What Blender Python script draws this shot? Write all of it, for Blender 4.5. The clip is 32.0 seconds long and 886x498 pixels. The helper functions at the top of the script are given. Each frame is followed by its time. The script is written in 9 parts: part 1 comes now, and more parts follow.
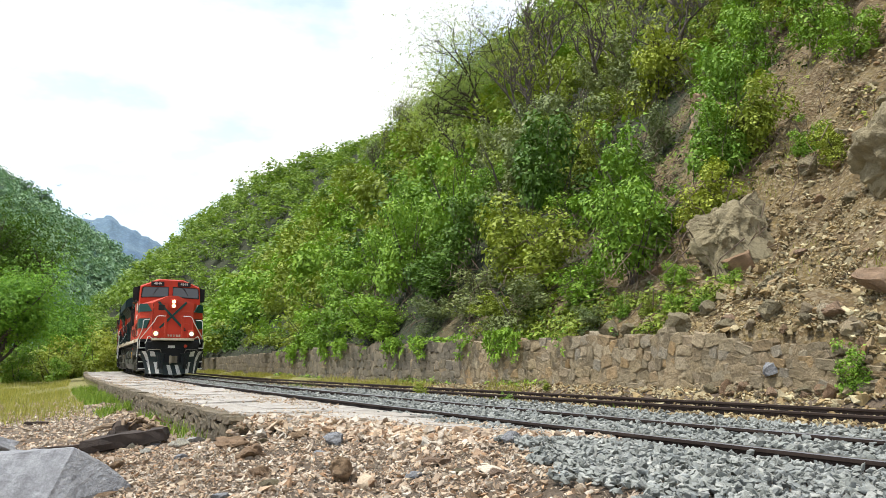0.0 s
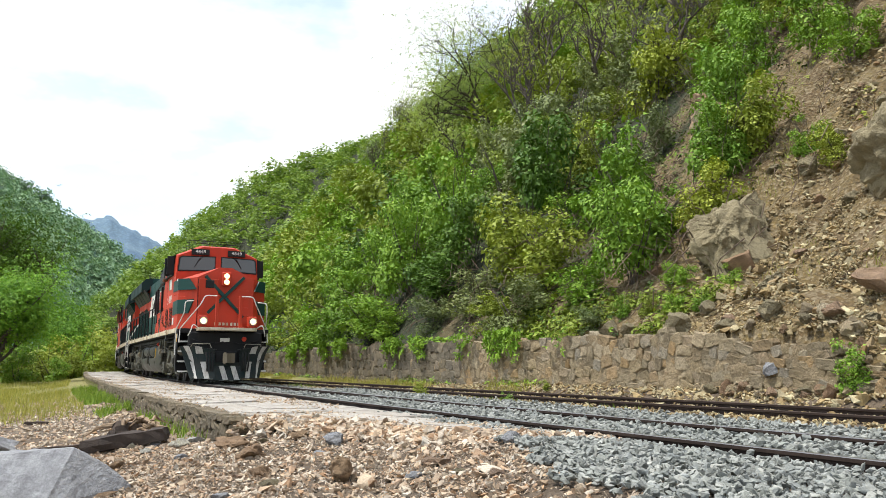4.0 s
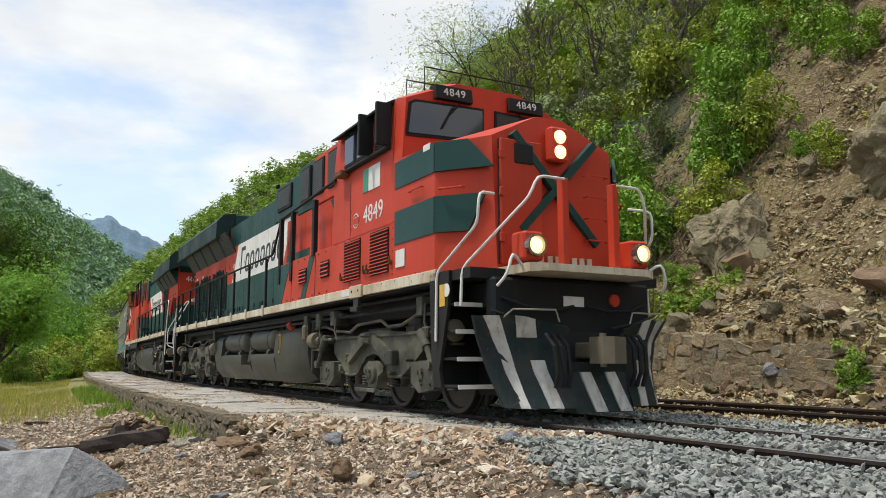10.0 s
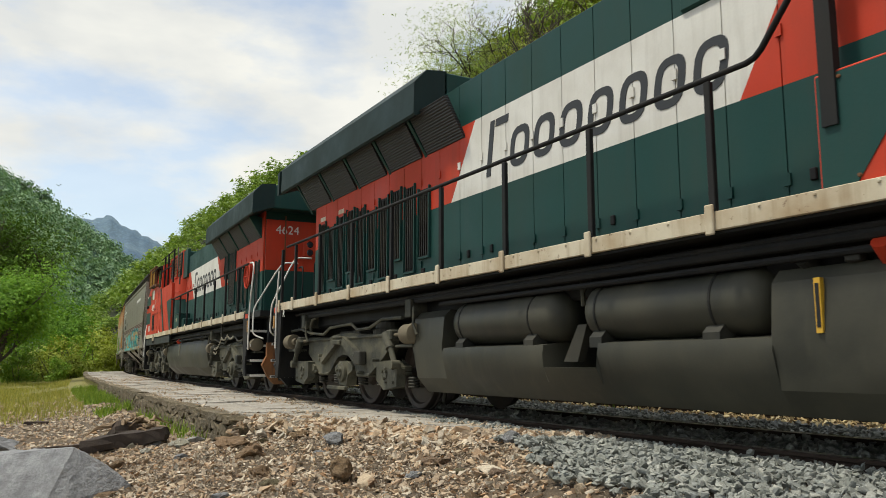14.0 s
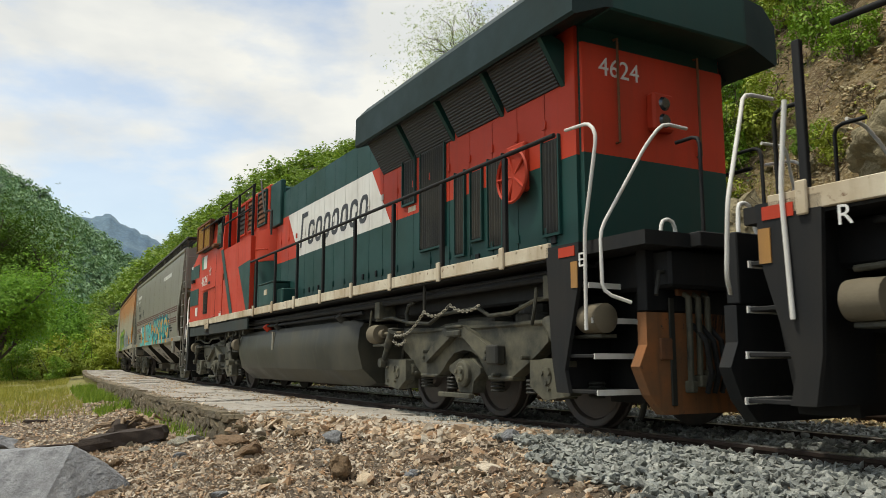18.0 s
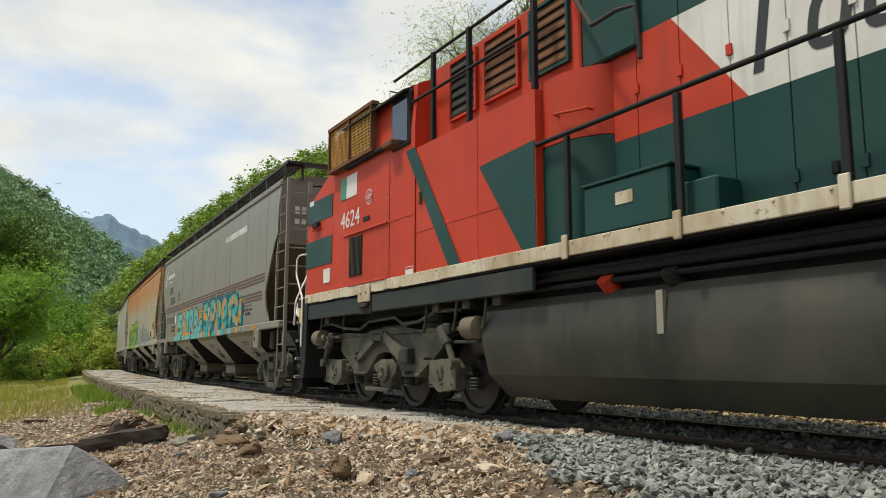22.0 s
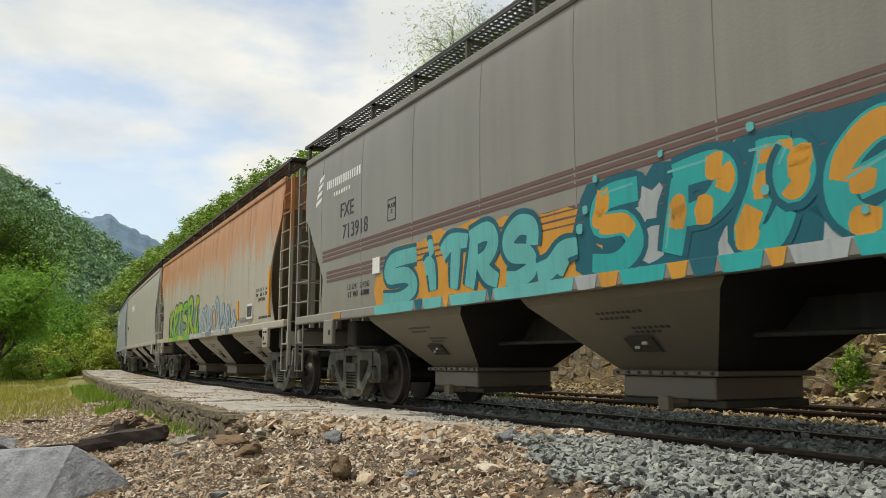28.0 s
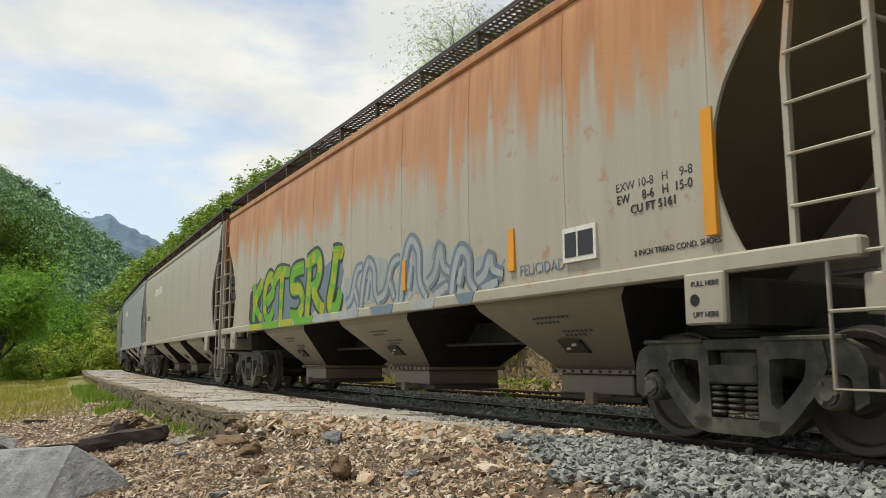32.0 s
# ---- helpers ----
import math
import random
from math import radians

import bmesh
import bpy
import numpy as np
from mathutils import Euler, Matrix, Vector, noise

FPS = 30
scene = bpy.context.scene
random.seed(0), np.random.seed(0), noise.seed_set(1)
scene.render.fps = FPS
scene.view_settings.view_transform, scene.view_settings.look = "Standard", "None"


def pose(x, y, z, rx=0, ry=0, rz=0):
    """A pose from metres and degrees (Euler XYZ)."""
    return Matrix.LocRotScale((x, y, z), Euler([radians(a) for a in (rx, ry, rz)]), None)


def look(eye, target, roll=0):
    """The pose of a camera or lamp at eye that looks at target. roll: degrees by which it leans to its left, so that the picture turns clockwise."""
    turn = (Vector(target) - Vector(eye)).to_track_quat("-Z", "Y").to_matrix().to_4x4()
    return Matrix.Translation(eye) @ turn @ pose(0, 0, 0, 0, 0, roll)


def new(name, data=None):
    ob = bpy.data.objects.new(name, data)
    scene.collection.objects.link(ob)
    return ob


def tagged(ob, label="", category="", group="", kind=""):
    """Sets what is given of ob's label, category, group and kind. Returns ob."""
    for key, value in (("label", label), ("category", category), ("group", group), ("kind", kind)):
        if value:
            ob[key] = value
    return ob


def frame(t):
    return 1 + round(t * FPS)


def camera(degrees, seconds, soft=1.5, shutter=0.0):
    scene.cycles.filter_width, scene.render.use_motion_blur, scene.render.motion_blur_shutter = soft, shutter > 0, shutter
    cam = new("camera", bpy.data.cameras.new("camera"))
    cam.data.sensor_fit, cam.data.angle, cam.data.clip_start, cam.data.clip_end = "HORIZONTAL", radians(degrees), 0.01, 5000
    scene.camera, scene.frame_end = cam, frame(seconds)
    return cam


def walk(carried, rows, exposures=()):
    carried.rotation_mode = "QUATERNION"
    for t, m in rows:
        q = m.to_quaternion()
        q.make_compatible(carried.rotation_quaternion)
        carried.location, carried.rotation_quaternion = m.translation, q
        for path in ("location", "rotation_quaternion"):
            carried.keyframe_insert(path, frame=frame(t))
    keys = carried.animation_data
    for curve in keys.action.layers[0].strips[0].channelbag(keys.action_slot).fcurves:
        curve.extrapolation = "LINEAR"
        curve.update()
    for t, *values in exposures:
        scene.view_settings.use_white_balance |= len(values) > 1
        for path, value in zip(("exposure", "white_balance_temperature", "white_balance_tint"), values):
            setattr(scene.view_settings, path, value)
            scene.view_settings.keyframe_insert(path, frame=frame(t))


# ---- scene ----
# The near track is an arc of radius R; x runs with the train, L is the offset from its centre line towards the camera.
R, D, EYE_Z = 590.86, 6.4825, 0.7126
cam = camera(59.15, 32.0, soft=0.75, shutter=0.12)
YAW, TILT = radians(29.907), radians(8.275)
AXIS = Vector((-math.cos(YAW) * math.cos(TILT), math.sin(YAW) * math.cos(TILT), math.sin(TILT)))
RIGHT = Vector((math.sin(YAW), math.cos(YAW), 0))
UP = RIGHT.cross(AXIS)
EYE = Vector((0, 0, EYE_Z))
first = look(EYE, EYE + AXIS)
later = look(EYE, EYE + AXIS + RIGHT * 0.0011 - UP * 0.0022)
walk(cam, [(0, first), (13.5, first), (16.5, later), (32, later)],
     exposures=[(0, 0.62, 6300, 10), (8.5, 0.58, 6300, 10), (9.5, 0.32, 6350, 9), (10.5, 0.06, 6450, 8), (13, 0.0, 6820, 6), (32, 0.0, 6820, 6)])

# ---- light: bright, thinly clouded sky with a veiled sun high behind the camera ----
SUN_EL, SUN_AZ = radians(67), radians(205)
world = bpy.data.worlds.new("sky")
scene.world = world
world.use_nodes = True
wn, wl = world.node_tree.nodes, world.node_tree.links
wn.clear()
sky = wn.new("ShaderNodeTexSky")
sky.sky_type, sky.sun_disc, sky.sun_elevation, sky.sun_rotation = "NISHITA", False, SUN_EL, SUN_AZ
sky.dust_density, sky.ozone_density = 0.7, 1.5
coord = wn.new("ShaderNodeTexCoord")
stretch = wn.new("ShaderNodeMapping")
stretch.inputs["Scale"].default_value = (2.2, 2.2, 5.5)
stretch.inputs["Location"].default_value = (0.35, 0.1, 0.2)
wl.new(coord.outputs["Generated"], stretch.inputs[0])
puff = wn.new("ShaderNodeTexNoise")
puff.inputs["Scale"].default_value, puff.inputs["Detail"].default_value, puff.inputs["Roughness"].default_value = 1.7, 7, 0.52
wl.new(stretch.outputs[0], puff.inputs["Vector"])
cover = wn.new("ShaderNodeValToRGB")
cover.color_ramp.elements[0].position, cover.color_ramp.elements[1].position = 0.43, 0.58
cover.color_ramp.elements[0].color = (0.42, 0.42, 0.42, 1)
wl.new(puff.outputs["Fac"], cover.inputs[0])
shade = wn.new("ShaderNodeTexNoise")
shade.inputs["Scale"].default_value, shade.inputs["Detail"].default_value = 2.6, 5
wl.new(stretch.outputs[0], shade.inputs["Vector"])
cloud = wn.new("ShaderNodeValToRGB")
cloud.color_ramp.elements[0].position, cloud.color_ramp.elements[1].position = 0.38, 0.62
cloud.color_ramp.elements[0].color, cloud.color_ramp.elements[1].color = (8.0, 8.2, 8.5, 1), (9.6, 9.6, 9.5, 1)
wl.new(shade.outputs["Fac"], cloud.inputs[0])
both = wn.new("ShaderNodeMixRGB")
wl.new(cover.outputs[0], both.inputs[0])
deep = wn.new("ShaderNodeMixRGB")
deep.blend_type = "MULTIPLY"
deep.inputs[0].default_value, deep.inputs[2].default_value = 1.0, (2.0, 2.0, 2.0, 1)
wl.new(sky.outputs[0], deep.inputs[1])
wl.new(deep.outputs[0], both.inputs[1])
wl.new(cloud.outputs[0], both.inputs[2])
back = wn.new("ShaderNodeBackground")
back.inputs["Strength"].default_value = 0.096
wl.new(both.outputs[0], back.inputs[0])
wl.new(back.outputs[0], wn.new("ShaderNodeOutputWorld").inputs[0])
sun = new("sun", bpy.data.lights.new("sun", "SUN"))
sun.data.energy, sun.data.angle, sun.data.color = 3.4, radians(6), (1.0, 0.95, 0.86)
sun_way = Vector((math.sin(SUN_AZ) * math.cos(SUN_EL), math.cos(SUN_AZ) * math.cos(SUN_EL), math.sin(SUN_EL)))
sun.matrix_world = look(sun_way * 50, (0, 0, 0))


# ---- mesh kit ----
class Mesh:
    """Collects vertices and faces; each shape may take its own material slot."""

    def __init__(self):
        self.v, self.f, self.m, self.slot = [], [], [], 0

    def add(self, verts, faces):
        n = len(self.v)
        self.v.extend([tuple(p) for p in verts])
        self.f.extend([tuple(i + n for i in f) for f in faces])
        self.m.extend([self.slot] * len(faces))
        return self

    def box(self, x0, x1, y0, y1, z0, z1, c=0.0):
        """A box; c: width of the chamfer on its edges."""
        if c <= 0:
            v = [(x, y, z) for x in (x0, x1) for y in (y0, y1) for z in (z0, z1)]
            return self.add(v, [(0, 1, 3, 2), (4, 6, 7, 5), (0, 4, 5, 1), (2, 3, 7, 6), (0, 2, 6, 4), (1, 5, 7, 3)])
        bm = bmesh.new()
        bmesh.ops.create_cube(bm, size=1, matrix=Matrix.LocRotScale(((x0 + x1) / 2, (y0 + y1) / 2, (z0 + z1) / 2), None, (x1 - x0, y1 - y0, z1 - z0)))
        bmesh.ops.bevel(bm, geom=bm.edges[:], offset=min(c, 0.45 * min(x1 - x0, y1 - y0, z1 - z0)), segments=1, affect="EDGES")
        self.take(bm)
        return self

    def take(self, bm, m=None):
        bm.verts.index_update()
        self.add([(m @ v.co if m else v.co) for v in bm.verts], [[v.index for v in f.verts] for f in bm.faces])
        bm.free()
        return self

    def prism(self, poly, a, b, axis="y"):
        """A polygon pushed from a to b; axis y: points are (x, z); axis x: (y, z); axis z: (x, y)."""
        put = {"y": lambda p, t: (p[0], t, p[1]), "x": lambda p, t: (t, p[0], p[1]), "z": lambda p, t: (p[0], p[1], t)}[axis]
        n = len(poly)
        v = [put(p, a) for p in poly] + [put(p, b) for p in poly]
        return self.add(v, [tuple(range(n)), tuple(range(2 * n - 1, n - 1, -1))] + [(i, i + n, (i + 1) % n + n, (i + 1) % n) for i in range(n)])

    def loft(self, rings, closed=True, caps=True):
        n = len(rings[0])
        v = [p for r in rings for p in r]
        f = []
        for k in range(len(rings) - 1):
            for i in range(n if closed else n - 1):
                j = (i + 1) % n
                f.append((k * n + i, k * n + j, (k + 1) * n + j, (k + 1) * n + i))
        if caps and closed:
            f += [tuple(range(n - 1, -1, -1)), tuple(range((len(rings) - 1) * n, len(rings) * n))]
        return self.add(v, f)

    def tube(self, pts, r, n=8, r2=None):
        pts = [Vector(p) for p in pts]
        rings, side = [], None
        for i, p in enumerate(pts):
            way = (pts[min(i + 1, len(pts) - 1)] - pts[max(i - 1, 0)]).normalized()
            if side is None:
                side = way.orthogonal().normalized()
            side = (side - way * side.dot(way)).normalized()
            other = way.cross(side)
            rr = r if r2 is None else r + (r2 - r) * i / max(1, len(pts) - 1)
            rings.append([p + (side * math.cos(6.28319 * k / n) + other * math.sin(6.28319 * k / n)) * rr for k in range(n)])
        return self.loft(rings)

    def lathe(self, prof, centre, axis="y", n=24):
        """prof: (along, radius) pairs turned about an axis through centre."""
        rings = []
        for a, r in prof:
            ring = []
            for k in range(n):
                c, s = r * math.cos(6.28319 * k / n), r * math.sin(6.28319 * k / n)
                o = {"y": (c, a, s), "x": (a, c, s), "z": (c, s, a)}[axis]
                ring.append(tuple(centre[i] + o[i] for i in range(3)))
            rings.append(ring)
        return self.loft(rings)

    def quad(self, a, b, c, d):
        return self.add([a, b, c, d], [(0, 1, 2, 3)])

    def done(self, name, mats, smooth=False):
        me = bpy.data.meshes.new(name)
        me.from_pydata(self.v, [], self.f)
        for m in (mats if isinstance(mats, (list, tuple)) else [mats]):
            me.materials.append(m)
        if any(self.m):
            me.polygons.foreach_set("material_index", self.m)
        bm = bmesh.new()
        bm.from_mesh(me)
        if len(bm.faces) < 60000:
            bmesh.ops.recalc_face_normals(bm, faces=bm.faces[:])
            bm.to_mesh(me)
        bm.free()
        if smooth:
            me.polygons.foreach_set("use_smooth", [True] * len(me.polygons))
            me.set_sharp_from_angle(angle=radians(smooth if smooth is not True else 38))
        return me


def part(name, mesh, mats, parent, label="", smooth=False, m=None):
    """One mesh object under a thing or a part."""
    ob = new(name, mesh.done(name, mats, smooth) if isinstance(mesh, Mesh) else mesh)
    ob.parent = parent
    if m is not None:
        ob.matrix_basis = m
    return tagged(ob, label)


def thing(name, mesh, mats, label, category, group="", kind="", smooth=False, m=None):
    """A top-level mesh object, or an Empty where mesh is None."""
    ob = new(name, mesh.done(name, mats, smooth) if isinstance(mesh, Mesh) else mesh)
    if m is not None:
        ob.matrix_basis = m
    return tagged(ob, label, category, group, kind)


def centre_y(x):
    """y of the near track's centre line at x; straight on past 160 m."""
    c = np.clip(x, -160, 160)
    return D + R - np.sqrt(R * R - c * c) + (x - c) * c / np.sqrt(R * R - c * c)


def on_track(s, L=0.0, z=0.0):
    return Vector(((R + L) * math.sin(s / R), D + R - (R + L) * math.cos(s / R), z))


# ---- materials ----
def material(name):
    m = bpy.data.materials.new(name)
    m.use_nodes = True
    return m, m.node_tree.nodes, m.node_tree.links, m.node_tree.nodes["Principled BSDF"]


def noise_tex(n, l, scale, detail=5, vec=None, rough=0.55, squash=None, object_space=True):
    t = n.new("ShaderNodeTexNoise")
    t.inputs["Scale"].default_value, t.inputs["Detail"].default_value, t.inputs["Roughness"].default_value = scale, detail, rough
    if vec is None:
        c = n.new("ShaderNodeTexCoord")
        vec = c.outputs["Object"]
    if squash:
        mp = n.new("ShaderNodeMapping")
        mp.inputs["Scale"].default_value = squash
        l.new(vec, mp.inputs[0])
        vec = mp.outputs[0]
    l.new(vec, t.inputs["Vector"])
    return t.outputs["Fac"]


def ramp(n, l, fac, a, b, ca, cb):
    r = n.new("ShaderNodeValToRGB")
    r.color_ramp.elements[0].position, r.color_ramp.elements[1].position = a, b
    r.color_ramp.elements[0].color, r.color_ramp.elements[1].color = (*ca, 1) if len(ca) == 3 else ca, (*cb, 1) if len(cb) == 3 else cb
    l.new(fac, r.inputs[0])
    return r.outputs[0]


def mix(n, l, fac, a, b, how="MIX"):
    x = n.new("ShaderNodeMixRGB")
    x.blend_type = how
    for i, v in enumerate((fac, a, b)):
        if isinstance(v, (int, float)):
            x.inputs[i].default_value = v
        elif isinstance(v, tuple):
            x.inputs[i].default_value = (*v, 1)
        else:
            l.new(v, x.inputs[i])
    return x.outputs[0]


def bump(n, l, b, height, strength=0.4, dist=0.02):
    k = n.new("ShaderNodeBump")
    k.inputs["Strength"].default_value, k.inputs["Distance"].default_value = strength, dist
    l.new(height, k.inputs["Height"])
    l.new(k.outputs[0], b.inputs["Normal"])


W3, B3 = (1, 1, 1), (0, 0, 0)


def worn(name, base, dirt=(0.16, 0.13, 0.10), amount=0.35, rough=0.5, metal=0.0, scale=1.5, streak=True, chip=None, grain=40, bumpy=0.08):
    """Painted or bare metal with dust, run-down streaks and chips."""
    m, n, l, b = material(name)
    big = noise_tex(n, l, scale, 6)
    run = noise_tex(n, l, scale * 2.2, 5, squash=(3.0, 3.0, 0.25)) if streak else noise_tex(n, l, scale * 3, 5)
    f1 = ramp(n, l, big, 0.42, 0.75, B3, (amount,) * 3)
    f2 = ramp(n, l, run, 0.5, 0.78, B3, (amount * 0.8,) * 3)
    fine = noise_tex(n, l, grain, 4)
    tone = mix(n, l, 0.10, base, ramp(n, l, fine, 0.3, 0.7, (0.5,) * 3, (1.0,) * 3), "MULTIPLY")
    col = mix(n, l, f1, tone, dirt)
    col = mix(n, l, f2, col, tuple(c * 0.75 for c in dirt))
    if chip:
        ch = ramp(n, l, noise_tex(n, l, scale * 7, 6, rough=0.7), 0.62, 0.68, B3, (0.85,) * 3)
        col = mix(n, l, ch, col, chip)
    l.new(col, b.inputs["Base Color"])
    l.new(ramp(n, l, big, 0.3, 0.75, (rough,) * 3, (min(1, rough + 0.3),) * 3), b.inputs["Roughness"])
    b.inputs["Metallic"].default_value = metal
    b.inputs["Specular IOR Level"].default_value = 0.3
    bump(n, l, b, fine, bumpy, 0.01)
    return m


def plain(name, base, rough=0.5, metal=0.0, glow=0.0):
    m, n, l, b = material(name)
    fine = noise_tex(n, l, 25, 3)
    l.new(mix(n, l, 0.25, base, ramp(n, l, fine, 0.3, 0.7, (0.55,) * 3, W3), "MULTIPLY"), b.inputs["Base Color"])
    b.inputs["Roughness"].default_value, b.inputs["Metallic"].default_value = rough, metal
    if glow:
        b.inputs["Emission Color"].default_value, b.inputs["Emission Strength"].default_value = (1.0, 0.68, 0.27, 1), glow
    return m


RED = worn("red_paint", (0.50, 0.040, 0.013), (0.24, 0.052, 0.026), 0.42, 0.48, scale=0.9)
GREEN = worn("green_paint", (0.004, 0.047, 0.040), (0.03, 0.058, 0.048), 0.45, 0.42, scale=0.9)
CREAM = worn("cream_paint", (0.60, 0.54, 0.41), (0.30, 0.19, 0.085), 0.75, 0.5, scale=1.6, chip=(0.16, 0.09, 0.05))
WHITE = worn("white_paint", (0.70, 0.69, 0.64), (0.35, 0.31, 0.26), 0.35, 0.45, scale=1.5)
BLACK = worn("black_paint", (0.007, 0.008, 0.009), (0.035, 0.032, 0.027), 0.5, 0.6, scale=1.4)
RUSTY = worn("rusty_brown_plate", (0.27, 0.105, 0.036), (0.085, 0.072, 0.046), 0.95, 0.75, scale=1.6, chip=(0.05, 0.04, 0.03))
GREY_DARK = worn("dusty_black_steel", (0.020, 0.021, 0.018), (0.080, 0.073, 0.054), 0.7, 0.5, scale=1.2, chip=None)
TANK = worn("tank_paint", (0.034, 0.035, 0.028), (0.105, 0.098, 0.070), 0.6, 0.38, scale=1.1)
TRUCK = worn("dusty_cast_steel", (0.036, 0.037, 0.029), (0.178, 0.166, 0.114), 0.75, 0.55, scale=2.5, streak=False, bumpy=0.3)
TRUCK_PALE = worn("tan_dusted_steel", (0.13, 0.11, 0.075), (0.20, 0.17, 0.115), 0.7, 0.8, scale=2.5, streak=False, bumpy=0.2)
TYRE = worn("worn_wheel_steel", (0.055, 0.05, 0.047), (0.13, 0.10, 0.08), 0.6, 0.45, metal=0.6, scale=3, streak=False)
PLOW = worn("plow_paint", (0.006, 0.016, 0.016), (0.05, 0.048, 0.042), 0.7, 0.6, scale=2.2, chip=(0.07, 0.06, 0.05))
PLOW_W = worn("plow_stripe_paint", (0.50, 0.49, 0.45), (0.12, 0.10, 0.08), 0.75, 0.6, scale=2.5, chip=(0.05, 0.045, 0.04))
RUST = worn("rusty_steel", (0.17, 0.075, 0.035), (0.07, 0.045, 0.03), 0.7, 0.85, scale=3, bumpy=0.4)
LETTER = plain("dark_lettering", (0.02, 0.022, 0.025), 0.55)
LETTER_W = plain("white_lettering", (0.72, 0.72, 0.68), 0.55)
YELLOW = plain("yellow_paint", (0.62, 0.36, 0.03), 0.5)
AMBER = worn("amber_reflector", (0.70, 0.30, 0.025), (0.48, 0.24, 0.05), 0.4, 0.45)
FADED = worn("faded_reflector", (0.40, 0.20, 0.05), (0.24, 0.15, 0.07), 0.6, 0.5)
ORANGE_M = plain("orange_reflector", (0.75, 0.22, 0.03), 0.35)
GUARD = plain("yellow_guard_paint", (0.42, 0.23, 0.035), 0.6)
SKIRT = worn("skirt_paint", (0.018, 0.028, 0.027), (0.07, 0.065, 0.055), 0.6, 0.6)
WING = worn("wing_paint", (0.005, 0.022, 0.021), (0.02, 0.03, 0.028), 0.4, 0.5)
GREEN_M = plain("flag_green", (0.02, 0.22, 0.12), 0.45)
HOLE = plain("dark_opening", (0.008, 0.008, 0.008), 0.8)
LAMP_ON = plain("lit_lamp", (0.9, 0.75, 0.4), 0.2, glow=2.2)
STEEL = plain("galvanised_steel", (0.30, 0.28, 0.22), 0.5, 0.3)
CHROME = plain("lamp_ring", (0.35, 0.34, 0.32), 0.25, 0.9)
GLASS, _n, _l, _b = material("window_glass")
_b.inputs["Base Color"].default_value = (0.022, 0.03, 0.036, 1)
_b.inputs["Roughness"].default_value, _b.inputs["Specular IOR Level"].default_value, _b.inputs["IOR"].default_value = 0.05, 0.5, 1.7


def mesh_screen(name, base):
    m, n, l, b = material(name)
    c = n.new("ShaderNodeTexCoord")
    w = n.new("ShaderNodeTexWave")
    w.wave_type, w.bands_direction = "BANDS", "Z"
    w.inputs["Scale"].default_value = 9
    l.new(c.outputs["Object"], w.inputs["Vector"])
    l.new(ramp(n, l, w.outputs["Fac"], 0.3, 0.7, tuple(v * 0.4 for v in base), base), b.inputs["Base Color"])
    b.inputs["Roughness"].default_value = 0.6
    bump(n, l, b, w.outputs["Fac"], 0.5, 0.02)
    return m


SCREEN = mesh_screen("radiator_screen", (0.03, 0.03, 0.03))


def stone(name, tones, scale, rough=0.9, bumpy=0.6, island=True, dist=0.03, moss=None):
    """Rock whose pieces differ in tone."""
    m, n, l, b = material(name)
    if island:
        g = n.new("ShaderNodeNewGeometry")
        pick = g.outputs["Random Per Island"]
    else:
        g = n.new("ShaderNodeObjectInfo")
        pick = g.outputs["Random"]
    r = n.new("ShaderNodeValToRGB")
    while len(r.color_ramp.elements) < len(tones):
        r.color_ramp.elements.new(0.5)
    for i, t in enumerate(tones):
        r.color_ramp.elements[i].position, r.color_ramp.elements[i].color = i / max(1, len(tones) - 1), (*t, 1)
    l.new(pick, r.inputs[0])
    big = noise_tex(n, l, scale, 8, rough=0.65)
    fine = noise_tex(n, l, scale * 8, 6, rough=0.7)
    col = mix(n, l, 0.8, r.outputs[0], ramp(n, l, big, 0.3, 0.7, (0.55,) * 3, (1.25,) * 3), "MULTIPLY")
    col = mix(n, l, 0.45, col, ramp(n, l, fine, 0.3, 0.7, (0.5,) * 3, (1.2,) * 3), "MULTIPLY")
    if moss:
        col = mix(n, l, ramp(n, l, noise_tex(n, l, scale * 0.7, 6), 0.5, 0.66, B3, (0.7,) * 3), col, moss)
    l.new(col, b.inputs["Base Color"])
    b.inputs["Roughness"].default_value = rough
    h = mix(n, l, 0.5, big, fine)
    bump(n, l, b, h, bumpy, dist)
    return m


BALLAST = stone("grey_ballast", [(0.17, 0.18, 0.16), (0.29, 0.30, 0.265), (0.235, 0.25, 0.235), (0.385, 0.385, 0.34)], 6)
BALLAST_ONE = stone("grey_ballast_stone", [(0.17, 0.18, 0.16), (0.29, 0.30, 0.265), (0.235, 0.25, 0.235), (0.385, 0.385, 0.34)], 1.2, island=False)
GRAVEL = stone("brown_gravel", [(0.254, 0.175, 0.111), (0.445, 0.318, 0.201), (0.551, 0.435, 0.297), (0.382, 0.313, 0.239), (0.488, 0.297, 0.159), (0.678, 0.594, 0.466), (0.424, 0.318, 0.217), (0.583, 0.53, 0.435)], 6)
SCREE = stone("hill_scree", [(0.16, 0.113, 0.0537), (0.294, 0.207, 0.0918), (0.389, 0.295, 0.137), (0.282, 0.236, 0.137), (0.535, 0.465, 0.275), (0.227, 0.138, 0.0587)], 3)
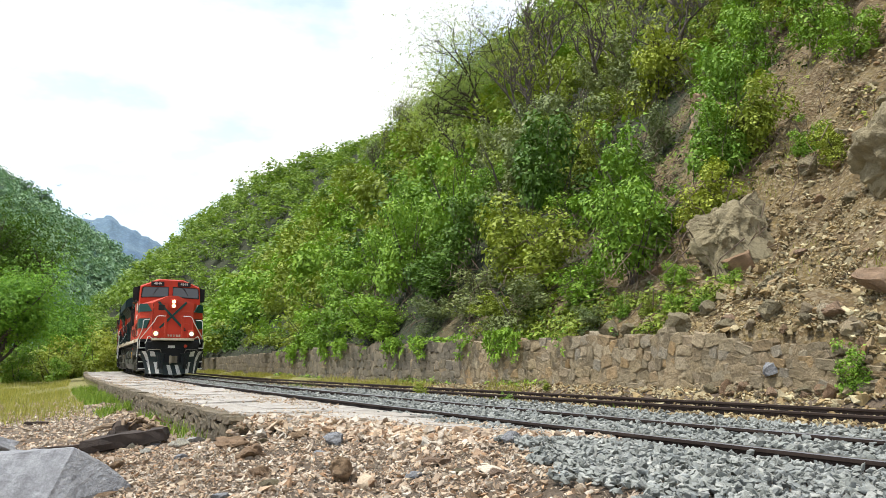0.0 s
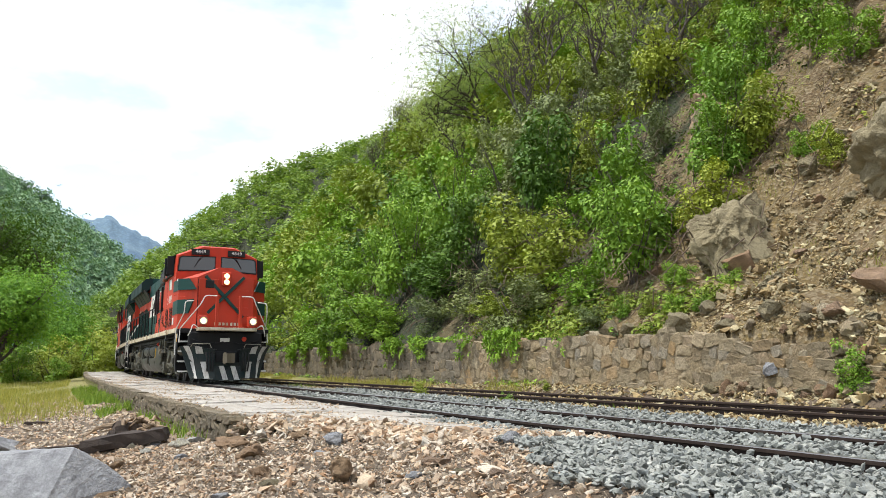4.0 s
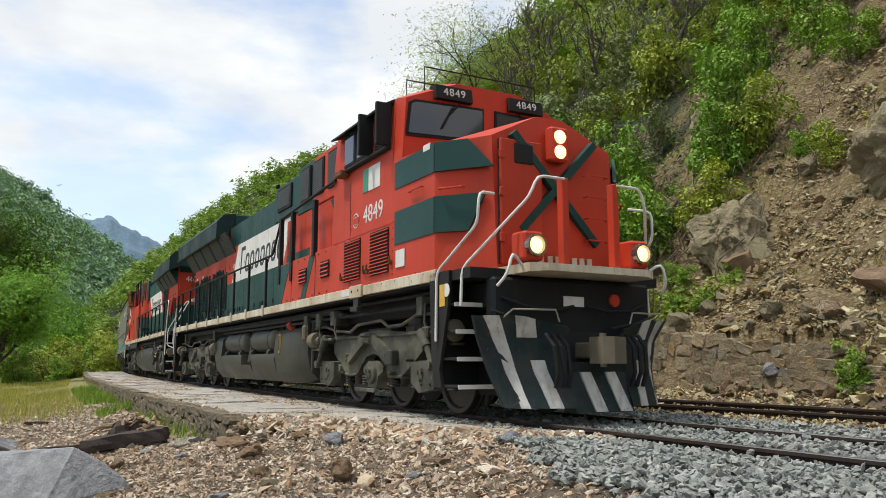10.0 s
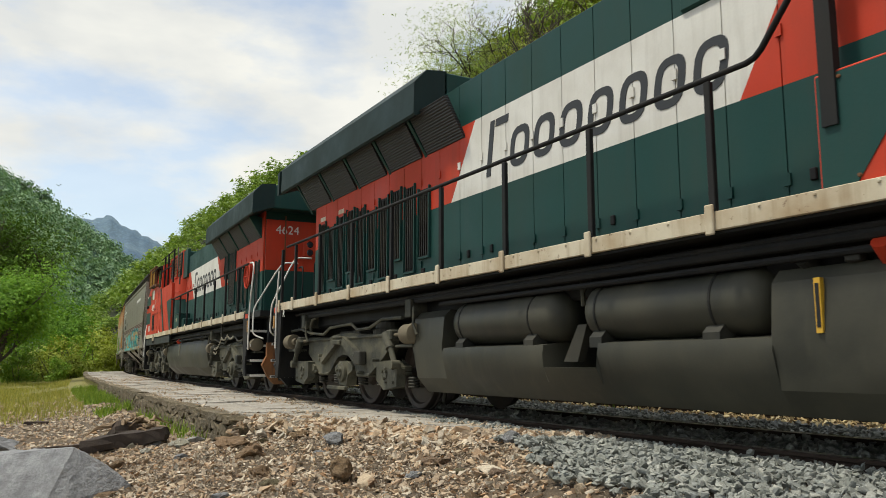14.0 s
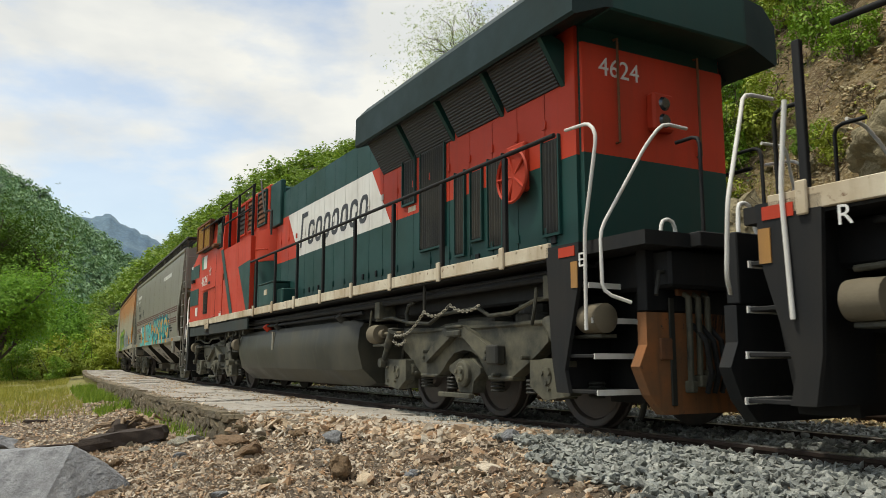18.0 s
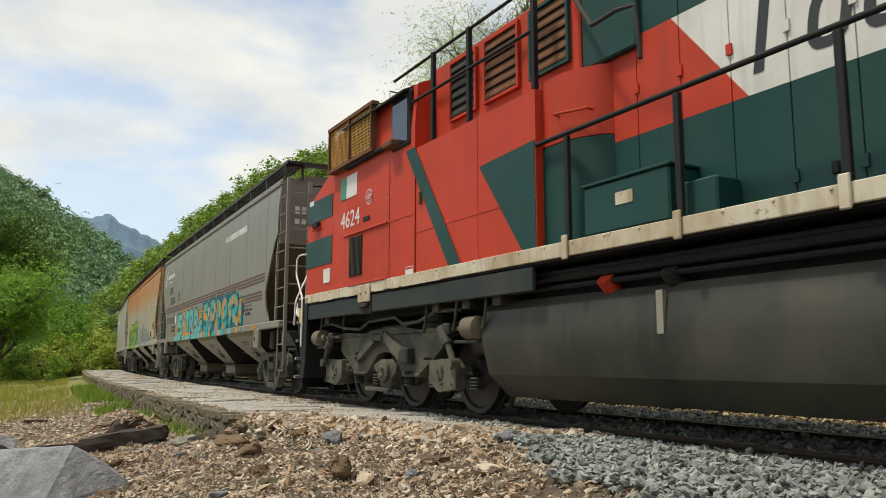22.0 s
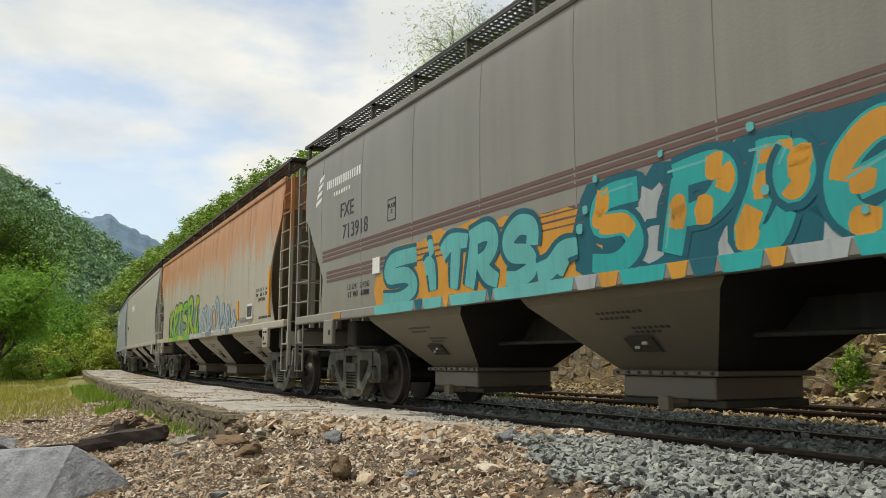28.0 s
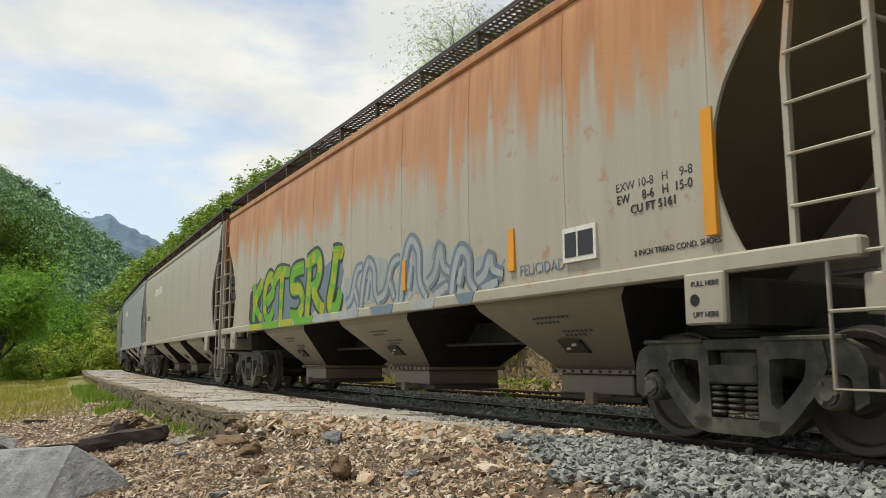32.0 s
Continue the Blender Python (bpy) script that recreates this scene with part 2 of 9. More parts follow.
WALLSTONE = stone("wall_stone", [(0.273, 0.212, 0.119), (0.424, 0.329, 0.186), (0.342, 0.276, 0.169), (0.506, 0.399, 0.243), (0.342, 0.303, 0.226), (0.465, 0.309, 0.141), (0.247, 0.193, 0.113), (0.465, 0.386, 0.254)], 4.5, island=False, bumpy=1.0, dist=0.06, moss=(0.221, 0.176, 0.101))
# far stones darker than WALLSTONE: weathering, and the wall's shade in the colour
FARWALL = stone("weathered_shaded_wall_stone", [(0.13, 0.11, 0.075), (0.21, 0.175, 0.115), (0.16, 0.14, 0.10), (0.25, 0.205, 0.14), (0.18, 0.15, 0.09)], 4.5, bumpy=1.0, dist=0.05)
FACESTONE = stone("platform_face_stone", [(0.16, 0.125, 0.075), (0.22, 0.175, 0.108), (0.18, 0.148, 0.10), (0.26, 0.205, 0.13)], 3, island=False, bumpy=1.0, moss=(0.07, 0.058, 0.03))
MORTAR = stone("wall_mortar", [(0.295, 0.224, 0.128), (0.385, 0.296, 0.172)], 3.5, bumpy=1.0, dist=0.09, moss=(0.13, 0.105, 0.062))
BOULDER = stone("boulder_rock", [(0.24, 0.198, 0.108), (0.306, 0.26, 0.152)], 2.2, island=False, bumpy=1.0, dist=0.12, moss=(0.176, 0.143, 0.077))
GREYROCK = stone("grey_granite", [(0.36, 0.365, 0.375), (0.43, 0.435, 0.44)], 5, island=False, bumpy=1.0, dist=0.08, moss=(0.17, 0.17, 0.175))
PALEROCK = stone("pale_weathered_rock", [(0.44, 0.41, 0.31), (0.54, 0.51, 0.42), (0.46, 0.45, 0.41)], 6, island=False, bumpy=1.0, dist=0.05, moss=(0.30, 0.27, 0.16))
BROWNROCK = stone("brown_rock", [(0.25, 0.15, 0.08), (0.33, 0.22, 0.12), (0.30, 0.20, 0.13)], 7, island=False, bumpy=1.0, dist=0.06)
SLAB = stone("platform_slab", [(0.37, 0.335, 0.28), (0.46, 0.425, 0.37), (0.41, 0.38, 0.335)], 4, island=False, bumpy=1.0, dist=0.03, moss=(0.22, 0.19, 0.15))
TIMBER = stone("old_timber", [(0.045, 0.032, 0.024), (0.085, 0.06, 0.042)], 5, island=False, bumpy=0.8)
BARK = stone("bark", [(0.07, 0.055, 0.042), (0.11, 0.09, 0.07)], 4, island=False, bumpy=0.8)
ROOT = stone("dry_root", [(0.247, 0.171, 0.104), (0.418, 0.304, 0.19)], 8, island=False, bumpy=0.8)
TWIG = plain("dry_twig", (0.13, 0.09, 0.06), 0.9)
RAIL = worn("rail_steel", (0.05, 0.034, 0.026), (0.03, 0.022, 0.018), 0.6, 0.65, metal=0.4, scale=2, streak=False)
RAILTOP = plain("polished_rail_head", (0.30, 0.29, 0.28), 0.3, 0.9)


def leafy(name, a, b_, gloss=0.55, through_light=0.18):
    """Leaves: tone by island, with light passing through."""
    m, n, l, b = material(name)
    g = n.new("ShaderNodeNewGeometry")
    o = n.new("ShaderNodeObjectInfo")
    t1 = ramp(n, l, g.outputs["Random Per Island"], 0.0, 1.0, a, b_)
    col = mix(n, l, 0.55, t1, ramp(n, l, o.outputs["Random"], 0.0, 1.0, (0.55, 0.62, 0.55), (1.25, 1.15, 0.85)), "MULTIPLY")
    l.new(col, b.inputs["Base Color"])
    b.inputs["Roughness"].default_value, b.inputs["Specular IOR Level"].default_value = gloss, 0.18
    tr = n.new("ShaderNodeBsdfTranslucent")
    l.new(mix(n, l, 1.0, col, (1.15, 1.25, 0.5), "MULTIPLY"), tr.inputs[0])
    ad = n.new("ShaderNodeMixShader")
    ad.inputs[0].default_value = through_light
    l.new(b.outputs[0], ad.inputs[1])
    l.new(tr.outputs[0], ad.inputs[2])
    l.new(ad.outputs[0], n["Material Output"].inputs[0])
    return m


LEAF_A = leafy("fresh_leaves", (0.11, 0.225, 0.02), (0.245, 0.385, 0.048), through_light=0.12)
LEAF_T = leafy("sunlit_tree_leaves", (0.09, 0.215, 0.022), (0.205, 0.375, 0.048), through_light=0.25)
LEAF_B = leafy("deep_leaves", (0.055, 0.12, 0.016), (0.125, 0.22, 0.03), through_light=0.1)
# darker leaf copy: the shade close to the ground is in its colour
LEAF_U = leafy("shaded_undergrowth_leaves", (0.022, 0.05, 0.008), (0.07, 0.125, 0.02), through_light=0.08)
LEAF_C = leafy("yellow_green_leaves", (0.19, 0.245, 0.026), (0.33, 0.385, 0.06), through_light=0.12)
LEAF_D = leafy("grey_green_leaves", (0.125, 0.16, 0.06), (0.23, 0.27, 0.115), through_light=0.12)
LEAF_E = leafy("pale_new_leaves", (0.24, 0.31, 0.13), (0.42, 0.49, 0.24), through_light=0.5)
# these two leaf tones are paler and bluer: distance haze in the colour
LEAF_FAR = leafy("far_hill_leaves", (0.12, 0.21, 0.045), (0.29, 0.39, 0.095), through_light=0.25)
LEAF_V = leafy("hazed_valley_leaves", (0.15, 0.27, 0.165), (0.38, 0.52, 0.30), through_light=0.1)
GRASS = leafy("dry_grass", (0.20, 0.22, 0.045), (0.46, 0.42, 0.13))
GRASS_G = leafy("green_grass", (0.10, 0.19, 0.025), (0.30, 0.40, 0.07))


def ground_material():
    m, n, l, b = material("ground_earth")
    c = n.new("ShaderNodeTexCoord")
    v = c.outputs["Object"]
    sep = n.new("ShaderNodeSeparateXYZ")
    l.new(v, sep.inputs[0])
    big = noise_tex(n, l, 0.35, 7, v)
    fine = noise_tex(n, l, 9, 8, v, 0.7)
    stones = n.new("ShaderNodeTexVoronoi")
    stones.inputs["Scale"].default_value = 9
    l.new(v, stones.inputs["Vector"])
    cell = n.new("ShaderNodeTexVoronoi")
    cell.inputs["Scale"].default_value = 14
    l.new(v, cell.inputs["Vector"])
    chip = grey_of(n, l, cell.outputs["Color"], 0.0, 1.0)
    earth = ramp(n, l, fine, 0.3, 0.7, (0.05, 0.036, 0.023), (0.16, 0.118, 0.078))
    grass = ramp(n, l, fine, 0.3, 0.7, (0.10, 0.10, 0.025), (0.30, 0.27, 0.09))
    soil = mix(n, l, ramp(n, l, noise_tex(n, l, 0.9, 6, v), 0.4, 0.6, B3, W3), ramp(n, l, fine, 0.32, 0.68, (0.036, 0.022, 0.009), (0.16, 0.103, 0.042)), ramp(n, l, fine, 0.32, 0.68, (0.052, 0.035, 0.012), (0.22, 0.156, 0.057)))
    soil = mix(n, l, ramp(n, l, chip, 0.45, 0.62, B3, (0.75,) * 3), soil, ramp(n, l, chip, 0.6, 1.0, (0.12, 0.09, 0.044), (0.33, 0.27, 0.17)))
    # hill ground kept near black as painted shade between the bushes
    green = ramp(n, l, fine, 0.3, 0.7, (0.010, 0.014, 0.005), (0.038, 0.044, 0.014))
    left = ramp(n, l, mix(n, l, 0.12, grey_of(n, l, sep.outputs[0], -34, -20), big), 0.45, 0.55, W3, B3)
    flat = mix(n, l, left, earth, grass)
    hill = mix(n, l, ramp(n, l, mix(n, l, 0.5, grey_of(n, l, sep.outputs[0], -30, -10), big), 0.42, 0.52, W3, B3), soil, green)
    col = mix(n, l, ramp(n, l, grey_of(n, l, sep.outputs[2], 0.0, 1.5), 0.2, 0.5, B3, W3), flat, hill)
    l.new(col, b.inputs["Base Color"])
    b.inputs["Roughness"].default_value = 0.95
    h = mix(n, l, 0.5, fine, mix(n, l, 0.5, stones.outputs["Distance"], cell.outputs["Distance"]))
    bump(n, l, b, h, 1.0, 0.10)
    return m


def grey_of(n, l, value, lo, hi):
    r = n.new("ShaderNodeMapRange")
    r.inputs["From Min"].default_value, r.inputs["From Max"].default_value = lo, hi
    l.new(value, r.inputs["Value"])
    return r.outputs[0]


GROUND = ground_material()


def forest_far(name, a, b_, scale):
    m, n, l, b = material(name)
    big = noise_tex(n, l, scale, 8, rough=0.7)
    vo = n.new("ShaderNodeTexVoronoi")
    vo.inputs["Scale"].default_value = scale * 12
    l.new(n.new("ShaderNodeTexCoord").outputs["Object"], vo.inputs["Vector"])
    l.new(mix(n, l, 0.6, ramp(n, l, big, 0.35, 0.65, a, b_), ramp(n, l, vo.outputs["Distance"], 0.1, 0.6, W3, (0.45,) * 3), "MULTIPLY"), b.inputs["Base Color"])
    b.inputs["Roughness"].default_value = 0.95
    bump(n, l, b, vo.outputs["Distance"], 0.5, 2.0)
    return m


# valley slope toned pale and bluish to carry the air's haze
FOREST_1 = forest_far("hazed_valley_forest", (0.085, 0.165, 0.115), (0.21, 0.31, 0.19), 0.03)
# the mountain's blue is distance haze put into the colour
FOREST_2 = forest_far("haze_tinted_mountain_forest", (0.085, 0.155, 0.235), (0.15, 0.235, 0.29), 0.012)


# ---- the ground: one sheet from the river flat over the track bed and up the hill ----
def bed2(x):
    """Offset of the second track's centre line; it closes in towards the far end."""
    return np.clip(-4.95 + 0.068 * (-x - 7.0), -5.1, -3.05)


def smooth_step(v, a, b):
    t = np.clip((v - a) / (b - a), 0, 1)
    return t * t * (3 - 2 * t)


def wavy(x, y):
    return (np.sin(x * 0.21 + 1.3) * np.cos(y * 0.17 + 0.4) + 0.5 * np.sin(x * 0.53 + y * 0.31) + 0.3 * np.cos(x * 1.1 - y * 0.9))


def ground_z(x, L):
    """Height of the ground; works on arrays."""
    x, L = np.asarray(x, float), np.asarray(L, float)
    low = -0.80 + 0.05 * wavy(x * 1.7, L * 2.1)
    bank = -0.50 - 0.30 * smooth_step(L, 3.5, 6.5) + 0.03 * wavy(x * 2, L * 2)
    mound = -0.13 - 0.62 * smooth_step(L, 1.5, 6.0) + 0.05 * wavy(x * 2.3, L * 1.9) * smooth_step(L, 1.6, 2.6)
    near = np.where(L > 0.9, bank + (mound - bank) * smooth_step(x, -12.2, -11.2), -0.24)
    near = near + (low - near) * smooth_step(L, 6.0, 9.0)
    flat = np.where(L > 0.9, near, -0.24)
    flat = np.where((np.abs(L) < 0.70) | ((L < -0.80) & (L > -5.3)), -0.15, flat)
    foot = 0.17 * smooth_step(x, -24, -14) - 0.02
    flat = np.where(L < -5.3, flat + (foot - flat) * smooth_step(-L, 5.3, 6.3), flat)
    spur = 62 * smooth_step(-x, 140, 330)
    u = -L - 6.55 + spur
    steep = 0.9 + 0.15 * smooth_step(-x, 18, 80)
    lump = 0.55 * wavy(x * 0.9, L * 0.9) * np.clip(u / 4, 0, 1) + 1.3 * wavy(x * 0.25, L * 0.22) * np.clip(u / 14, 0, 1)
    walled = np.where(u > 0, 1.30 * np.clip(1 - spur / 6, 0, 1) + steep * u + lump, flat)
    slide = np.where(-L > 5.9, foot + 0.95 * np.clip(-L - 5.9, 0, None) * (0.55 + 0.45 * smooth_step(-L, 6, 8.5)) + lump, flat)
    s = 7.0 * smooth_step(-L, 6.9, 9.0)
    k = smooth_step(x + s, -9.0, -7.2)
    z = walled + (slide - walled) * k
    top = 55 + 8 * np.sin(x * 0.02)
    z = np.where(z > top, top + (z - top) * 0.15, z)
    z = np.where(L + 0 * x < -5.3, z * (1 - 0.6 * smooth_step(x, 60, 250)) * smooth_step(x, -900, -420), z)
    return np.where(L > 30, z - 6 * smooth_step(L, 30, 110), z)


def detail(x, L):
    """Small humps of the ground at one point."""
    if not (-30 < x < 8 and -26 < L < 12) or -5.9 < L < 1.3:
        return 0.0
    k = 0.05 if L > 0 else (0.24 + 0.2 * float(smooth_step(x, -16, -13))) * (1 if L < -7.4 else 0.25)
    return k * (noise.noise((x * 1.3, L * 1.3, 0)) + 0.5 * noise.noise((x * 3.1, L * 3.1, 4)))


def spot(x, L, dz=0.0):
    """A point of the ground."""
    return Vector((x, float(centre_y(np.array(x))) - L, float(ground_z(x, L)) + detail(x, L) + dz))


def spaced(*runs):
    out = []
    for a, b, step in runs:
        out += list(np.arange(a, b, step))
    return np.array(out)


gx = spaced((-3200, -600, 260), (-600, -200, 28), (-200, -60, 3.5), (-60, -24, 0.9), (-24, 6, 0.3), (6, 30, 1.5), (30, 200, 17), (200, 3400, 320))
gl = -spaced((-3200, -200, 300), (-200, -40, 16), (-40, -12, 2.0), (-12, -5.2, 0.5), (-5.2, 0.6, 0.22), (0.6, 5.2, 0.5), (5.2, 7.4, 0.16), (7.4, 30, 0.7), (30, 120, 4), (120, 3400, 290))
X, LL = np.meshgrid(gx, gl, indexing="ij")
Z = ground_z(X, LL)
Z = Z + np.array([[detail(x, l) for l in gl] for x in gx])
pts = np.stack([X, centre_y(X) - LL, Z], -1).reshape(-1, 3)
nl = len(gl)
gf = [(i * nl + j, (i + 1) * nl + j, (i + 1) * nl + j + 1, i * nl + j + 1) for i in range(len(gx) - 1) for j in range(nl - 1)]
sheet = bpy.data.meshes.new("ground")
sheet.from_pydata(pts.tolist(), [], gf)
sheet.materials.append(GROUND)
sheet.polygons.foreach_set("use_smooth", [True] * len(sheet.polygons))
tagged(new("ground", sheet), "gravelly earth ground rising into a steep hillside", "ground", kind="structure")

# ---- far mountains ----
def ridge_point(rows, b, t):
    """A point of a mountain's face: bearing b in degrees, t from its foot (0) to its crest (1)."""
    h = np.interp(b, [r[0] for r in rows], [r[2] for r in rows])
    dist = np.interp(b, [r[0] for r in rows], [r[1] for r in rows])
    a = YAW + radians(b)
    far = dist * (0.45 + 0.55 * t)
    x, y = -math.cos(a) * far, math.sin(a) * far
    up_ = h * t ** 1.15 + dist * 0.022 * noise.fractal((x / dist * 9, y / dist * 9, 3.1), 1.0, 2.0, 5) * min(1, 3 * t) * (0.35 + 0.65 * (1 - t))
    up_ += dist * 0.006 * noise.fractal((x / dist * 60, y / dist * 60, 1.1), 1.0, 2.0, 3) * t
    return x, y, up_ - 12 * (1 - t)


def ridge(name, mat, label, rows):
    """A mountain from its crest line: rows of bearing (degrees to the right of the view axis), distance, crest height."""
    m = Mesh()
    n = 90
    b0, b1 = rows[0][0], rows[-1][0]
    rings = []
    for i in range(n + 1):
        b = b0 + (b1 - b0) * i / n
        ring = [ridge_point(rows, b, j / 14) for j in range(15)]
        x, y, _ = ring[-1]
        ring.append((x * 1.5, y * 1.5, -12))
        rings.append(ring)
    m.loft(rings, closed=False, caps=False)
    return thing(name, m, mat, label, "mountain", kind="structure", smooth=80)


def crest(px, py, dist):
    """Bearing and height of a crest seen at a bearing and rise, given by picture offsets from the view axis."""
    v = AXIS * 1381.5 + RIGHT * (px - 784) - UP * (py - 441)
    flat = math.hypot(v.x, v.y)
    a = math.degrees(math.atan2(v.y, -v.x)) - math.degrees(YAW)
    return a, dist, EYE_Z + dist * v.z / flat


ridge("backdrop_mountain", FOREST_2, "wooded mountain far up the valley, coloured blue as haze",
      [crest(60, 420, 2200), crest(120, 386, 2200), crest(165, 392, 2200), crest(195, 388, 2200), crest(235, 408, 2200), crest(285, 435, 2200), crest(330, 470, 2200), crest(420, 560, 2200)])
VALLEY = [crest(-420, 60, 620), crest(-250, 130, 620), crest(-120, 215, 620), crest(0, 300, 620), crest(40, 330, 620), crest(75, 356, 620), crest(110, 380, 620), crest(150, 406, 640), crest(190, 436, 660), crest(225, 466, 680), crest(260, 500, 700), crest(330, 560, 720)]
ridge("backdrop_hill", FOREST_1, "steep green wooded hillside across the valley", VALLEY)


# ---- tracks ----
RAIL_SHAPE = [(-0.068, -0.172), (0.068, -0.172), (0.068, -0.160), (0.012, -0.140), (0.010, -0.045), (0.036, -0.036), (0.036, -0.006), (0.028, 0.0), (-0.028, 0.0), (-0.036, -0.006), (-0.036, -0.036), (-0.010, -0.045), (-0.012, -0.140), (-0.068, -0.160)]


def rail_mesh(offset, x0, x1, top=0.0):
    m = Mesh()
    rings = []
    for x in np.arange(x0, x1, 1.5):
        off = offset(x) if callable(offset) else offset
        rings.append([on_track(x, off + p[0], p[1] + top) for p in RAIL_SHAPE])
    n = len(RAIL_SHAPE)
    m.loft(rings)
    m.m = [1 if (i < len(m.f) - 2 and i % n in (6, 7, 8)) else 0 for i in range(len(m.f))]
    return m


track_1 = thing("railway_track", None, None, "main railway track of worn steel rails on grey ballast", "railway track", kind="structure")
for side in (0.7525, -0.7525):
    part("rail", rail_mesh(side, -170, 60), [RAIL, RAILTOP], track_1, "dark steel rail with a polished head")
track_2 = thing("siding_track", None, None, "rusty siding track half buried in stones", "railway track", kind="structure")
for side in (0.7525, -0.7525):
    part("rail", rail_mesh(lambda x, k=side: float(bed2(np.array(x))) + k, -110, 60, -0.022), [RAIL, RAIL], track_2, "rusty brown rail")
tie = Mesh().box(-0.11, 0.11, -1.3, 1.3, -0.36, -0.178, 0.012).done("sleeper", TIMBER)
for holder, off, step in ((track_1, lambda x: 0.0, 0.56), (track_2, lambda x: float(bed2(np.array(x))), 0.62)):
    for x in np.arange(-34, 8, step):
        p = on_track(x, off(x), -0.022 if holder is track_2 else 0)
        part("sleeper", tie, None, holder, m=pose(*p, 0, 0, math.degrees(x / R)))


# ---- loose stones ----
def stone_shapes(count, seed, corners=8):
    """Small angular stones: (verts, faces) about the origin, one unit across."""
    rnd = random.Random(seed)
    out = []
    for _ in range(count):
        bm = bmesh.new()
        wide, thick = rnd.uniform(0.65, 0.95), rnd.uniform(0.45, 0.75)
        for _ in range(corners):
            q = Vector((rnd.gauss(0, 1), rnd.gauss(0, 1), rnd.gauss(0, 1))).normalized() * rnd.uniform(0.42, 0.56)
            bm.verts.new((q.x, q.y * wide, q.z * thick))
        hull = bmesh.ops.convex_hull(bm, input=bm.verts[:])
        bmesh.ops.delete(bm, geom=[v for v in bm.verts if not v.link_faces], context="VERTS")
        bmesh.ops.triangulate(bm, faces=bm.faces[:])
        bm.verts.index_update()
        out.append((np.array([v.co[:] for v in bm.verts]), np.array([[v.index for v in f.verts] for f in bm.faces])))
        bm.free()
    return out


STONES = stone_shapes(16, 5)
PEBBLES = stone_shapes(12, 9, 6)


def turn_matrices(rng, n):
    a, b, c = rng.uniform(0, 6.283, n), rng.normal(0, 0.5, n), rng.normal(0, 0.5, n)
    ca, sa, cb, sb, cc, sc = np.cos(a), np.sin(a), np.cos(b), np.sin(b), np.cos(c), np.sin(c)
    rz = np.stack([np.stack([ca, -sa, 0 * a], -1), np.stack([sa, ca, 0 * a], -1), np.stack([0 * a, 0 * a, 0 * a + 1], -1)], -2)
    rx = np.stack([np.stack([0 * b + 1, 0 * b, 0 * b], -1), np.stack([0 * b, cb, -sb], -1), np.stack([0 * b, sb, cb], -1)], -2)
    ry = np.stack([np.stack([cc, 0 * c, sc], -1), np.stack([0 * c, 0 * c + 1, 0 * c], -1), np.stack([-sc, 0 * c, cc], -1)], -2)
    return rz @ rx @ ry


def joined(name, shapes, spots, sizes, rng, mat, label, category, kind="stuff", stretch=None):
    """Many small pieces joined into one mesh."""
    vs, fs, base = [], [], 0
    pick = rng.integers(0, len(shapes), len(spots))
    mats = turn_matrices(rng, len(spots))
    for k, (v, f) in enumerate(shapes):
        w = np.nonzero(pick == k)[0]
        if not len(w):
            continue
        p = np.einsum("nij,vj->nvi", mats[w], v) * sizes[w][:, None, None]
        if stretch is not None:
            p = p * stretch
        p = p + spots[w][:, None, :]
        vs.append(p.reshape(-1, 3))
        fs.append((f[None] + (np.arange(len(w)) * len(v))[:, None, None] + base).reshape(-1, f.shape[1]))
        base += len(w) * len(v)
    me = mesh_of(name, np.concatenate(vs), np.concatenate(fs))
    me.materials.append(mat)
    return tagged(new(name, me), label, category, kind=kind)


def mesh_of(name, v, f):
    me = bpy.data.meshes.new(name)
    me.vertices.add(len(v))
    me.vertices.foreach_set("co", np.ascontiguousarray(v, np.float32).ravel())
    me.loops.add(f.size)
    me.loops.foreach_set("vertex_index", np.ascontiguousarray(f, np.int32).ravel())
    me.polygons.add(len(f))
    me.polygons.foreach_set("loop_start", np.arange(0, f.size, f.shape[1], dtype=np.int32))
    me.polygons.foreach_set("loop_total", np.full(len(f), f.shape[1], np.int32))
    me.update(calc_edges=True)
    me.shade_flat()
    return me


def scatter(rng, count, x0, x1, l0, l1, keep, lift):
    x, L = rng.uniform(x0, x1, count), rng.uniform(l0, l1, count)
    w = keep(x, L)
    x, L = x[w], L[w]
    return np.stack([x, centre_y(x) - L, ground_z(x, L) + np.array([detail(a, b) for a, b in zip(x, L)]) + lift], -1)


rng = np.random.default_rng(11)


def edge_L(x):
    """Line where the grey ballast gives way to brown gravel."""
    return np.interp(x, [-11, -7.5, -6.5, -4.5, -2, 8], [1.15, 1.35, 1.9, 2.7, 3.2, 3.5])


def rough_edge(x, L):
    return 0.18 * np.sin(x * 5.1 + L * 3) + 0.12 * np.sin(x * 11.3 - L * 7)


p = scatter(rng, 17000, -12, -2, 0.84, 3.6, lambda x, L: (L < edge_L(x) + rough_edge(x, L)), 0.05 + 0.06 * rng.random(1))
joined("ballast", STONES, p + rng.normal(0, 0.012, p.shape), rng.uniform(0.05, 0.115, len(p)), rng, BALLAST, "crushed grey ballast stones beside the rail", "ballast")
p = np.concatenate([scatter(rng, 8500, -16, -2.5, -0.68, 0.68, lambda x, L: x == x, 0.075), scatter(rng, 5500, -45, -16, -0.68, 0.68, lambda x, L: x == x, 0.06),
                    scatter(rng, 8500, -22, -3, -2.6, -0.84, lambda x, L: x == x, 0.075), scatter(rng, 2500, -50, -22, -2.3, -0.86, lambda x, L: x == x, 0.02)])
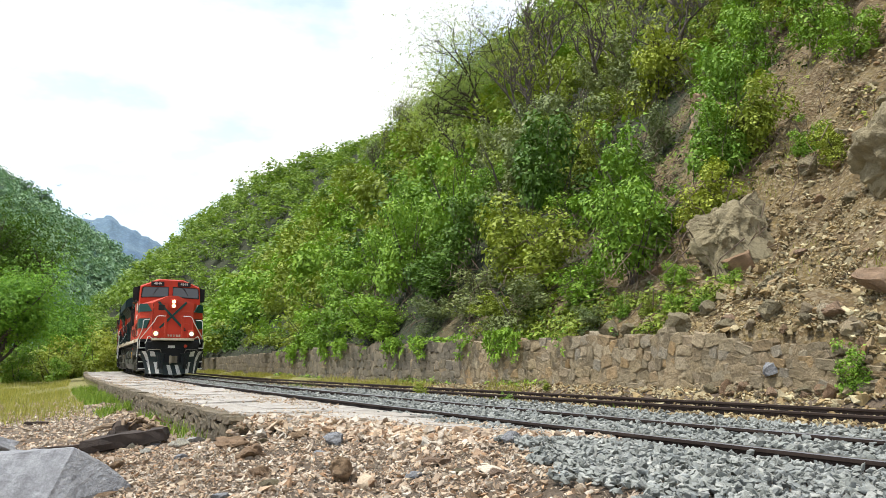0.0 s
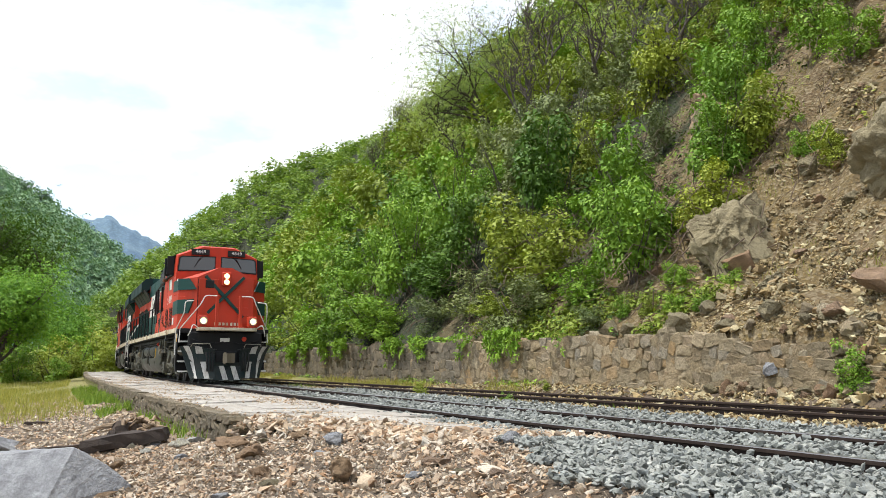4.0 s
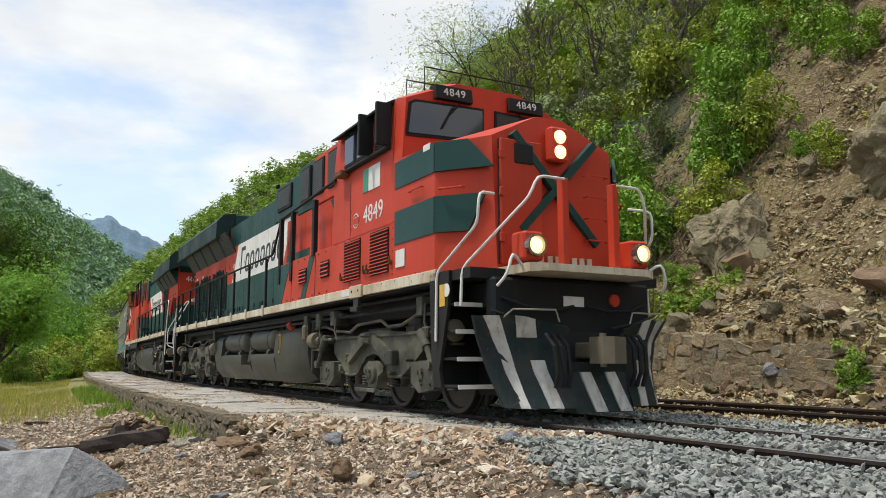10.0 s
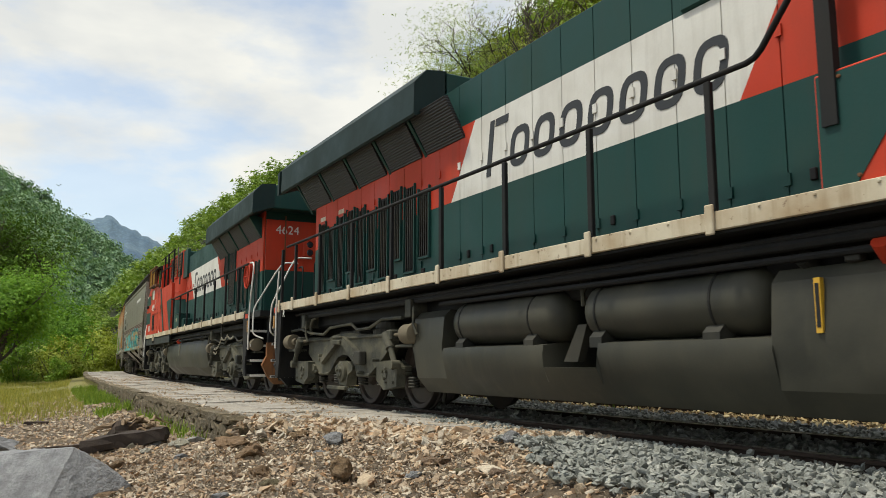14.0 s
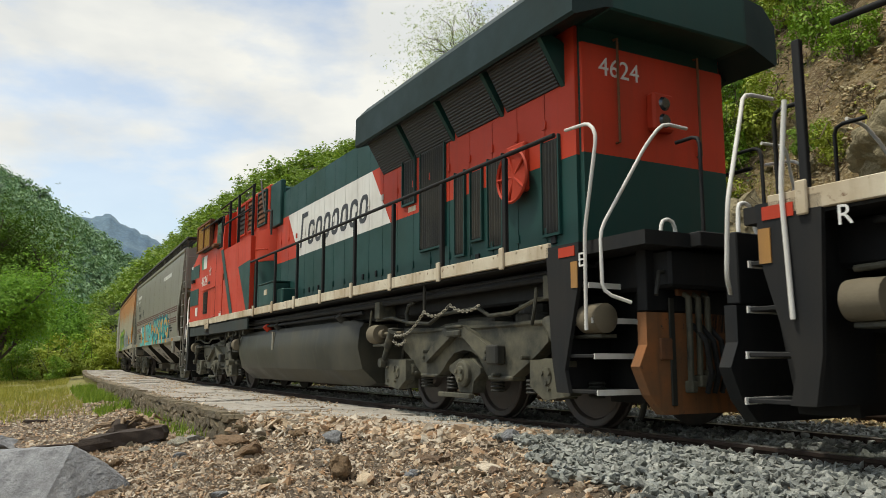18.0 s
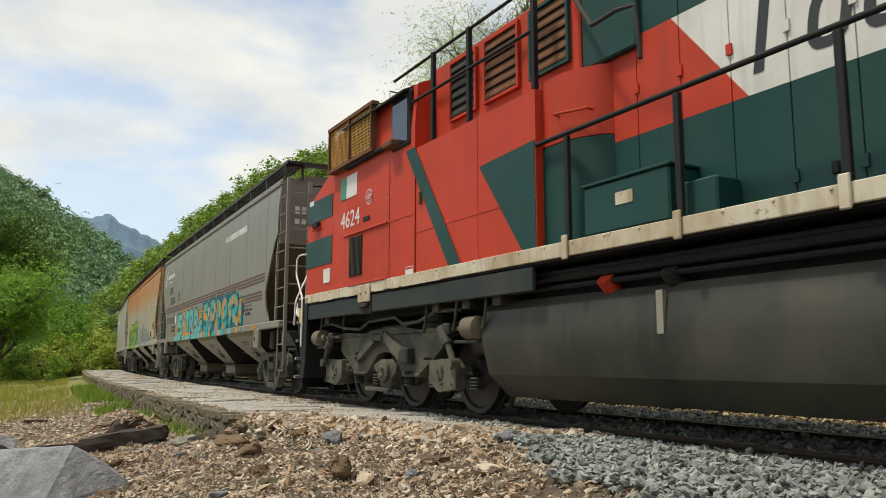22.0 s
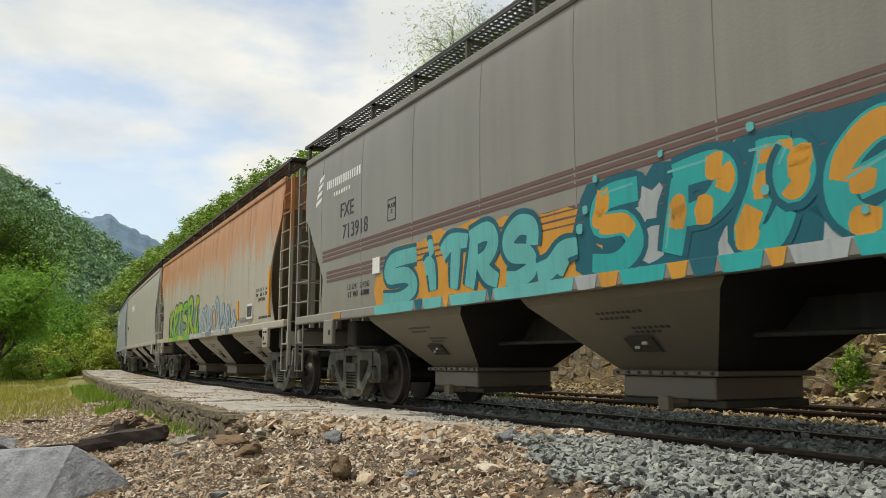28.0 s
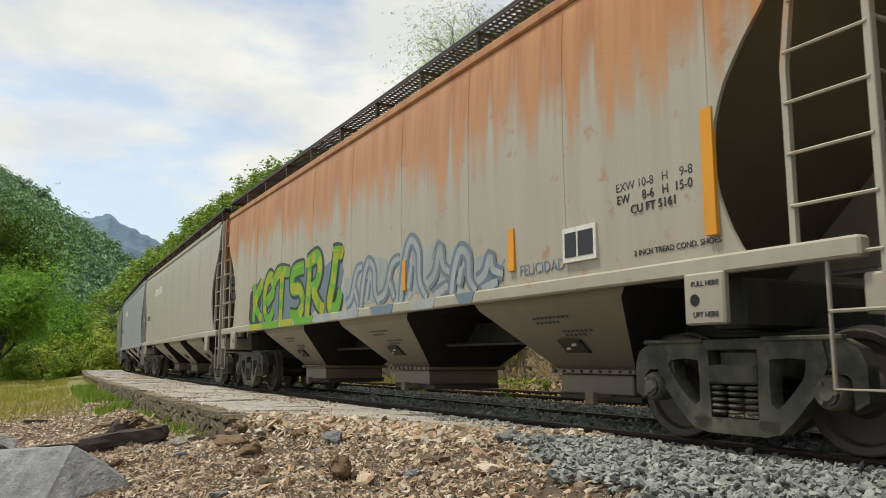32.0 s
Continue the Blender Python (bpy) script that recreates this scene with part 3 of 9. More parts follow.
joined("ballast", STONES, p + rng.normal(0, 0.02, p.shape), rng.uniform(0.06, 0.12, len(p)), rng, BALLAST, "pale grey ballast between the rails", "ballast")
p = scatter(rng, 14500, -34, -3.5, -6.4, -2.4, lambda x, L: np.abs(np.abs(L - bed2(x)) - 0.7525) > 0.075, 0.03)
joined("siding_stones", PEBBLES, p + rng.normal(0, 0.012, p.shape), rng.uniform(0.05, 0.14, len(p)), rng, SCREE, "brown loose stones around the siding", "stones")
p = scatter(rng, 66000, -15.5, -1.5, 1.0, 7.6, lambda x, L: (((L > edge_L(x) + rough_edge(x, L)) & (x > -11.4)) | ((L > 3.7) & (x <= -11.4))) & (rng.random(len(x)) > smooth_step(x, -4.4, -1.4)) & (rng.random(len(x)) > smooth_step(L, 5.7, 7.6)), 0.008)
joined("gravel", PEBBLES, p + rng.normal(0, 0.01, p.shape), rng.gamma(1.7, 0.020, len(p)) + 0.024, rng, GRAVEL, "brown broken gravel on the bank", "gravel")
p = scatter(rng, 11000, -34, -14, 3.7, 8.5, lambda x, L: rng.random(len(x)) < 0.85, 0.005)
joined("gravel", STONES, p, rng.gamma(5, 0.014, len(p)) + 0.02, rng, GRAVEL, "brown gravel beside the platform", "gravel")
p = scatter(rng, 3200, -24, -6, -6.2, -5.2, lambda x, L: rng.random(len(x)) < smooth_step(-L, 5.0, 6.1), 0.0)
joined("wall_foot_stones", STONES, p, rng.gamma(2.2, 0.035, len(p)) + 0.03, rng, SCREE, "loose stones along the foot of the wall", "stones")
p = scatter(rng, 16000, -14.5, -5, -16, -5.9, lambda x, L: (rng.random(len(x)) < smooth_step(x, -14.2, -12.2)) & (np.sin(x * 1.3 + L) + np.cos(L * 1.7 - x * 0.7) + rng.normal(0, 0.8, len(x)) > -1.3), 0.0)
joined("scree", STONES, p, rng.gamma(1.6, 0.055, len(p)) + 0.05, rng, SCREE, "brown rubble and scree of a small landslide", "scree")
p = scatter(rng, 62000, -15.0, -6, -15, -6.0, lambda x, L: (rng.random(len(x)) < smooth_step(x, -15.0, -12.2)) & (L < -6.6 - 0 * x), 0.004)
joined("scree", PEBBLES, p, rng.gamma(1.5, 0.020, len(p)) + 0.025, rng, SCREE, "fine brown rubble of a small landslide", "scree")

# thinner stones further out on the near side
p = scatter(rng, 3200, -3.5, 16, 0.9, 13, lambda x, L: rng.random(len(x)) < np.exp(-np.hypot((x + 3.5) / 8, np.maximum(L - 5, 0) / 4)) * 0.9, 0.0)
joined("gravel", STONES, p, rng.gamma(3.2, 0.021, len(p)) + 0.022, rng, GRAVEL, "scattered brown gravel on the near bank", "gravel")
p = scatter(rng, 2600, -16, -2.5, 6.4, 13, lambda x, L: rng.random(len(x)) < np.exp(-(L - 6.4) / 2.5), 0.0)
joined("gravel", STONES, p, rng.gamma(3.2, 0.021, len(p)) + 0.022, rng, GRAVEL, "scattered brown gravel on the low ground", "gravel")
p = scatter(rng, 2600, -2.5, 22, -2.6, 1.9, lambda x, L: np.abs(np.abs(L) - 0.76) > 0.07, 0.02)
joined("ballast", STONES, p, rng.uniform(0.06, 0.12, len(p)), rng, BALLAST, "grey ballast further along the line", "ballast")

# single ballast stones nearest the rail
singles = []
for v, f in STONES:
    me = mesh_of("ballast_stone", v, f)
    me.materials.append(BALLAST_ONE)
    singles.append(me)
p = scatter(rng, 520, -8.5, -4.6, 1.0, 2.6, lambda x, L: L < edge_L(x), 0.03)[:240]
for q in p:
    s_ = rng.uniform(0.08, 0.14)
    part("ballast_stone", singles[int(rng.integers(0, len(singles)))], None, track_1, m=Matrix.LocRotScale(Vector(q), Euler((rng.normal(0, 0.4), rng.normal(0, 0.4), rng.uniform(0, 6.28))), (s_, s_, s_)))


# ---- single rocks ----
def rock_mesh(seed, cuts=12, sub=4, rough=0.05, sharp=0.4):
    """A boulder one unit across: a ball cut by planes, then roughened."""
    rnd = random.Random(seed)
    bm = bmesh.new()
    bmesh.ops.create_icosphere(bm, subdivisions=sub, radius=0.62)
    planes = [(Vector((rnd.uniform(-1, 1), rnd.uniform(-1, 1), rnd.uniform(-1, 1))).normalized(), rnd.uniform(0.28, 0.28 + sharp * 0.45)) for _ in range(cuts)]
    for v in bm.verts:
        for way, d in planes:
            e = v.co.dot(way) - d
            if e > 0:
                v.co -= way * e
        q = v.co * 2.2 + Vector((seed, 0, 0))
        v.co += v.co.normalized() * rough * (noise.fractal(q, 0.9, 2.0, 6) + 0.9 * noise.noise(q * 0.7) - 0.5 * abs(noise.noise(q * 1.7)))
    m = Mesh()
    m.take(bm)
    return m


def rock(name, seed, x, L, size, mat, label, turn=0, tilt=(0, 0), sink=0.3, sub=4, at=None, rough=0.06):
    p = at if at is not None else spot(x, L)
    ob = thing(name, rock_mesh(seed, sub=sub, rough=rough), mat, label, "rock", smooth=28)
    ob.matrix_basis = Matrix.LocRotScale((p.x, p.y, p.z + size[2] * (0.5 - sink)), Euler((radians(tilt[0]), radians(tilt[1]), radians(turn))), size)
    return ob


# ---- the old platform ----
platform = thing("platform", None, None, "long low stone platform with a crumbling pale slab top", "platform", kind="structure")


def platform_edge(x):
    return np.interp(x, [-74, -72, -30, -11.6, -10.9, -9.8, -8.1, -7.0, -6.4], [2.2, 3.9, 3.5, 3.52, 2.92, 2.5, 2.13, 1.44, 1.0])


core = Mesh()
rings = []
for x in np.arange(-74, -6.5, 0.6):
    e = float(platform_edge(x)) - 0.06
    low_z = -0.9 if x < -11.7 else -0.3
    rings.append([on_track(x, 0.9, -0.16), on_track(x, e, -0.16), on_track(x, e, low_z), on_track(x, 0.9, low_z)])
core.loft(rings)
part("core", core, GROUND, platform)
prng = random.Random(3)
x = -73.0
while x < -6.8:
    step = prng.uniform(0.7, 1.3)
    inset = 0.24 if x < -11.8 else 0.0
    o0, o1 = float(platform_edge(x)) - inset, float(platform_edge(x + step)) - inset
    wide = (o0 + o1) / 2
    shares = [0.0, 0.36 + prng.uniform(-0.05, 0.05), 0.7 + prng.uniform(-0.05, 0.05), 1.0] if wide > 2 else [0.0, 0.5, 1.0]
    for a, b in zip(shares[:-1], shares[1:]):
        g = 0.008
        z = -0.055 + prng.uniform(-0.024, 0.012)
        x0, x1 = x + g, x + step - g
        j = lambda k=0.025: prng.uniform(-k, k)
        at0, at1 = (lambda q: 0.92 + (o0 - 0.92) * q), (lambda q: 0.92 + (o1 - 0.92) * q)
        last = b == 1.0
        top = [on_track(x0 + j(), at0(a) + g, z + j(0.01)), on_track(x1 + j(), at1(a) + g, z + j(0.01)), on_track(x1 + j(), at1(b) - g + (j(0.06) if last else 0), z + j(0.01)),
               on_track((x0 + x1) / 2 + j(), (at0(b) + at1(b)) / 2 - g + (j(0.08) if last else 0), z + j(0.01)), on_track(x0 + j(), at0(b) - g + (j(0.06) if last else 0), z + j(0.01))]
        mid = sum(top, Vector()) / 5
        bot = [Vector((mid.x + (p.x - mid.x) * 1.02, mid.y + (p.y - mid.y) * 1.02, -0.17)) for p in top]
        rim = [Vector((mid.x + (p.x - mid.x) * 1.015, mid.y + (p.y - mid.y) * 1.015, p.z - 0.015)) for p in top]
        m = Mesh()
        m.loft([[p - mid for p in bot], [p - mid for p in rim], [p - mid for p in top]])
        part("slab", m, SLAB, platform, m=Matrix.Translation(mid))
    x += step


def block_mesh(seed):
    """A rough-faced wall stone one unit in each direction, its face towards -y."""
    rnd = random.Random(seed)
    m = Mesh()
    j = lambda k: rnd.uniform(-k, k)
    back_ = [(-0.5, 0.5, -0.5), (0.5, 0.5, -0.5), (0.5, 0.5, 0.5), (-0.5, 0.5, 0.5)]
    rim = [(-0.5 + abs(j(0.12)), -0.43, -0.5 + abs(j(0.12))), (j(0.15), -0.43, -0.5), (0.5 - abs(j(0.12)), -0.43, -0.5 + abs(j(0.12))), (0.5, -0.43, j(0.15)),
           (0.5 - abs(j(0.14)), -0.43, 0.5 - abs(j(0.12))), (j(0.15), -0.43, 0.5), (-0.5 + abs(j(0.12)), -0.43, 0.5 - abs(j(0.14))), (-0.5, -0.43, j(0.15))]
    face = [(p[0] * 0.88 + j(0.04), -0.5 + j(0.04), p[2] * 0.88 + j(0.04)) for p in rim]
    back8 = [(p[0], 0.5, p[2]) for p in rim]
    m.loft([back8, rim, face])
    m.v.append((j(0.1), -0.52 + j(0.05), j(0.1)))
    c = len(m.v) - 1
    last = m.f.pop()
    m.m.pop()
    for i in range(8):
        m.f.append((last[i], last[(i + 1) % 8], c))
        m.m.append(0)
    return m


BLOCKS = [block_mesh(i).done("stone", WALLSTONE) for i in range(9)]
FACES = [block_mesh(i).done("face_stone", FACESTONE) for i in range(9)]


def stone_face(holder, name, x0, x1, L_of, base_of, height_of, rows, wide, rnd, skip=None, blocks=None):
    for r in range(rows):
        x = x0 + rnd.uniform(0, wide)
        while x < x1:
            w = wide * rnd.uniform(0.55, 1.45)
            h = height_of(x) / rows
            xc = x + w / 2
            if not (skip and skip(xc, r)):
                p = on_track(xc, L_of(xc), base_of(xc) + h * (r + 0.5) + rnd.uniform(-0.06, 0.06))
                ob = part(name, rnd.choice(blocks or BLOCKS), None, holder)
                ob.matrix_basis = Matrix.LocRotScale(p, Euler((rnd.uniform(-0.05, 0.05), rnd.uniform(-0.4, 0.4), xc / R)), (w * rnd.uniform(0.92, 1.15), 0.235 + rnd.uniform(0, 0.05), h * rnd.uniform(0.9, 1.3)))
            x += w


stone_face(platform, "face_stone", -36, -11.7, lambda x: float(platform_edge(x)) - 0.12, lambda x: -0.60, lambda x: 0.44, 3, 0.30, random.Random(8), blocks=FACES)
# the coping: one course of longer stones along the edge
crnd = random.Random(18)
x = -72.0
while x < -11.7:
    w = crnd.uniform(0.3, 0.7)
    p = on_track(x + w / 2, float(platform_edge(x)) - 0.125, -0.115 + crnd.uniform(-0.015, 0.015))
    ob = part("coping_stone", crnd.choice(FACES), None, platform)
    ob.matrix_basis = Matrix.LocRotScale(p, Euler((crnd.uniform(-0.05, 0.05), crnd.uniform(-0.06, 0.06), x / R)), (w * 1.03, 0.25 + crnd.uniform(0, 0.05), 0.13))
    x += w

# ---- the retaining wall at the foot of the hill ----
wall = thing("retaining_wall", None, None, "low rubble stone retaining wall stained brown and grey", "wall", kind="structure")


def wall_base(x):
    return float(ground_z(x, -6.25)) - 0.12


def wall_top(x):
    return float(np.interp(x, [-80, -46, -38, -33, -24, -19, -13, -11.4, -10, -8.6, -7.6], [1.0, 1.25, 1.35, 1.45, 1.38, 1.35, 1.33, 1.24, 1.1, 0.85, 0.45])) + 0.05 * math.sin(x * 1.9) + 0.04 * math.sin(x * 5.3)


mortar = Mesh()
rings = []
for x in np.concatenate([np.arange(-82, -32, 0.6), np.arange(-32, -7.5, 0.11)]):
    z0, z1 = wall_base(x), wall_top(x)
    ring = []
    for i in range(13):
        z = z0 + (z1 - 0.02 - z0) * i / 12
        q = Vector((x * 2.6, z * 2.6, 0.0))
        ring.append(on_track(x, -6.25 + 0.045 * noise.fractal(q, 0.8, 2.0, 4) + 0.05 * noise.noise(q * 0.35), z))
    rings.append(ring + [on_track(x, -6.95, z1), on_track(x, -6.95, z0)])
mortar.loft(rings)
part("mortar", mortar, MORTAR, wall)
stone_face(wall, "stone", -22, -7.6, lambda x: -6.358, wall_base, lambda x: wall_top(x) - wall_base(x), 5, 0.31, random.Random(4))
rest = Mesh()
wrnd = random.Random(6)
for r in range(5):
    x = -82.0
    while x < -22:
        w = wrnd.uniform(0.22, 0.55)
        h = (wall_top(x) - wall_base(x)) / 5
        p = on_track(x + w / 2, -6.345, wall_base(x) + h * (r + 0.5) + wrnd.uniform(-0.06, 0.06))
        b = block_mesh(wrnd.randint(0, 50))
        a = wrnd.uniform(-0.4, 0.4)
        c_, s_ = math.cos(a), math.sin(a)
        rest.add([p + Vector(((v[0] * c_ - v[2] * s_) * w, v[1] * 0.26, (v[0] * s_ + v[2] * c_) * h * 1.1)) for v in b.v], b.f)
        x += w
tagged(part("far_stones", rest, FARWALL, wall), kind="stuff")

# ---- rocks that stand out ----
GRAVEL_EARTH = stone("crumbling_earth", [(0.22, 0.14, 0.075), (0.28, 0.18, 0.10)], 5, island=False, bumpy=1.0, dist=0.05)
big = thing("boulder", None, None, "large angular grey granite boulder half sunk in the gravel", "rock")
bm = bmesh.new()
for q in ((-0.38, 0.25, 0.64), (-0.44, -0.27, 0.08), (-0.4, -0.43, -0.45), (-1.81, 0.64, 0.47), (-3.19, 0.75, 0.34), (-2.91, 0.53, -0.68), (-0.99, 1.1, 0.52), (-3.08, 1.67, 0.39), (-0.12, 0.51, 0.43), (0.2, 0.45, 0.21), (0.33, 0.42, -0.53), (-0.3, 1.26, 0.04), (-0.23, 1.35, -0.62)):
    bm.verts.new(q)
bmesh.ops.convex_hull(bm, input=bm.verts[:])
bmesh.ops.triangulate(bm, faces=bm.faces[:])
bmesh.ops.subdivide_edges(bm, edges=bm.edges[:], cuts=17, use_grid_fill=True)
bm.normal_update()
for v in bm.verts:
    v.co += v.normal * (0.012 * noise.fractal(v.co * 5.0, 0.6, 2.0, 7) - 0.012 * abs(noise.noise(v.co * 3.0)))
shell = Mesh()
shell.take(bm)
part("rock", shell, GREYROCK, big)
big.matrix_basis = Matrix.Translation((-9.375, 1.095, -0.86)) @ Matrix(((RIGHT.x, -RIGHT.y, 0, 0), (RIGHT.y, RIGHT.x, 0, 0), (0, 0, 1, 0), (0, 0, 0, 1)))
rock("boulder", 33, 0, 0, (1.7, 1.2, 0.42), GREYROCK, "low flat grey boulder beside the dumped timber", turn=65, at=Vector((-15.6, -0.05, -0.82)), sink=0.1, sub=6, rough=0.05)
rock("outcrop_boulder", 48, -13.35, -9.35, (2.2, 1.7, 2.5), BOULDER, "tall weathered grey-brown boulder leaning out of the slope", turn=35, tilt=(-16, 14), sink=0.27, sub=6, rough=0.17)
rock("outcrop_boulder", 52, -9.35, -10.5, (2.2, 1.7, 1.95), BOULDER, "massive fractured ochre rock outcrop", turn=10, tilt=(-12, 0), sink=0.1, sub=6, rough=0.2)
rock("outcrop_boulder", 57, -18.0, -14.4, (1.5, 1.2, 1.5), BROWNROCK, "reddish brown rock outcrop on the slope", turn=50, sink=0.2, rough=0.18)
rock("outcrop_boulder", 58, -17.6, -13.6, (1.1, 0.9, 1.2), BOULDER, "cracked grey rock under the outcrop", turn=10, sink=0.2, rough=0.18)
rock("rock", 61, -8.45, -8.0, (1.15, 0.8, 0.72), BROWNROCK, "big reddish brown fallen rock", turn=30, sink=0.15)
rock("rock", 62, -9.35, -7.75, (0.6, 0.45, 0.36), BROWNROCK, "brown fallen rock on the scree", turn=70, sink=0.15)
rock("rock", 63, -12.6, -8.9, (0.9, 0.7, 0.75), BROWNROCK, "brown lump of rock below the boulder", turn=0, sink=0.2)
rock("rock", 64, -13.0, -8.8, (0.5, 0.5, 0.55), BOULDER, "pale rock below the boulder", turn=0, sink=0.2)
rock("rock", 65, -9.8, -6.85, (0.34, 0.3, 0.30), GREYROCK, "blue-grey rock in the broken wall end", turn=10, at=Vector((-9.85, 12.80, 0.50)), sink=0.2)
wr = random.Random(31)
for i in range(56):
    x = wr.uniform(-11.6, -6.4)
    k = wr.uniform(0.12, 0.32)
    L = -6.0 - wr.uniform(0, 0.2) if i % 3 else -6.6 - wr.uniform(0, 0.5)
    rock("wall_rubble", 130 + i % 8, x, L, (k * wr.uniform(0.9, 1.4), k * 0.8, k * wr.uniform(0.7, 1.1)), wr.choice([BOULDER, WALLSTONE, WALLSTONE, BROWNROCK]), "fallen block of the broken wall end", turn=wr.uniform(0, 180), sink=0.2, sub=3, rough=0.1)
rock("clod", 71, -7.2, 3.5, (0.34, 0.26, 0.28), BROWNROCK, "rusty brown clod of earth on the gravel", turn=0, sink=0.15, rough=0.2)
rock("clod", 72, -8.6, 3.9, (0.28, 0.22, 0.16), GRAVEL_EARTH, "crumbling brown earth at the platform end", turn=20, sink=0.3, rough=0.2)
rock("clod", 73, -9.6, 3.7, (0.5, 0.3, 0.2), GRAVEL_EARTH, "crumbling brown earth at the platform end", turn=35, sink=0.3, rough=0.2)
rock("clod", 74, -10.6, 3.65, (0.5, 0.35, 0.3), GRAVEL_EARTH, "crumbling brown earth at the platform end", turn=10, sink=0.35, rough=0.2)
rock("stone_block", 75, -9.1, 2.85, (0.30, 0.24, 0.16), GREYROCK, "grey stone lying on the bank", sink=0.2)
rock("stone_block", 76, -6.0, 2.6, (0.30, 0.2, 0.08), GRAVEL, "flat pale stone on the gravel", sink=0.2)
rock("stone_block", 77, -6.9, 1.75, (0.22, 0.2, 0.16), GREYROCK, "dark grey stone at the ballast edge", sink=0.2)
# stones heaped against the broken platform edge
erng = np.random.default_rng(77)
px_ = -6.8 - 39 * erng.random(9000) ** 1.25
pL = 0.98 + (platform_edge(px_) - 1.06) * erng.random(len(px_))
keep = (np.sin(px_ * 0.9 + pL * 2) + np.cos(pL * 3.1 - px_ * 0.5) + erng.normal(0, 0.7, len(px_))) > 0.1
px_, pL = px_[keep], pL[keep]
joined("platform_gravel", STONES, np.stack([px_, centre_y(px_) - pL, np.full(len(px_), -0.052)], -1), erng.gamma(2.0, 0.013, len(px_)) + 0.014, erng, GRAVEL, "small loose stones strewn over the platform slabs", "gravel")
ex = erng.uniform(-11.3, -6.2, 3600)
eL = platform_edge(ex) + erng.normal(0.06, 0.13, len(ex))
ez = -0.075 - np.clip(eL - platform_edge(ex), 0, 1) * 0.45 + erng.normal(0, 0.015, len(ex))
joined("gravel", STONES, np.stack([ex, centre_y(ex) - eL, ez], -1), erng.gamma(3.0, 0.022, len(ex)) + 0.03, erng, GRAVEL, "broken gravel heaped against the platform edge", "gravel")
rrnd = random.Random(14)
for i in range(90):
    x, L = rrnd.uniform(-15.5, -4.5), rrnd.uniform(-14, -6.4)
    k = 0.2 + 0.5 * rrnd.random() ** 2
    rock("rock", 100 + i % 9, x, L, (k * rrnd.uniform(0.8, 1.5), k, k * rrnd.uniform(0.5, 0.9)), rrnd.choice([BOULDER, BROWNROCK, BOULDER]), "loose rock on the landslide slope", turn=rrnd.uniform(0, 180), sink=0.2, sub=3, rough=0.16)
for i in range(34):
    x, L = rrnd.uniform(-13.5, -4.0), rrnd.uniform(2.3, 6.2)
    if x < -11 and L < 3.8:
        continue
    k = rrnd.uniform(0.12, 0.26)
    rock("stone_block", 120 + i % 7, x, L, (k * rrnd.uniform(0.8, 1.5), k, k * rrnd.uniform(0.4, 0.7)), rrnd.choice([GRAVEL, BOULDER, GREYROCK, BROWNROCK]), "loose stone on the gravel bank", turn=rrnd.uniform(0, 180), sink=0.25, sub=2)


# ---- dumped timber and roots ----
def timber(x, L, length, thick, turn, tilt, label, dz=0.1):
    m = Mesh()
    rnd = random.Random(int(length * 100))
    n = 9
    rings = []
    for i in range(n):
        t = (i / (n - 1) - 0.5) * length
        k = thick * (1 - 0.25 * abs(i / (n - 1) - 0.5))
        rings.append([(t + rnd.uniform(-0.03, 0.03), k * a * rnd.uniform(0.8, 1.15), k * b * rnd.uniform(0.75, 1.1)) for a, b in ((-1, -0.8), (0, -1), (1, -0.8), (1.1, 0), (1, 0.8), (0, 1), (-1, 0.8), (-1.1, 0))])
    m.loft(rings)
    p = spot(x, L, dz)
    return thing("broken_timber", m, TIMBER, label, "timber", m=pose(*p, 0, tilt, turn))


timber(-13.0, 4.75, 1.25, 0.13, 62, -9, "split dark rotten sleeper lying on the stones", 0.14)
timber(-14.4, 5.45, 1.1, 0.06, 70, -3, "long dark weathered plank on the gravel", 0.06)
timber(-14.0, 4.75, 0.38, 0.11, 20, -25, "broken stump of dark timber", 0.16)
timber(-14.6, 4.5, 0.5, 0.10, 120, 14, "broken stump of dark timber", 0.2)
timber(-20.5, 5.8, 0.5, 0.05, 80, 0, "small dark piece of wood in the grass", 0.03)
stump = thing("root_stump", None, None, "heap of dry brown roots and bark", "root stump", m=Matrix.Translation(spot(-14.9, 4.35, 0.12)))
rr = random.Random(2)
for i in range(22):
    a = rr.uniform(0, 6.28)
    pts_ = [Vector((rr.uniform(-0.25, 0.25), rr.uniform(-0.25, 0.25), 0.02))]
    for k in range(4):
        pts_.append(pts_[-1] + Vector((math.cos(a + rr.uniform(-0.6, 0.6)) * 0.16, math.sin(a + rr.uniform(-0.6, 0.6)) * 0.16, rr.uniform(-0.02, 0.13) if k < 2 else rr.uniform(-0.12, 0.02))))
    part("root", Mesh().tube(pts_, rr.uniform(0.02, 0.055), 6, 0.01), ROOT, stump)
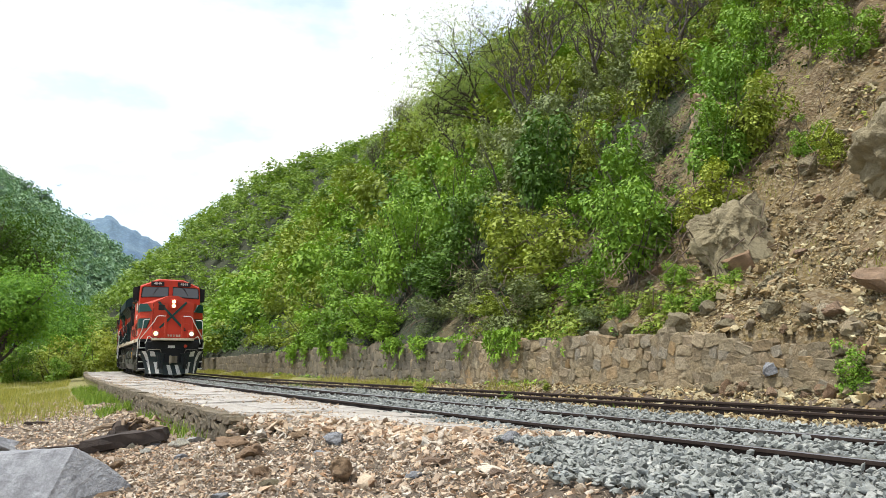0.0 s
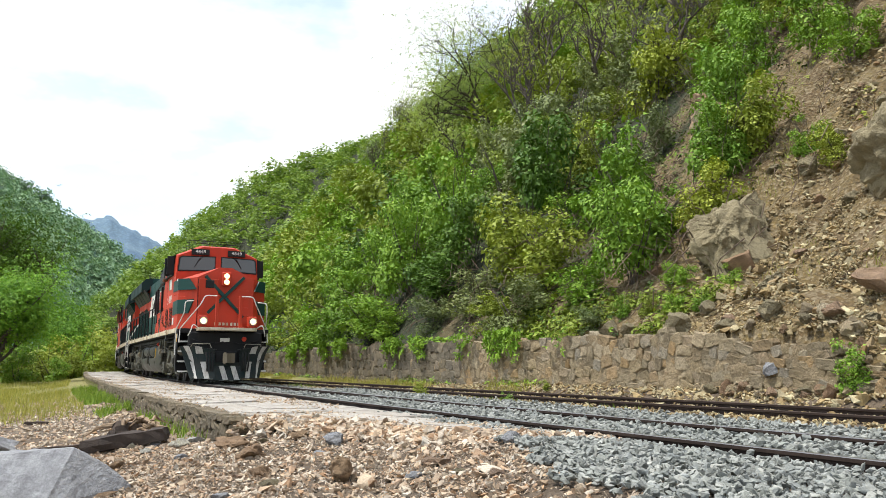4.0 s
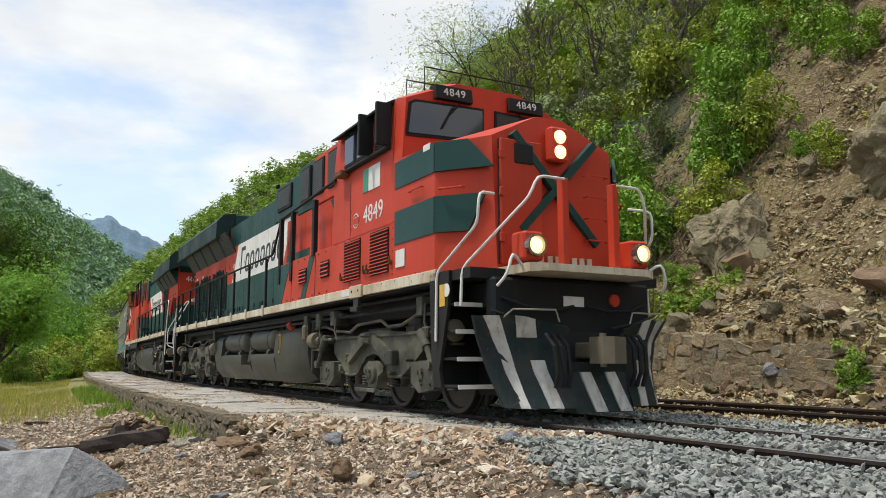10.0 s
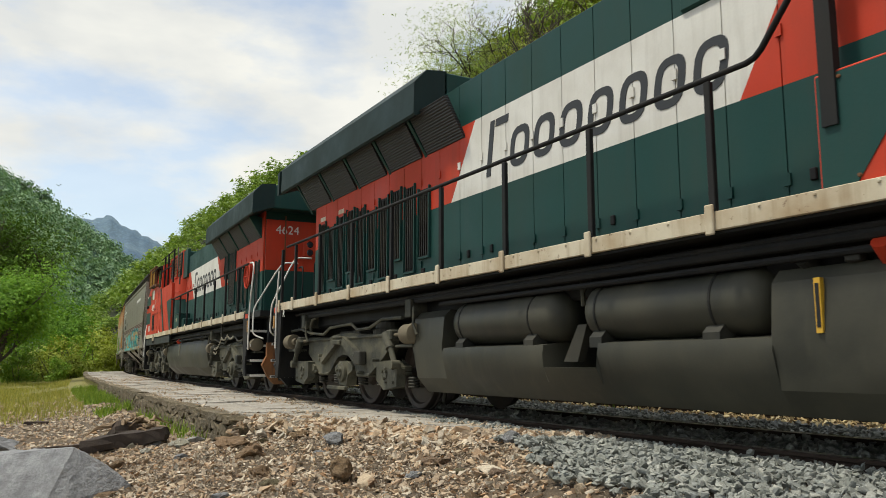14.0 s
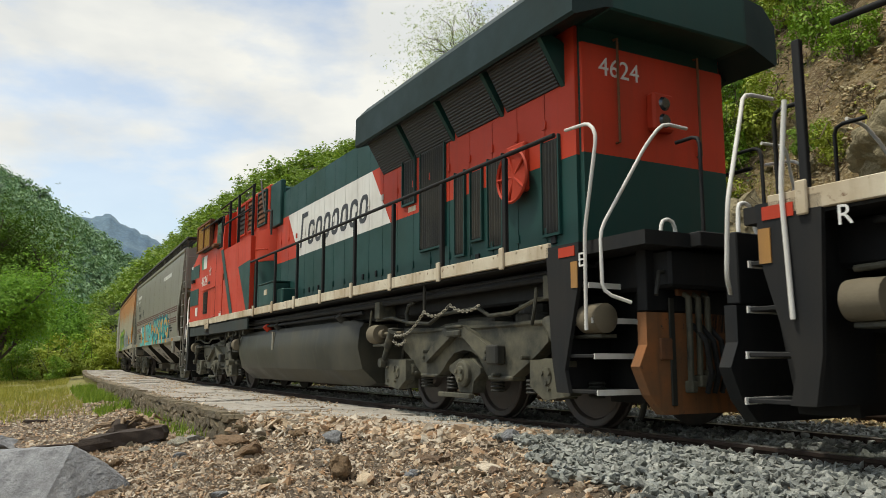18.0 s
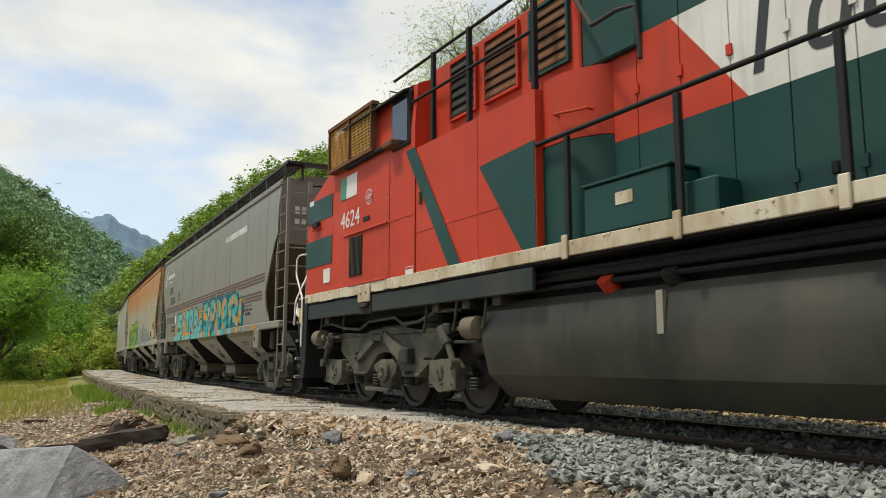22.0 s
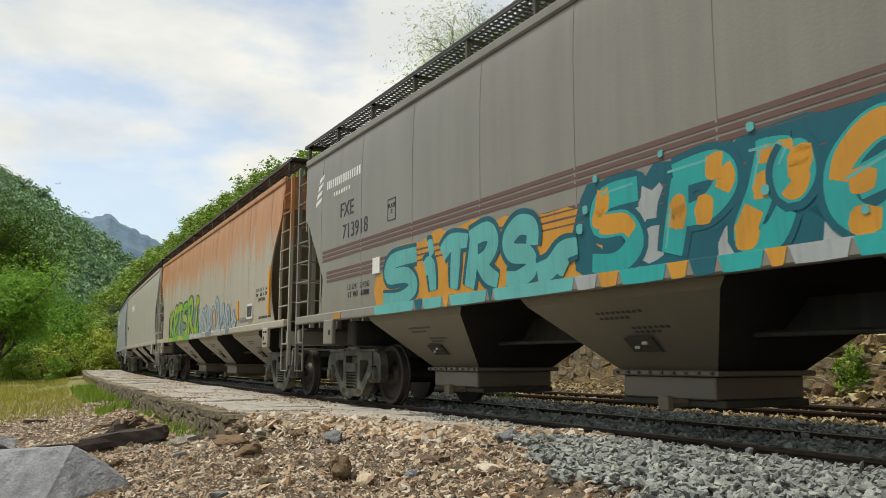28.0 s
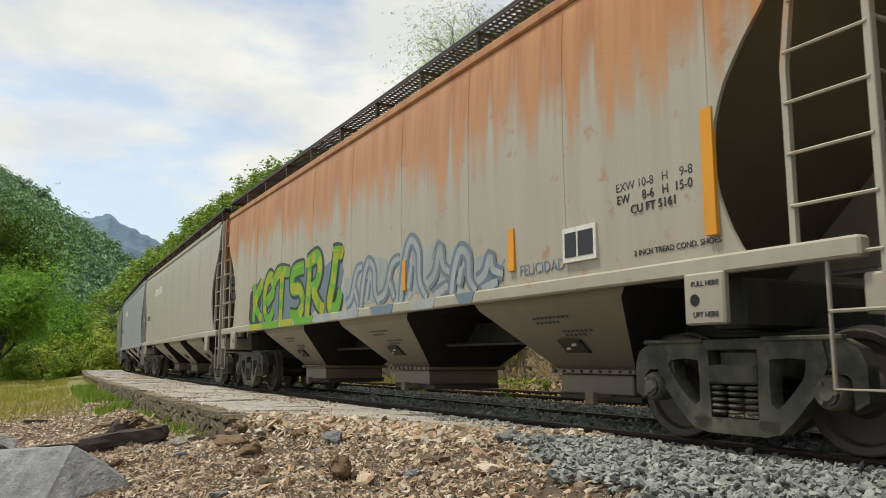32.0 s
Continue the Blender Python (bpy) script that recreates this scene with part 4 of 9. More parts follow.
for i in range(34):
    a, r_, l_ = rr.uniform(0, 6.28), rr.uniform(0.02, 0.42), rr.uniform(0.07, 0.2)
    chip_ = Mesh().loft([[(t * l_, w * 0.05 + 0.02 * math.sin(t * 3 + i), 0.03 * math.cos(t * 2.2 + i) + d) for w, d in ((-1, 0), (0, 0.018), (1, 0), (0, -0.012))] for t in (-0.5, -0.1, 0.25, 0.5)])
    part("bark_piece", chip_, ROOT, stump, m=pose(r_ * math.cos(a), r_ * math.sin(a), 0.03 + 0.24 * (1 - r_ / 0.45) * rr.uniform(0.6, 1), math.degrees(rr.uniform(-0.7, 0.7)), math.degrees(rr.uniform(-0.9, 0.5)), math.degrees(rr.uniform(0, 6.28))))
for i in range(11):
    k = rr.uniform(0.14, 0.30)
    rock("stone_block", 140 + i % 6, rr.uniform(-13.4, -11.6), rr.uniform(3.75, 4.7), (k * rr.uniform(0.9, 1.5), k, k * rr.uniform(0.45, 0.7)), rr.choice([PALEROCK, PALEROCK, GREYROCK]), "pale weathered stone beside the rotten timber", turn=rr.uniform(0, 180), sink=0.25, sub=2, rough=0.1)


# ---- the train ----
def letters(name, words, size, mat, parent, m, label=""):
    """Raised lettering in the built-in font, centred on the pose m."""
    cu = bpy.data.curves.new(name, "FONT")
    cu.body, cu.size, cu.extrude, cu.align_x, cu.align_y, cu.resolution_u = words, size, 0.003, "CENTER", "CENTER", 3
    tmp = new(name, cu)
    me = bpy.data.meshes.new_from_object(tmp)
    bpy.data.objects.remove(tmp)
    me.materials.clear()
    me.materials.append(mat)
    ob = new(name, me)
    ob.parent, ob.matrix_basis = parent, m
    return tagged(ob, label)


def clip(poly, a, b, c):
    """The part of a convex polygon where a*x + b*z <= c."""
    out = []
    for i, p in enumerate(poly):
        q = poly[(i + 1) % len(poly)]
        u, v = a * p[0] + b * p[1] - c, a * q[0] + b * q[1] - c
        if u <= 0:
            out.append(p)
        if u * v < 0:
            t = u / (u - v)
            out.append((p[0] + (q[0] - p[0]) * t, p[1] + (q[1] - p[1]) * t))
    return out


def cut_x(poly, x0, x1):
    return clip(clip(poly, -1, 0, -x0), 1, 0, x1)


def panels(holder, name, zones, cuts, y_in, y_out, label=""):
    """Coloured zones (material, convex polygon in x, z) cut into doors at the given x, each a raised panel."""
    for mat, poly in zones:
        for x0, x1 in zip(cuts[:-1], cuts[1:]):
            q = cut_x(poly, x0 + 0.006, x1 - 0.006)
            if len(q) >= 3:
                part(name, Mesh().prism(q, y_in, y_out), mat, holder, label)


def wheelset(holder, x, z, radius, y_wheel=0.75, axle_r=0.09):
    """Two wheels on an axle, turning about y."""
    m = Mesh()
    m.tube([(0, -1.2, 0), (0, 1.2, 0)], axle_r, 12)
    for k in (-1, 1):
        y = k * y_wheel
        m.lathe([(y - k * 0.075, radius + 0.028), (y - k * 0.045, radius + 0.026), (y - k * 0.04, radius + 0.003), (y + k * 0.06, radius - 0.004), (y + k * 0.066, radius - 0.02), (y + k * 0.05, radius - 0.075), (y + k * 0.012, radius - 0.10),
                 (y + k * 0.004, radius * 0.42), (y + k * 0.07, radius * 0.34), (y + k * 0.085, radius * 0.16), (y + k * 0.1, 0.001)], (0, 0, 0), "y", 36)
    ob = part("wheelset", m, TYRE, holder, "worn steel wheels on an axle", smooth=30, m=Matrix.Translation((x, 0, z)))
    return ob


def loco_truck(loco, x):
    """Three-axle truck with cast frames, swing arms, journal boxes, springs and brake gear; its two sides are alike turned by half a turn."""
    truck = part("truck", Mesh().box(-0.5, 0.5, -1.0, 1.0, 0.72, 1.05, 0.05), TRUCK, loco, "dusty grey cast three-axle truck", m=Matrix.Translation((x, 0, 0)))
    for q in (-2.2, 1.8):
        part("cross_beam", Mesh().box(q, q + 0.4, -0.9, 0.9, 0.8, 0.98, 0.03), TRUCK, truck)
    outline = [(-1.88, 1.19), (-1.35, 1.18), (-0.86, 1.15), (-0.60, 1.20), (0.06, 1.22), (0.9, 1.17), (1.70, 1.10), (1.72, 0.92), (1.54, 0.80), (1.24, 0.64), (1.0, 0.52), (0.50, 0.50), (0.40, 0.59),
               (0.25, 0.76), (0.08, 0.83), (-0.12, 0.85), (-0.36, 0.81), (-0.55, 0.70), (-0.68, 0.59), (-0.80, 0.52), (-1.28, 0.51), (-1.60, 0.72), (-1.90, 0.88)]
    arm = [(-1.15, 0.69), (-0.47, 1.15), (-0.33, 1.19), (0.02, 1.16), (0.62, 0.89), (0.66, 0.70), (0.46, 0.74), (0.03, 1.0), (-0.31, 1.02), (-1.0, 0.69)]
    axles = []
    spring_me = Mesh()
    for t in range(4):
        spring_me.lathe([(-0.018, 0.075), (0.0, 0.09), (0.018, 0.075)], (0, 0, t * 0.042), "z", 12)
    spring_me = spring_me.done("spring", GREY_DARK)
    for k in (-1, 1):
        f = -k
        at = lambda pts: [(f * p[0], p[1]) for p in pts]
        y = lambda a, b: (min(k * a, k * b), max(k * a, k * b))
        bx = lambda m, x0, x1, a, b, z0, z1, c=0.02: m.box(min(f * x0, f * x1), max(f * x0, f * x1), *y(a, b), z0, z1, c)
        m = Mesh().prism(at(outline), k * 1.10, k * 1.27)
        bx(m, -1.9, 1.72, 1.06, 1.30, 1.10, 1.16)
        bx(m, -1.30, -0.80, 1.08, 1.30, 0.49, 0.54)
        bx(m, 0.50, 1.02, 1.08, 1.30, 0.48, 0.54)
        part("side_frame", m, TRUCK, truck)
        sw = Mesh().prism(at(arm), k * 1.27, k * 1.36)
        bx(sw, -0.36, -0.02, 1.27, 1.40, 1.02, 1.10, 0.015)
        bx(sw, -0.40, 0.02, 1.27, 1.39, 1.13, 1.165, 0.01)
        part("swing_arm", sw, TRUCK, truck)
        rb = bx(Mesh(), 0.62, 0.87, 1.27, 1.40, 0.67, 0.90)
        part("stop_block", rb, GREY_DARK, truck)
        for (px, pz) in ((-1.05, 0.76), (-1.05, 0.84), (0.58, 0.82), (0.58, 0.74), (1.35, 0.75), (0.75, 0.545)):
            part("frame_bolt", Mesh().lathe([(k * 1.27, 0.028), (k * 1.385, 0.026), (k * 1.39, 0.001)], (f * px, 0, pz), "y", 8), TRUCK, truck)
        for ax in (-1.85, 0.0, 1.85):
            j = Mesh()
            j.prism([(ax - 0.38, 0.63), (ax - 0.17, 0.74), (ax + 0.14, 0.74), (ax + 0.40, 0.65), (ax + 0.40, 0.58), (ax + 0.21, 0.50), (ax + 0.15, 0.32), (ax - 0.18, 0.32), (ax - 0.22, 0.46), (ax - 0.38, 0.56)], k * 1.14, k * 1.32)
            j.lathe([(k * 1.30, 0.17), (k * 1.37, 0.165), (k * 1.385, 0.14), (k * 1.385, 0.10), (k * 1.41, 0.09), (k * 1.41, 0.001)], (ax, 0, 0.55), "y", 20)
            for q in range(3):
                j.lathe([(k * 1.38, 0.03), (k * 1.43, 0.028), (k * 1.43, 0.001)], (ax + 0.07 * math.cos(q * 2.094 + 0.5), 0, 0.55 + 0.07 * math.sin(q * 2.094 + 0.5)), "y", 8)
            if ax:
                e = 1 if ax > 0 else -1
                j.prism([(ax - e * 0.30, 0.72), (ax + e * 0.30, 0.74), (ax + e * 0.42, 0.62), (ax + e * 0.40, 0.36), (ax - e * 0.05, 0.30), (ax - e * 0.30, 0.44)], k * 1.26, k * 1.40)
                j.box(ax - 0.42, ax + 0.42, *y(1.14, 1.30), 0.52, 0.57, 0.015)
                for q in range(4):
                    j.lathe([(k * 1.39, 0.022), (k * 1.43, 0.02), (k * 1.43, 0.001)], (ax + e * (0.05 + 0.25 * (q % 2)), 0, 0.42 + 0.2 * (q // 2)), "y", 6)
            part("journal_box", j, TRUCK, truck, smooth=30)
            for s in (-0.55, 0.55):
                part("spring", spring_me, None, truck, m=Matrix.Translation((ax + s, k * 1.18, 0.36)))
        tie_ = bx(Mesh(), -0.62, 0.20, 1.30, 1.38, 0.25, 0.31, 0.01)
        part("tie_bar", tie_, TRUCK, truck)
        for s in (-1, 1):
            c = Mesh()
            c.lathe([(-s * 0.17, 0.10), (-s * 0.16, 0.145), (s * 0.02, 0.15), (s * 0.12, 0.145), (s * 0.14, 0.10)], (s * 2.66, k * 1.36, 1.12), "x", 20)
            c.tube([(s * 2.5, k * 1.36, 1.12), (s * 1.75, k * 1.36, 1.12)], 0.028, 8).tube([(s * 2.52, k * 1.36, 1.12), (s * 2.36, k * 1.36, 1.12)], 0.07, 12)
            part("brake_cylinder", c, TRUCK_PALE, truck, "dusty tan brake cylinder", smooth=40)
            br = bx(Mesh(), f * s * 2.2, f * s * 2.75, 1.20, 1.40, 0.93, 0.97, 0.008)
            br.box(min(s * 1.95, s * 2.12), max(s * 1.95, s * 2.12), *y(1.24, 1.44), 1.04, 1.20, 0.02)
            part("cylinder_bracket", br, TRUCK, truck)
            dm = Mesh().tube([(s * 1.93, k * 1.43, 1.14), (s * 2.10, k * 1.43, 0.92)], 0.07, 12).tube([(s * 2.10, k * 1.43, 0.94), (s * 2.25, k * 1.43, 0.70)], 0.045, 10)
            dm.lathe([(k * 1.36, 0.07), (k * 1.50, 0.07), (k * 1.50, 0.001)], (s * 2.25, 0, 0.68), "y", 10)
            part("damper", dm, TRUCK, truck, "dusty diagonal damper", smooth=40)
            part("sand_pipe", Mesh().tube([(s * 2.75, k * 0.85, 1.2), (s * 2.8, k * 0.85, 0.5), (s * 2.58, k * 0.78, 0.14)], 0.03, 6), GREY_DARK, truck)
            bs = Mesh().prism([(s * 1.26, 0.35), (s * 1.32, 0.75), (s * 1.24, 0.78), (s * 1.18, 0.36)], k * 0.68, k * 0.84)
            part("brake_shoe", bs, GREY_DARK, truck)
        pipe = Mesh().tube([(f * p[0], k * 1.33, p[1]) for p in ((-2.75, 1.34), (-2.2, 1.36), (-1.6, 1.26), (-0.95, 1.22), (-0.62, 1.33), (0.35, 1.36), (0.62, 1.25), (1.1, 1.26), (1.6, 1.38), (2.3, 1.37))], 0.026, 8)
        pipe.tube([(f * p[0], k * 1.28, p[1]) for p in ((-1.75, 1.22), (-1.78, 1.40), (-1.70, 1.52), (-1.5, 1.56))], 0.03, 7)
        part("brake_pipe", pipe, TRUCK, truck)
        part("side_bearer", Mesh().lathe([(1.16, 0.26), (1.24, 0.26), (1.26, 0.22), (1.36, 0.22)], (f * 1.15, k * 1.0, 0), "z", 18), GREY_DARK, truck)
        part("bearer_plate", Mesh().box(-0.5, 0.4, *y(0.9, 1.2), 1.18, 1.26, 0.02), GREY_DARK, truck)
    for ax in (-1.85, 0.0, 1.85):
        axles.append((wheelset(truck, ax, 0.55, 0.55), 0.55))
    return axles


def rail_run(loco, pts, mat, r=0.019, name="handrail"):
    """A bent tube handrail, corners eased."""
    out = []
    pts = [Vector(p) for p in pts]
    for i, p in enumerate(pts):
        if 0 < i < len(pts) - 1:
            a, b = (pts[i - 1] - p), (pts[i + 1] - p)
            e = min(0.09, a.length * 0.4, b.length * 0.4)
            out += [p + a.normalized() * e, p + (a.normalized() + b.normalized()) * e * 0.28, p + b.normalized() * e]
        else:
            out.append(p)
    return part(name, Mesh().tube(out, r, 8), mat, loco, smooth=50)


def louvre(loco, x0, x1, z0, z1, y, k, count, mat, name="louvre"):
    """A dark opening with sloping slats; k: the side it faces."""
    fr = part(name, Mesh().box(x0, x1, min(y, y + k * 0.012), max(y, y + k * 0.012), z0, z1), HOLE, loco, "dark louvred air intake")
    h = (z1 - z0) / count
    for i in range(count):
        z = z0 + h * i
        part("slat", Mesh().prism([(y + k * 0.010, z + h * 0.62), (y + k * 0.034, z + h * 0.34), (y + k * 0.034, z + h * 0.14), (y + k * 0.012, z + h * 0.40)], x0, x1, "x"), mat, fr)
    return fr


def steps_end(loco, x_in, x_out, k, sill_mat):
    """Side sheet and four treads of a corner stairwell at the end of the deck."""
    s = 1 if x_out > x_in else -1
    xs = lambda t: x_in + s * t
    side = [(xs(-0.12), 1.87), (xs(0.42), 1.87), (xs(0.40), 1.45), (xs(0.16), 0.62), (xs(0.22), 0.40), (xs(0.02), 0.40), (xs(-0.05), 0.75)]
    part("step_panel", Mesh().prism(side, k * 1.50, k * 1.545), BLACK, loco, "black steel step side panel")
    part("step_back", Mesh().box(min(xs(0.05), xs(0.11)), max(xs(0.05), xs(0.11)), min(k * 0.75, k * 1.5), max(k * 0.75, k * 1.5), 0.4, 1.8), BLACK, loco)
    for i, z in enumerate((0.40, 0.74, 1.08, 1.42)):
        a, b = xs(0.12), xs(0.52 + 0.03 * (3 - i))
        st = part("step", Mesh().box(min(a, b), max(a, b), min(k * 0.92, k * 1.50), max(k * 0.92, k * 1.50), z, z + 0.035, 0.006), BLACK, loco)
        part("step_edge", Mesh().box(min(b, b + s * 0.012), max(b, b + s * 0.012), min(k * 0.92, k * 1.52), max(k * 0.92, k * 1.52), z - 0.012, z + 0.042), WHITE, st, "white step edge")
    part("step_wall", Mesh().prism([(xs(0.1), 1.85), (xs(0.72), 1.85), (xs(0.72), 1.0), (xs(0.6), 0.3), (xs(0.1), 0.3)], k * 0.86, k * 0.92), BLACK, loco)


def coupler(loco, x, s, z=0.86, mat=TRUCK):
    m = Mesh().box(min(x - s * 0.7, x), max(x - s * 0.7, x), -0.11, 0.11, z - 0.1, z + 0.1, 0.02)
    m.prism([(x - s * 0.02, -0.17), (x + s * 0.26, -0.20), (x + s * 0.36, -0.10), (x + s * 0.30, 0.02), (x + s * 0.22, 0.05), (x + s * 0.24, 0.18), (x - s * 0.02, 0.17)], z - 0.16, z + 0.16, "z")
    m.tube([(x + s * 0.2, -0.14, z - 0.2), (x + s * 0.2, -0.14, z + 0.2)], 0.04, 8)
    part("coupler", m, mat, loco, "dusty cast steel knuckle coupler")


def hoses(loco, x, s, mat=BLACK):
    for y in (-0.72, -0.62, -0.52, 0.52, 0.62, 0.72):
        part("air_hose", Mesh().tube([(x - s * 0.05, y, 1.05), (x + s * 0.10, y * 0.98, 0.9), (x + s * 0.13, y * 0.95, 0.6), (x + s * 0.06, y * 0.93, 0.42)], 0.026, 7), mat, loco, "black rubber air hose")


NOSE_TOP_C, NOSE_TOP_S = 4.06, 3.62


def locomotive(number, wing, tank_plain, band_right, band_left, label):
    """A six-axle diesel locomotive, cab towards +x, wheels on z = 0. band: x of the white band (front top, front foot, rear top, rear foot)."""
    loco = thing("locomotive", None, None, label, "locomotive", "locomotives of the train")
    # deck, sill and frame
    part("frame", Mesh().box(-10.4, 10.45, -1.12, 1.12, 1.38, 1.74, 0.03).box(-10.2, 10.2, -0.55, 0.55, 0.95, 1.4, 0.03), BLACK, loco, "black underframe")
    part("deck", Mesh().box(-10.5, 10.5, -1.5, 1.5, 1.74, 1.87), BLACK, loco)
    for k in (-1, 1):
        part("sill_stripe", Mesh().box(-10.25 if number == "4849" else -9.12, 9.66 if number == "4849" else 10.15, min(k * 1.5, k * 1.545), max(k * 1.5, k * 1.545), 1.765, 1.92, 0.006), CREAM, loco, "cream sill stripe with rust stains")
        for x in np.arange(-9.0, 9.5, 0.47):
            part("rivet", Mesh().lathe([(k * 1.543, 0.018), (k * 1.556, 0.012), (k * 1.558, 0.001)], (x, 0, 1.895), "y", 6), CREAM, loco)
        for z, r, x0, x1 in ((1.60, 0.045, -9.2, 5.2), (1.50, 0.03, -3.6, 9.0), (1.66, 0.028, -9.6, 9.2)):
            part("side_pipe", Mesh().tube([(x0, k * 1.30, z), (0, k * 1.31, z - 0.01), (x1, k * 1.30, z)], r, 8), BLACK, loco)
        for x in (4.6, 3.9, 5.4, -4.4, -8.9, 8.9):
            part("bracket", Mesh().box(x - 0.09, x + 0.09, min(k * 1.10, k * 1.40), max(k * 1.10, k * 1.40), 1.36, 1.62, 0.01).tube([(x + 0.2, k * 1.4, 1.5), (x + 0.22, k * 1.42, 1.25), (x + 0.3, k * 1.4, 1.1)], 0.02, 6), TRUCK, loco)
    # cab and short hood
    cab = part("cab", Mesh().loft([[(x, y, z) for y, z in ((-1.53, 1.88), (1.53, 1.88), (1.53, 4.05), (1.48, 4.68), (0.62, 5.06), (-0.62, 5.06), (-1.48, 4.68), (-1.53, 4.05))] for x in (5.75, 8.28 if number == "4849" else 8.80)]), RED, loco, "red cab", smooth=20)
    front_c = Mesh().loft([[(8.28, y, z) for y, z in ((-1.53, 3.66), (1.53, 3.66), (1.48, 4.68), (0.62, 5.06), (-0.62, 5.06), (-1.48, 4.68))],
                           [(8.52, y, z) for y, z in ((-1.50, 3.66), (1.50, 3.66), (1.44, 4.63), (0.56, 4.99), (-0.56, 4.99), (-1.44, 4.63))]])
    part("cab_front", front_c, RED, loco, smooth=20)
    nose = Mesh()
    # the second unit's nose is set further out and its sides rise to the windscreen
    xa, xs, xf, za, zs = (8.2, 9.60, 10.18, 3.70, NOSE_TOP_S) if number == "4849" else (8.803, 10.12, 10.68, 4.10, 3.60)
    foot = [(xa, -1.53), (xs + 0.02, -1.53), (xf + 0.12, -0.98), (xf + 0.12, 0.98), (xs + 0.02, 1.53), (xa, 1.53)]
    nose.loft([[(x, y, 1.88) for x, y in foot], [(xa, -1.53, za), (xs, -1.52, zs), (xf, -0.98, 3.68), (xf, 0.98, 3.68), (xs, 1.52, zs), (xa, 1.53, za)]], caps=False)
    nose.add([(xa, -1.53, za), (xs, -1.52, zs), (xf, -0.98, 3.68), (xf - 0.06, -0.22, NOSE_TOP_C), (xf - 0.06, 0.22, NOSE_TOP_C), (xf, 0.98, 3.68), (xs, 1.52, zs), (xa, 1.53, za), (xa + 0.2, 0.22, 4.12), (xa + 0.2, -0.22, 4.12)],
             [(0, 1, 2, 3, 9), (3, 4, 8, 9), (4, 5, 6, 7, 8), (2, 5, 4, 3), (0, 9, 8, 7)])
    part("nose", nose, RED, loco, "red nose")
    # livery on the nose and cab
    for k in (-1, 1):
        for z0, z1 in ((2.41, 2.90), (3.24, 3.64)):
            tag = "dark green stripe"
            part("stripe", Mesh().prism([(8.36, z0), (9.61, z0), (9.61, z1), (8.36, z1)], k * 1.531, k * 1.540), GREEN, loco, tag)
            a, b = Vector((9.63, k * 1.537, 0)), Vector((10.315, k * 0.985, 0))
            w = (b - a)
            n_ = Vector((w.y, -w.x, 0)).normalized() * (-k) * 0.006
            if n_.x < 0:
                n_ = -n_
            top_ = 0.82 if z0 < 3 else 0.55
            q = [a + Vector((0, 0, z0)), a + w * (0.95 if z0 > 3 else 0.55) + Vector((0, 0, z0)), a + w * top_ + Vector((0, 0, z1 - 0.0)), a + Vector((0, 0, z1))]
            st = Mesh()
            st.add([p + n_ for p in q] + [p - n_ * 6 for p in q], [(0, 1, 2, 3), (7, 6, 5, 4), (0, 4, 5, 1), (1, 5, 6, 2), (2, 6, 7, 3), (3, 7, 4, 0)])
            part("stripe", st, GREEN, loco, tag)
        part("sticker", Mesh().box(8.42, 8.72, min(k * 1.53, k * 1.545), max(k * 1.53, k * 1.545), 2.07, 2.32), WHITE, loco, "pale notice plate")
        part("sticker", Mesh().box(9.30, 9.50, min(k * 1.53, k * 1.545), max(k * 1.53, k * 1.545), 3.58, 3.67), WHITE, loco)
        fx = 0.0 if k < 0 else 0.68
        fl = part("flag", Mesh().box(7.12 + fx, 7.80 + fx, min(k * 1.53, k * 1.538), max(k * 1.53, k * 1.538), 3.42, 3.80), WHITE, loco, "faded green and white flag panel")
        part("flag_field", Mesh().box(7.12 if k < 0 else 7.56 + fx, 7.34 if k < 0 else 7.80 + fx, min(k * 1.53, k * 1.542), max(k * 1.53, k * 1.542), 3.42, 3.80), GREEN_M, fl)
        rz = 0 if k < 0 else 180
        letters("road_number", number, 0.40, WHITE, loco, pose(7.53 if k < 0 else 8.07, k * 1.534, 3.04, 90, 0, rz), "cream road number")
        em = part("emblem", Mesh().lathe([(k * 1.53, 0.125), (k * 1.537, 0.125), (k * 1.537, 0.001)], (6.82 if k < 0 else 7.31, 0, 3.02 if k < 0 else 3.29), "y", 24), WHITE, loco, "round white emblem")
        ex, ez = (6.82, 3.02) if k < 0 else (7.31, 3.29)
        part("emblem_ring", Mesh().lathe([(k * 1.537, 0.105), (k * 1.540, 0.105), (k * 1.540, 0.085), (k * 1.537, 0.085)], (ex, 0, ez), "y", 24), RED, em)
        part("emblem_bar", Mesh().box(ex - 0.135, ex + 0.135, min(k * 1.537, k * 1.542), max(k * 1.537, k * 1.542), ez - 0.048, ez + 0.048), RED, em)
        if number != "4849":
            letters("emblem_text", "OPTIMIZADOR\nDE VIAJE", 0.042, WHITE, em, pose(ex, k * 1.543, ez - 0.005, 90, 0, rz))
        # cab side windows with dark frames and a sun shade
        for x0, x1, z0 in ((6.28, 6.80, 3.98), (6.84, 7.38, 3.98), (7.60, 8.12, 3.98)) if number == "4849" or k < 0 else ((5.87, 6.48, 3.80), (7.15, 7.75, 4.05), (7.85, 8.2, 4.05)):
            wf = part("cab_window", Mesh().box(x0, x1, min(k * 1.44, k * 1.56), max(k * 1.44, k * 1.56), z0, 4.64, 0.03), BLACK, loco, "dark framed sliding cab window")
